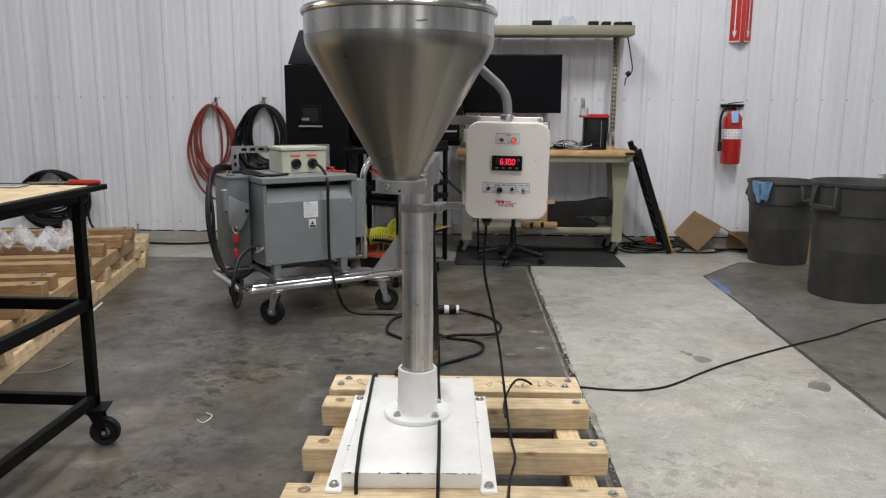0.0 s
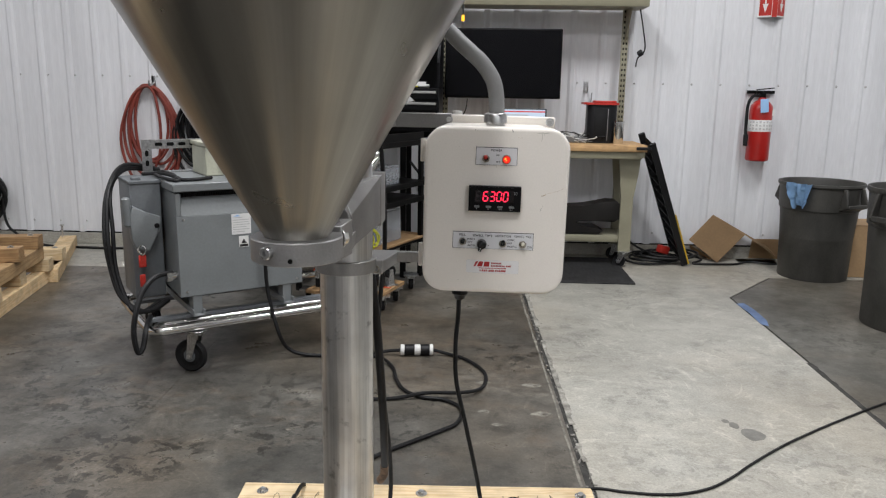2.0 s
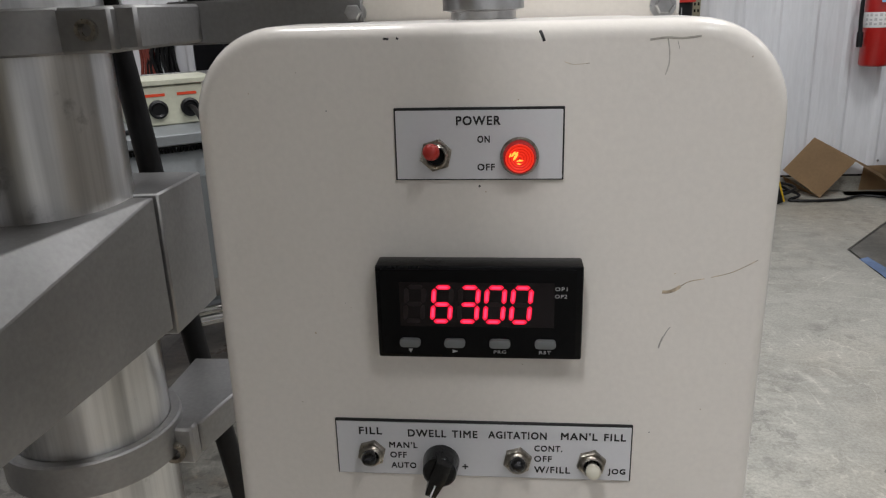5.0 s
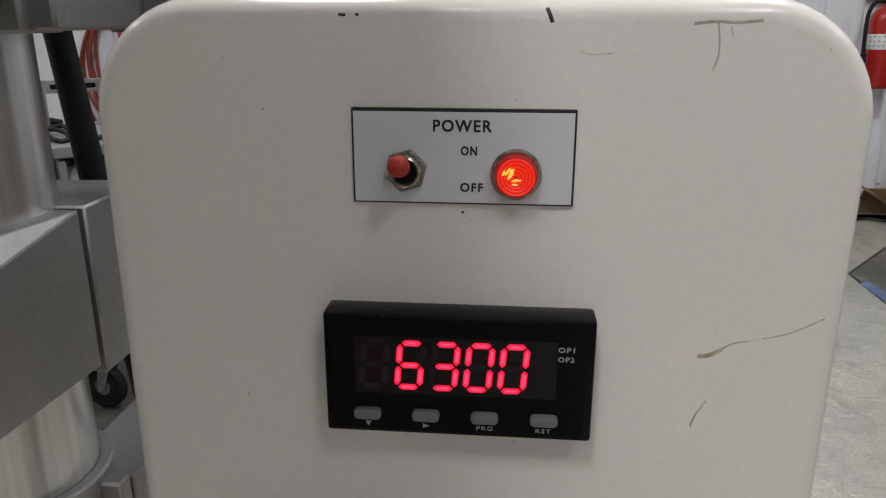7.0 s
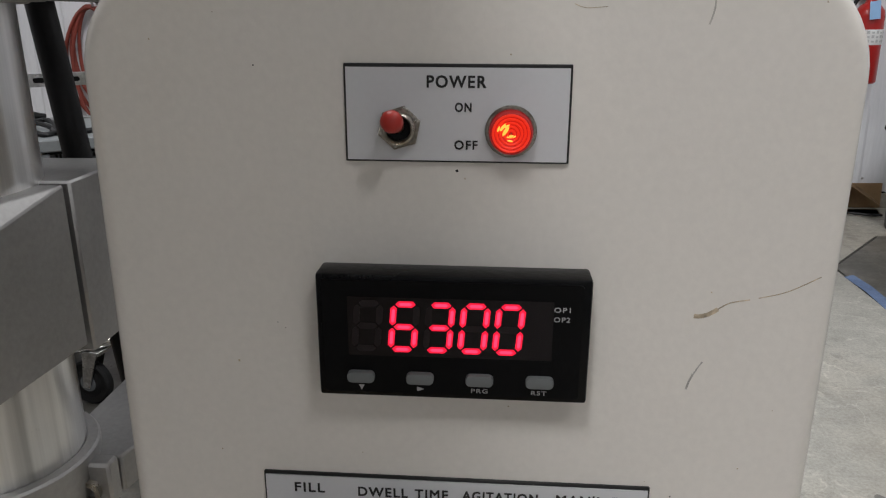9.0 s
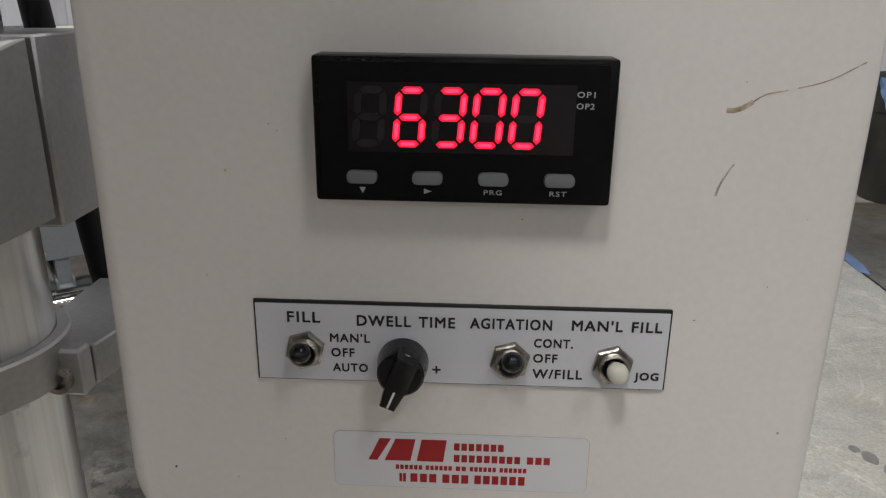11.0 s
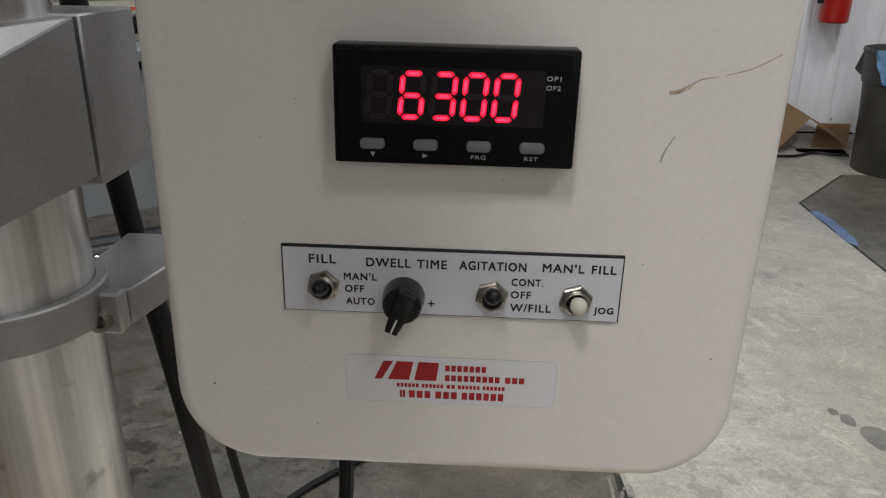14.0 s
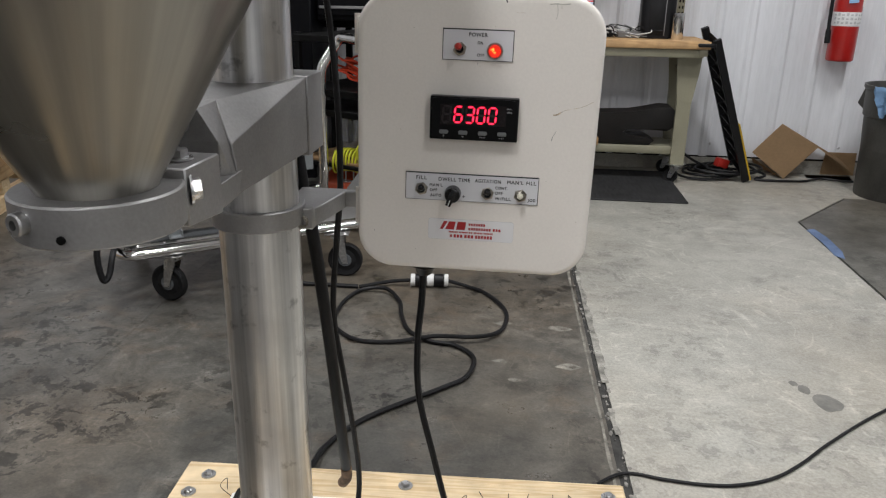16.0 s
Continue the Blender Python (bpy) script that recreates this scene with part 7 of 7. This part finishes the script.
cable("power_cable", [(1.74, 7.25, 0.03), (1.84, 7.22, 0.05), (1.9, 7.17, 0.03), (1.82, 7.12, 0.012), (1.95, 7.1, 0.012), (2.15, 7.12, 0.012), (2.3, 7.2, 0.016), (2.42, 7.15, 0.016), (2.5, 7.14, 0.016)], 0.0085, CABLE, "black cable along the floor by the ramp")
b = B()
box(b, (-0.055, -0.03, -0.03), (0.04, 0.03, 0.035), 0.012, 2, pose(1.6, 7.2, 0.1, 0, 15, 20))
solo("red_plug", b, RED_PLASTIC, "dark red plug lying on the coiled cable", "plug", origin=(1.6, 7.2, 0.08))

# ---- tool chest and black job box ----
group_frame(((1.03, 0, 0, -0.09), (0, 1.03, 0, 0.09), (0, 0, 1.07, 0)))
chest = thing("tool_chest", pose(-0.6, 6.4, 0.95), "black steel tool chest with open hutch and silver drawer trims", "tool chest")
CX0, CX1 = -0.985, -0.12
b = B()
box(b, (CX0, 6.0, 1.0), (CX1, 6.72, 1.275), 0.006)
part("carcass", b, CHEST, chest)
for z_ in (1.205, 1.135, 1.03):
    b = B()
    box(b, (CX0 + 0.015, 5.982, z_), (CX1 - 0.015, 6.004, z_ + (0.055 if z_ > 1.1 else 0.09 if z_ > 1 else 0.11)), 0.003)
    d = part("drawer", b, CHEST, chest)
    b = B()
    box(b, (CX0 + 0.02, 5.972, z_ + 0.034), (CX1 - 0.02, 5.982, z_ + 0.05), 0.003)
    part("drawer_trim", b, ALU, d, "silver drawer trim")
b = B()
for x_ in (CX0, CX1 - 0.018):
    prism(b, [(6.03, 1.275), (6.72, 1.275), (6.72, 1.61), (6.30, 1.61), (6.03, 1.43)], x_, x_ + 0.018, Matrix(((0, 0, 1, 0), (1, 0, 0, 0), (0, 1, 0, 0), (0, 0, 0, 1))))
box(b, (CX0, 6.7, 1.275), (CX1, 6.72, 1.61))
box(b, (CX0, 6.3, 1.6), (CX1, 6.72, 1.615))
part("hutch", b, CHEST, chest)
for x_, w in ((-0.34, 0.03), (-0.3, 0.1)):
    b = B()
    box(b, (x_, 6.023, 1.287), (x_ + w - 0.008, 6.029, 1.312))
    part("emblem", b, PAPER, chest, "white block emblem")
table = thing("steel_table", pose(-0.55, 6.4, 0), "black steel table carrying the tool chest", "table")
b = B()
box(b, (CX0, 6.16, 0.955), (CX1, 6.72, 0.998), 0.004)
part("tabletop", b, BLACK_STEEL, table)
for x_ in (CX0 + 0.02, CX1 - 0.27):
    for y_ in (6.18, 6.65):
        b = B()
        box(b, (x_, y_, 0.0), (x_ + 0.04, y_ + 0.04, 0.955), 0.003)
        part("leg", b, BLACK_STEEL, table)
can = thing("spray_can", pose(-0.42, 6.3, 1.276), "white and blue aerosol can in the hutch", "aerosol can")
b = B()
lathe(b, [(0, 0), (0.032, 0), (0.033, 0.004), (0.033, 0.075), (0, 0.075)], 24)
part("lower_band", b, TAPE_BLUE, can, world=False)
b = B()
lathe(b, [(0, 0.075), (0.033, 0.075), (0.033, 0.185), (0.027, 0.2), (0.015, 0.208), (0, 0.208)], 24)
part("body", b, WHITE_PLASTIC, can, world=False)
b = B()
lathe(b, [(0.0335, 0.13), (0.0337, 0.132), (0.0337, 0.165), (0.0335, 0.167)], 24)
part("label_band", b, TAPE_BLUE, can, world=False)
b = B()
lathe(b, [(0, 0.206), (0.013, 0.206), (0.012, 0.228), (0.008, 0.236), (0, 0.236)], 16)
part("cap", b, WHITE_PLASTIC, can, world=False)
jar = thing("amber_bottle", pose(-0.315, 6.32, 1.276), "amber bottle with a yellow label in the hutch", "bottle")
b = B()
lathe(b, [(0, 0), (0.036, 0), (0.036, 0.13), (0.025, 0.15), (0.025, 0.175), (0, 0.175)], 20)
part("body", b, BROWN_RUST, jar, world=False)
b = B()
box(b, (-0.038, -0.039, 0.005), (0.038, -0.036, 0.12))
part("label", b, YELLOW, jar, "yellow label", world=False)
b = B()
rod(b, (-0.66, 6.3, 1.31), (-0.5, 6.33, 1.31), 0.034, 20, 0.004)
solo("metal_roll", b, CONDUIT, "grey metal roll in the hutch", "roll", origin=(-0.6, 6.3, 1.28))
b = B()
rod(b, (-0.27, 6.26, 1.288), (-0.2, 6.28, 1.288), 0.011, 12, 0.002)
solo("white_tube", b, WHITE_PLASTIC, "small white tube in the hutch", "tube", origin=(-0.24, 6.27, 1.28))
job = thing("job_box", pose(-1.4, 6.2, 0), "tall black job-site box with recessed handles", "storage box")
b = B()
box(b, (-1.492, 5.9, 0.12), (-0.995, 6.55, 1.56), 0.008)
part("body", b, CHEST, job)
b = B()
hull(b, [(x_, y_, z_) for x_ in (-1.485, -0.995) for y_, z_ in ((6.0, 1.57), (6.5, 1.57), (6.5, 1.86), (6.42, 1.86))])
part("raised_lid", b, CHEST, job)
b = B()
box(b, (-1.375, 5.892, 1.112), (-1.205, 5.901, 1.262), 0.004)
h_ = part("handle_recess", b, BLACK_STEEL, job)
b = B()
box(b, (-1.352, 5.8885, 1.135), (-1.228, 5.8925, 1.24), 0.002)
part("recess_well", b, BLACK_MATT, h_)
b = B()
box(b, (-1.385, 5.884, 1.098), (-1.195, 5.894, 1.112), 0.003)
part("handle_lip", b, CONDUIT, h_, "grey handle lip")
b = B()
box(b, (-1.36, 5.882, 1.148), (-1.3, 5.8885, 1.168), 0.003)
part("latch_bar", b, ZINC, h_, "zinc latch bar")

# ---- black utility cart with clutter, turned away from the wall ----
group_frame()
UC = Matrix.Translation((-0.625, 5.46, 0)) @ pose(0, 0, 0, 0, 0, 65)
cart = thing("utility_cart", UC, "black steel utility cart with cluttered shelves", "cart")
UL, UD = 0.76, 0.5
for x_ in (0.0, UL - 0.03):
    for y_ in (0.0, UD - 0.03):
        b = B()
        box(b, (x_, y_, 0.1), (x_ + 0.03, y_ + 0.03, 1.04), 0.002)
        part("post", b, BLACK_STEEL, cart, world=False)
for z_ in (0.37, 0.655, 0.76, 1.03):
    b = B()
    box(b, (-0.01, -0.004, z_ - (0.035 if z_ > 0.4 else 0.02)), (UL + 0.01, UD + 0.004, z_), 0.003)
    if z_ > 0.9:
        box(b, (0, 0, z_), (UL, 0.012, z_ + 0.05), 0.002)
    part("shelf", b, BLACK_STEEL, cart, world=False)
b = B()
box(b, (0.005, -0.01, 0.3705), (UL + 0.05, UD - 0.02, 0.384), 0.002)
part("deck", b, PINE_OLD, cart, "brown plywood deck", world=False)
for x_ in (0.05, UL - 0.06):
    for y_ in (0.06, UD - 0.06):
        caster(cart, x_, y_, 0.045, 0.115, 30, BLACK_MATT, w=0.03)


def tub(x0, y0, x1, y1, z0, h, label):
    """An open clear plastic tub with a rolled rim, on the turned cart."""
    b = B()
    for lo, hi in (((x0, y0, z0), (x1, y1, z0 + 0.004)), ((x0, y0, z0 + 0.004), (x0 + 0.004, y1, z0 + h)), ((x1 - 0.004, y0, z0 + 0.004), (x1, y1, z0 + h)), ((x0 + 0.004, y0, z0 + 0.004), (x1 - 0.004, y0 + 0.004, z0 + h)), ((x0 + 0.004, y1 - 0.004, z0 + 0.004), (x1 - 0.004, y1, z0 + h))):
        box(b, lo, hi)
    sweep(b, bent([(x0, y0, z0 + h), (x1, y0, z0 + h), (x1, y1, z0 + h), (x0, y1, z0 + h), (x0, y0 + 0.001, z0 + h)], 0.02, 3), 0.007, 8, 1)
    b.transform(UC)
    return solo("clear_tub", b, TUB, label, "tub", origin=tuple(UC @ Vector((x0, y0, z0))))


tub(0.2, 0.06, 0.56, 0.36, 0.3845, 0.2, "clear plastic storage tub on the cart")
tub(0.26, 0.04, 0.5, 0.26, 0.7605, 0.11, "clear plastic parts bin on the cart")
for x_, y_, w, h, m_, lab_ in ((0.27, 0.12, 0.09, 0.1, TAPE_BLUE, "blue box in the clear tub"), (0.4, 0.14, 0.06, 0.13, WHITE_PLASTIC, "white bottle in the clear tub")):
    b = B()
    box(b, (x_, y_, 0.389), (x_ + w, y_ + w, 0.389 + h), 0.008, 2, UC)
    solo("small_box", b, m_, lab_, "box", origin=tuple(UC @ Vector((x_, y_, 0.389))))
b = B()
q = random.Random(6)
pts = []
for k in range(150):
    u = k / 149
    a = 2 * math.pi * 13 * u
    c = UC @ Vector((0.03 + 0.15 * u, 0.06 + 0.02 * math.sin(5 * u), 0.446 + 0.022 * math.sin(8 * u)))
    r = 0.05 + 0.01 * math.sin(17 * u) + 0.008 * q.random()
    pts.append(c + Vector((0.8 * r * math.sin(a + 0.8 * math.sin(4 * u)), 0.55 * r * math.sin(a), r * math.cos(a))))
sweep(b, pts, 0.0045, 8, 2)
solo("coiled_hose", b, YELLOW, "bright yellow coiled air hose lying on the cart", "hose", origin=tuple(UC @ Vector((0.1, 0.06, 0.385))))
b = B()
pts = []
for k in range(9):
    r = 0.11 + 0.03 * q.random()
    t = UC @ pose(0.17 + q.uniform(-0.03, 0.03), 0.2 + q.uniform(-0.03, 0.03), 0.76 + 0.05 + 0.009 * k, 22 + q.uniform(-12, 12), q.uniform(-20, 20), q.uniform(0, 40))
    pts += [t @ Vector((r * math.cos(a), 0.75 * r * math.sin(a), q.uniform(-0.012, 0.012))) for a in (2 * math.pi * i / 10 for i in range(10))]
sweep(b, pts, 0.0055, 8, 4)
solo("orange_cable", b, ORANGE, "orange extension cable coiled on the cart shelf", "cable", origin=tuple(UC @ Vector((0.17, 0.2, 0.76))))
cable("power_cable", [(-0.42, 6.42, 0.86), (-0.363, 6.4, 0.79), (-0.28, 6.4, 0.7), (-0.2, 6.4, 0.63), (-0.12, 6.46, 0.57), (-0.06, 6.6, 0.4), (-0.05, 6.7, 0.1), (-0.05, 6.72, 0.006)], 0.009, CABLE, "black cable slanting down behind the utility cart")
DM = Matrix.Translation((-0.51, 5.53, 0)) @ pose(0, 0, 0, 0, 0, 72)
dolly = thing("dolly", DM, "wooden dolly on black casters carrying an orange block", "dolly")
b = B()
box(b, (0.0, 0.0, 0.108), (0.34, 0.2, 0.132), 0.002)
box(b, (-0.1, 0.2005, 0.108), (0.34, 0.48, 0.132), 0.002)
part("deck", b, PINE_OLD, dolly, "worn brown plywood deck", world=False)
b = B()
box(b, (0.13, 0.09, 0.215), (0.28, 0.1995, 0.3), 0.006, 2)
hull(b, [(x_, y_, z_) for y_ in (0.2, 0.46) for x_, z_ in ((-0.04, 0.215), (0.28, 0.215), (0.28, 0.3), (0.1, 0.3), (-0.04, 0.25))], 0.005)
part("block", b, ORANGE_PAINT, dolly, "orange painted wooden block", world=False)
# black box added to fill the space below the orange block
b = B()
box(b, (-0.03, 0.1, 0.1325), (0.27, 0.45, 0.2145), 0.004)
part("riser_block", b, BLACK_MATT, dolly, "added black box filling the space under the orange block", world=False)
b = B()
box(b, (0.12, 0.012, 0.1322), (0.15, 0.08, 0.134))
part("tape", b, ORANGE_PAINT, dolly, "orange tape", world=False)
for x_, y_ in ((0.05, 0.03), (0.28, 0.04), (0.0, 0.42), (0.28, 0.42)):
    caster(dolly, x_, y_, 0.042, 0.108, 20, BLACK_MATT, w=0.03)
for x_, y_, z_, turn in ((0.07, 0.075, 0.1325, 10), (0.2, 0.045, 0.1325, -30), (0.02, 0.3, 0.262, 25)):
    m = pose(x_, y_, z_, 0, 0, turn)
    b = B()
    box(b, (-0.045, -0.035, 0.0), (0.045, 0.035, 0.006), 0.001, 1, m)
    for sy in (-1, 1):
        hull(b, [m @ Vector((px, sy * 0.021 + d, pz)) for d in (-0.002, 0.002) for px, pz in ((-0.024, 0.006), (0.024, 0.006), (0.012, 0.105), (-0.012, 0.105))])
    up = part("spare_caster", b, ZINC, dolly, "upturned zinc caster", world=False)
    b = B()
    mm, l = along(m @ Vector((0, -0.016, 0.09)), m @ Vector((0, 0.016, 0.09)))
    lathe(b, [(0.01, 0), (0.024, 0.002), (0.036, 0.0), (0.042, l * 0.2), (0.042, l * 0.8), (0.036, l), (0.024, l - 0.002), (0.01, l)], 28, mm)
    part("wheel", b, BLACK_MATT, up, world=False)
    b = B()
    mm, l = along(m @ Vector((0, -0.027, 0.09)), m @ Vector((0, 0.027, 0.09)))
    lathe(b, [(0, 0), (0.008, 0), (0.008, l), (0, l)], 6, mm)
    part("axle", b, ZINC, up, world=False)
b = B()
pts = []
for k in range(110):
    u = k / 109
    a = 2 * math.pi * 9 * u
    c = Vector((-0.86 + 0.16 * u, 5.6 - 0.02 * u, 0.362 + 0.03 * math.sin(2.5 * u + 0.3)))
    pts.append(c + Vector((0.012 * math.sin(a), 0.05 * math.sin(a), 0.058 * math.cos(a))))
sweep(b, pts, 0.006, 8, 2)
solo("coiled_hose", b, YELLOW, "yellow springy coiled air hose lying on the orange block", "hose", origin=(-0.8, 5.59, 0.3))

# ---- black work cart in the foreground ----
group_frame()
wc = thing("work_cart", pose(-1.55, 2.73, 0), "black welded steel cart with a plywood top", "cart")
WX0, WX1, WY0, WY1 = -2.7, -1.543, 1.5, 2.775
S = 0.038
for x_ in (WX0, WX1 - S):
    for y_ in (WY0, WY1 - S):
        b = B()
        box(b, (x_, y_, 0.155), (x_ + S, y_ + S, 0.975), 0.003)
        part("leg", b, BLACK_STEEL, wc)
for z_ in (0.165, 0.555, 0.975):
    for lo, hi in (((WX0, WY1 - S + 0.003, z_), (WX1, WY1 - 0.003, z_ + 0.045)), ((WX0, WY0, z_), (WX1, WY0 + S, z_ + 0.045)), ((WX1 - S + 0.003, WY0, z_), (WX1 - 0.003, WY1, z_ + 0.045)), ((WX0 + 0.003, WY0, z_), (WX0 + S - 0.003, WY1, z_ + 0.045))):
        b = B()
        box(b, lo, hi, 0.003)
        part("rail", b, BLACK_STEEL, wc)
for lo, hi in (((WX0, WY1 - 0.01, 1.0205), (WX1 + 0.078, WY1 + 0.03, 1.041)), ((WX0, WY0 - 0.03, 1.0205), (WX1 + 0.078, WY0 + 0.01, 1.041)), ((WX1 + 0.045, WY0 + 0.0105, 1.0205), (WX1 + 0.078, WY1 - 0.0105, 1.041))):
    b = B()
    box(b, lo, hi, 0.002)
    part("top_rail", b, BLACK_STEEL, wc)
b = B()
box(b, (WX0 + S, WY0 + 0.011, 1.0205), (WX1 + 0.044, WY1 - 0.011, 1.038), 0.002)
part("top", b, PINE_X, wc, "plywood top")
for x_ in (WX0 + 0.03, WX1 - 0.01):
    for y_ in (WY0 + 0.04, WY1 - 0.03):
        caster(wc, x_ + 1.55, y_ - 2.73, 0.058, 0.163, 12, BLACK_MATT, fork_mat=BLACK_STEEL, w=0.034)
driver = thing("screwdriver", pose(-1.56, 2.75, 1.0415), "red handled screwdriver on the cart top", "screwdriver")
b = B()
rod(b, (-1.6, 2.772, 1.0502), (-1.475, 2.772, 1.0502), 0.0088, 8, 0.004)
part("handle", b, RED_PLASTIC, driver)
b = B()
rod(b, (-1.76, 2.772, 1.0445), (-1.6, 2.772, 1.0502), 0.003, 8)
part("blade", b, ZINC, driver)
b = B()
box(b, (-2.26, 2.63, 1.0385), (-1.72, 2.72, 1.045), 0.002)
solo("steel_rule", b, ALU, "long steel straight edge on the cart", "rule", origin=(-1.95, 2.7, 1.0385))

# ---- stacked skids by the wall ----
SK = pose(-2.42, 3.468, 0, 0, 0, 11.4)


def skid(z0, y0, y1, x0, x1, ys, label, mx, my, over=0.03):
    ob = thing("pallet", SK @ pose(0, 0, z0), label, "pallet", group="stacked pine skids")
    for x_ in (x0, (x0 + x1) / 2, x1 - 0.09):
        b = B()
        box(b, (x_, y0, 0), (x_ + 0.09, y1, 0.089), 0.003)
        part("runner", b, my, ob, world=False)
    for k, y_ in enumerate(ys):
        b = B()
        e = over - 0.02 * ((k * 7) % 3)
        box(b, (x0 + 0.01, y_, 0.0895), (x1 + e, y_ + 0.1, 0.178), 0.004)
        bm_ = part("beam", b, mx, ob, world=False)
        b = B()
        lathe(b, [(0.02, 0), (0.02, 0.003), (0.011, 0.003), (0.011, 0.01), (0, 0.011)], 12, pose(x1 - 0.06 + e, y_ + 0.045, 0.178))
        part("bolt", b, ZINC, bm_, world=False)
    return ob


skid(0.0, -0.5, 3.0, -1.25, 0.045, [-0.1, 0.35, 0.8, 1.3, 1.75, 2.2, 2.6, 2.95], "pale pine skid on the floor under another", PINE_X, PINE_Y)
skid(0.179, -0.2, 2.62, -1.35, 0.045, [0.1, 0.5, 0.72, 1.1, 1.32, 1.75, 2.1, 2.5], "aged pine skid stacked on another", PINE_OLD, PINE_OLD_Y)
for k, (x0, y0, z0, ln) in enumerate(((-1.5, 1.42, 0.3575, 0.98), (-1.6, 1.95, 0.3575, 1.05))):
    b = B()
    box(b, (x0, y0, z0), (x0 + ln, y0 + 0.092, z0 + 0.09), 0.004, 1, SK)
    solo("timber_beam", b, PINE_OLD, "loose aged pine beam lying on the skids", "beam", origin=tuple(SK @ Vector((x0, y0, z0))))
b = B()
hull(b, [(x, y, z) for z in (0.0, 0.089) for x, y in ((-2.841, 6.101), (-2.965, 6.06), (-3.46, 7.29), (-3.337, 7.324))], 0.003)
solo("timber_beam", b, PINE_Y, "pale pine beam lying on the floor behind the skids", "beam", origin=(-3.1, 6.7, 0))
b = B()
rod(b, (-3.42, 7.25, 0.088), (-3.415, 7.25, 0.19), 0.008, 10)
rod(b, (-3.415, 7.25, 0.186), (-3.415, 7.25, 0.194), 0.018, 12)
solo("long_screw", b, ZINC, "long zinc screw standing out of a pine beam", "screw", origin=(-3.42, 7.25, 0.089))
# crumpled film
b = B()
q = random.Random(13)
g = []
for i in range(27):
    row = []
    for j in range(19):
        u, v = i / 26, j / 18
        row.append(b.verts.new(SK @ Vector((-0.6 + 0.5 * u + q.uniform(-0.018, 0.018), 1.4 + 0.55 * v + q.uniform(-0.018, 0.018), 0.375 + 0.03 * q.random() + 0.1 * abs(math.sin(11 * u + 3 * v) * math.sin(9 * v - 4 * u)) + 0.05 * math.sin(6 * u) * math.sin(5 * v)))))
    g.append(row)
for i in range(26):
    for j in range(18):
        b.faces.new((g[i][j], g[i + 1][j], g[i + 1][j + 1], g[i][j + 1]))
solo("plastic_film", b, FILM, "crumpled clear plastic film on the skids", "film", origin=tuple(SK @ Vector((-0.7, 1.8, 0.3))), angle=10)
# string and wire scraps on the floor
cable("string_scrap", [(-1.25, 3.01, 0.003), (-1.212, 2.975, 0.003), (-1.195, 3.023, 0.003), (-1.203, 3.061, 0.003), (-1.236, 3.083, 0.003)], 0.0022, WHITE_PLASTIC, "scrap of white string on the floor", "string", 6)
cable("string_scrap", [(-0.891, 2.719, 0.003), (-0.86, 2.709, 0.003), (-0.827, 2.715, 0.003)], 0.0012, CONDUIT, "short scrap of grey string on the floor", "string", 6)
b = B()
rod(b, (-2.575, 4.69, 0.008), (-2.615, 4.9, 0.008), 0.008, 8, 0.002)
solo("pen", b, WHITE_PLASTIC, "pale plastic pen lying on the floor", "pen", origin=(-2.61, 4.8, 0))
cable("wire_scrap", [(-2.406, 3.501, 0.004), (-2.32, 3.52, 0.004), (-2.247, 3.545, 0.005), (-2.194, 3.634, 0.004), (-2.182, 3.753, 0.004)], 0.003, CONDUIT, "bent grey wire scrap on the floor", "wire", 6)
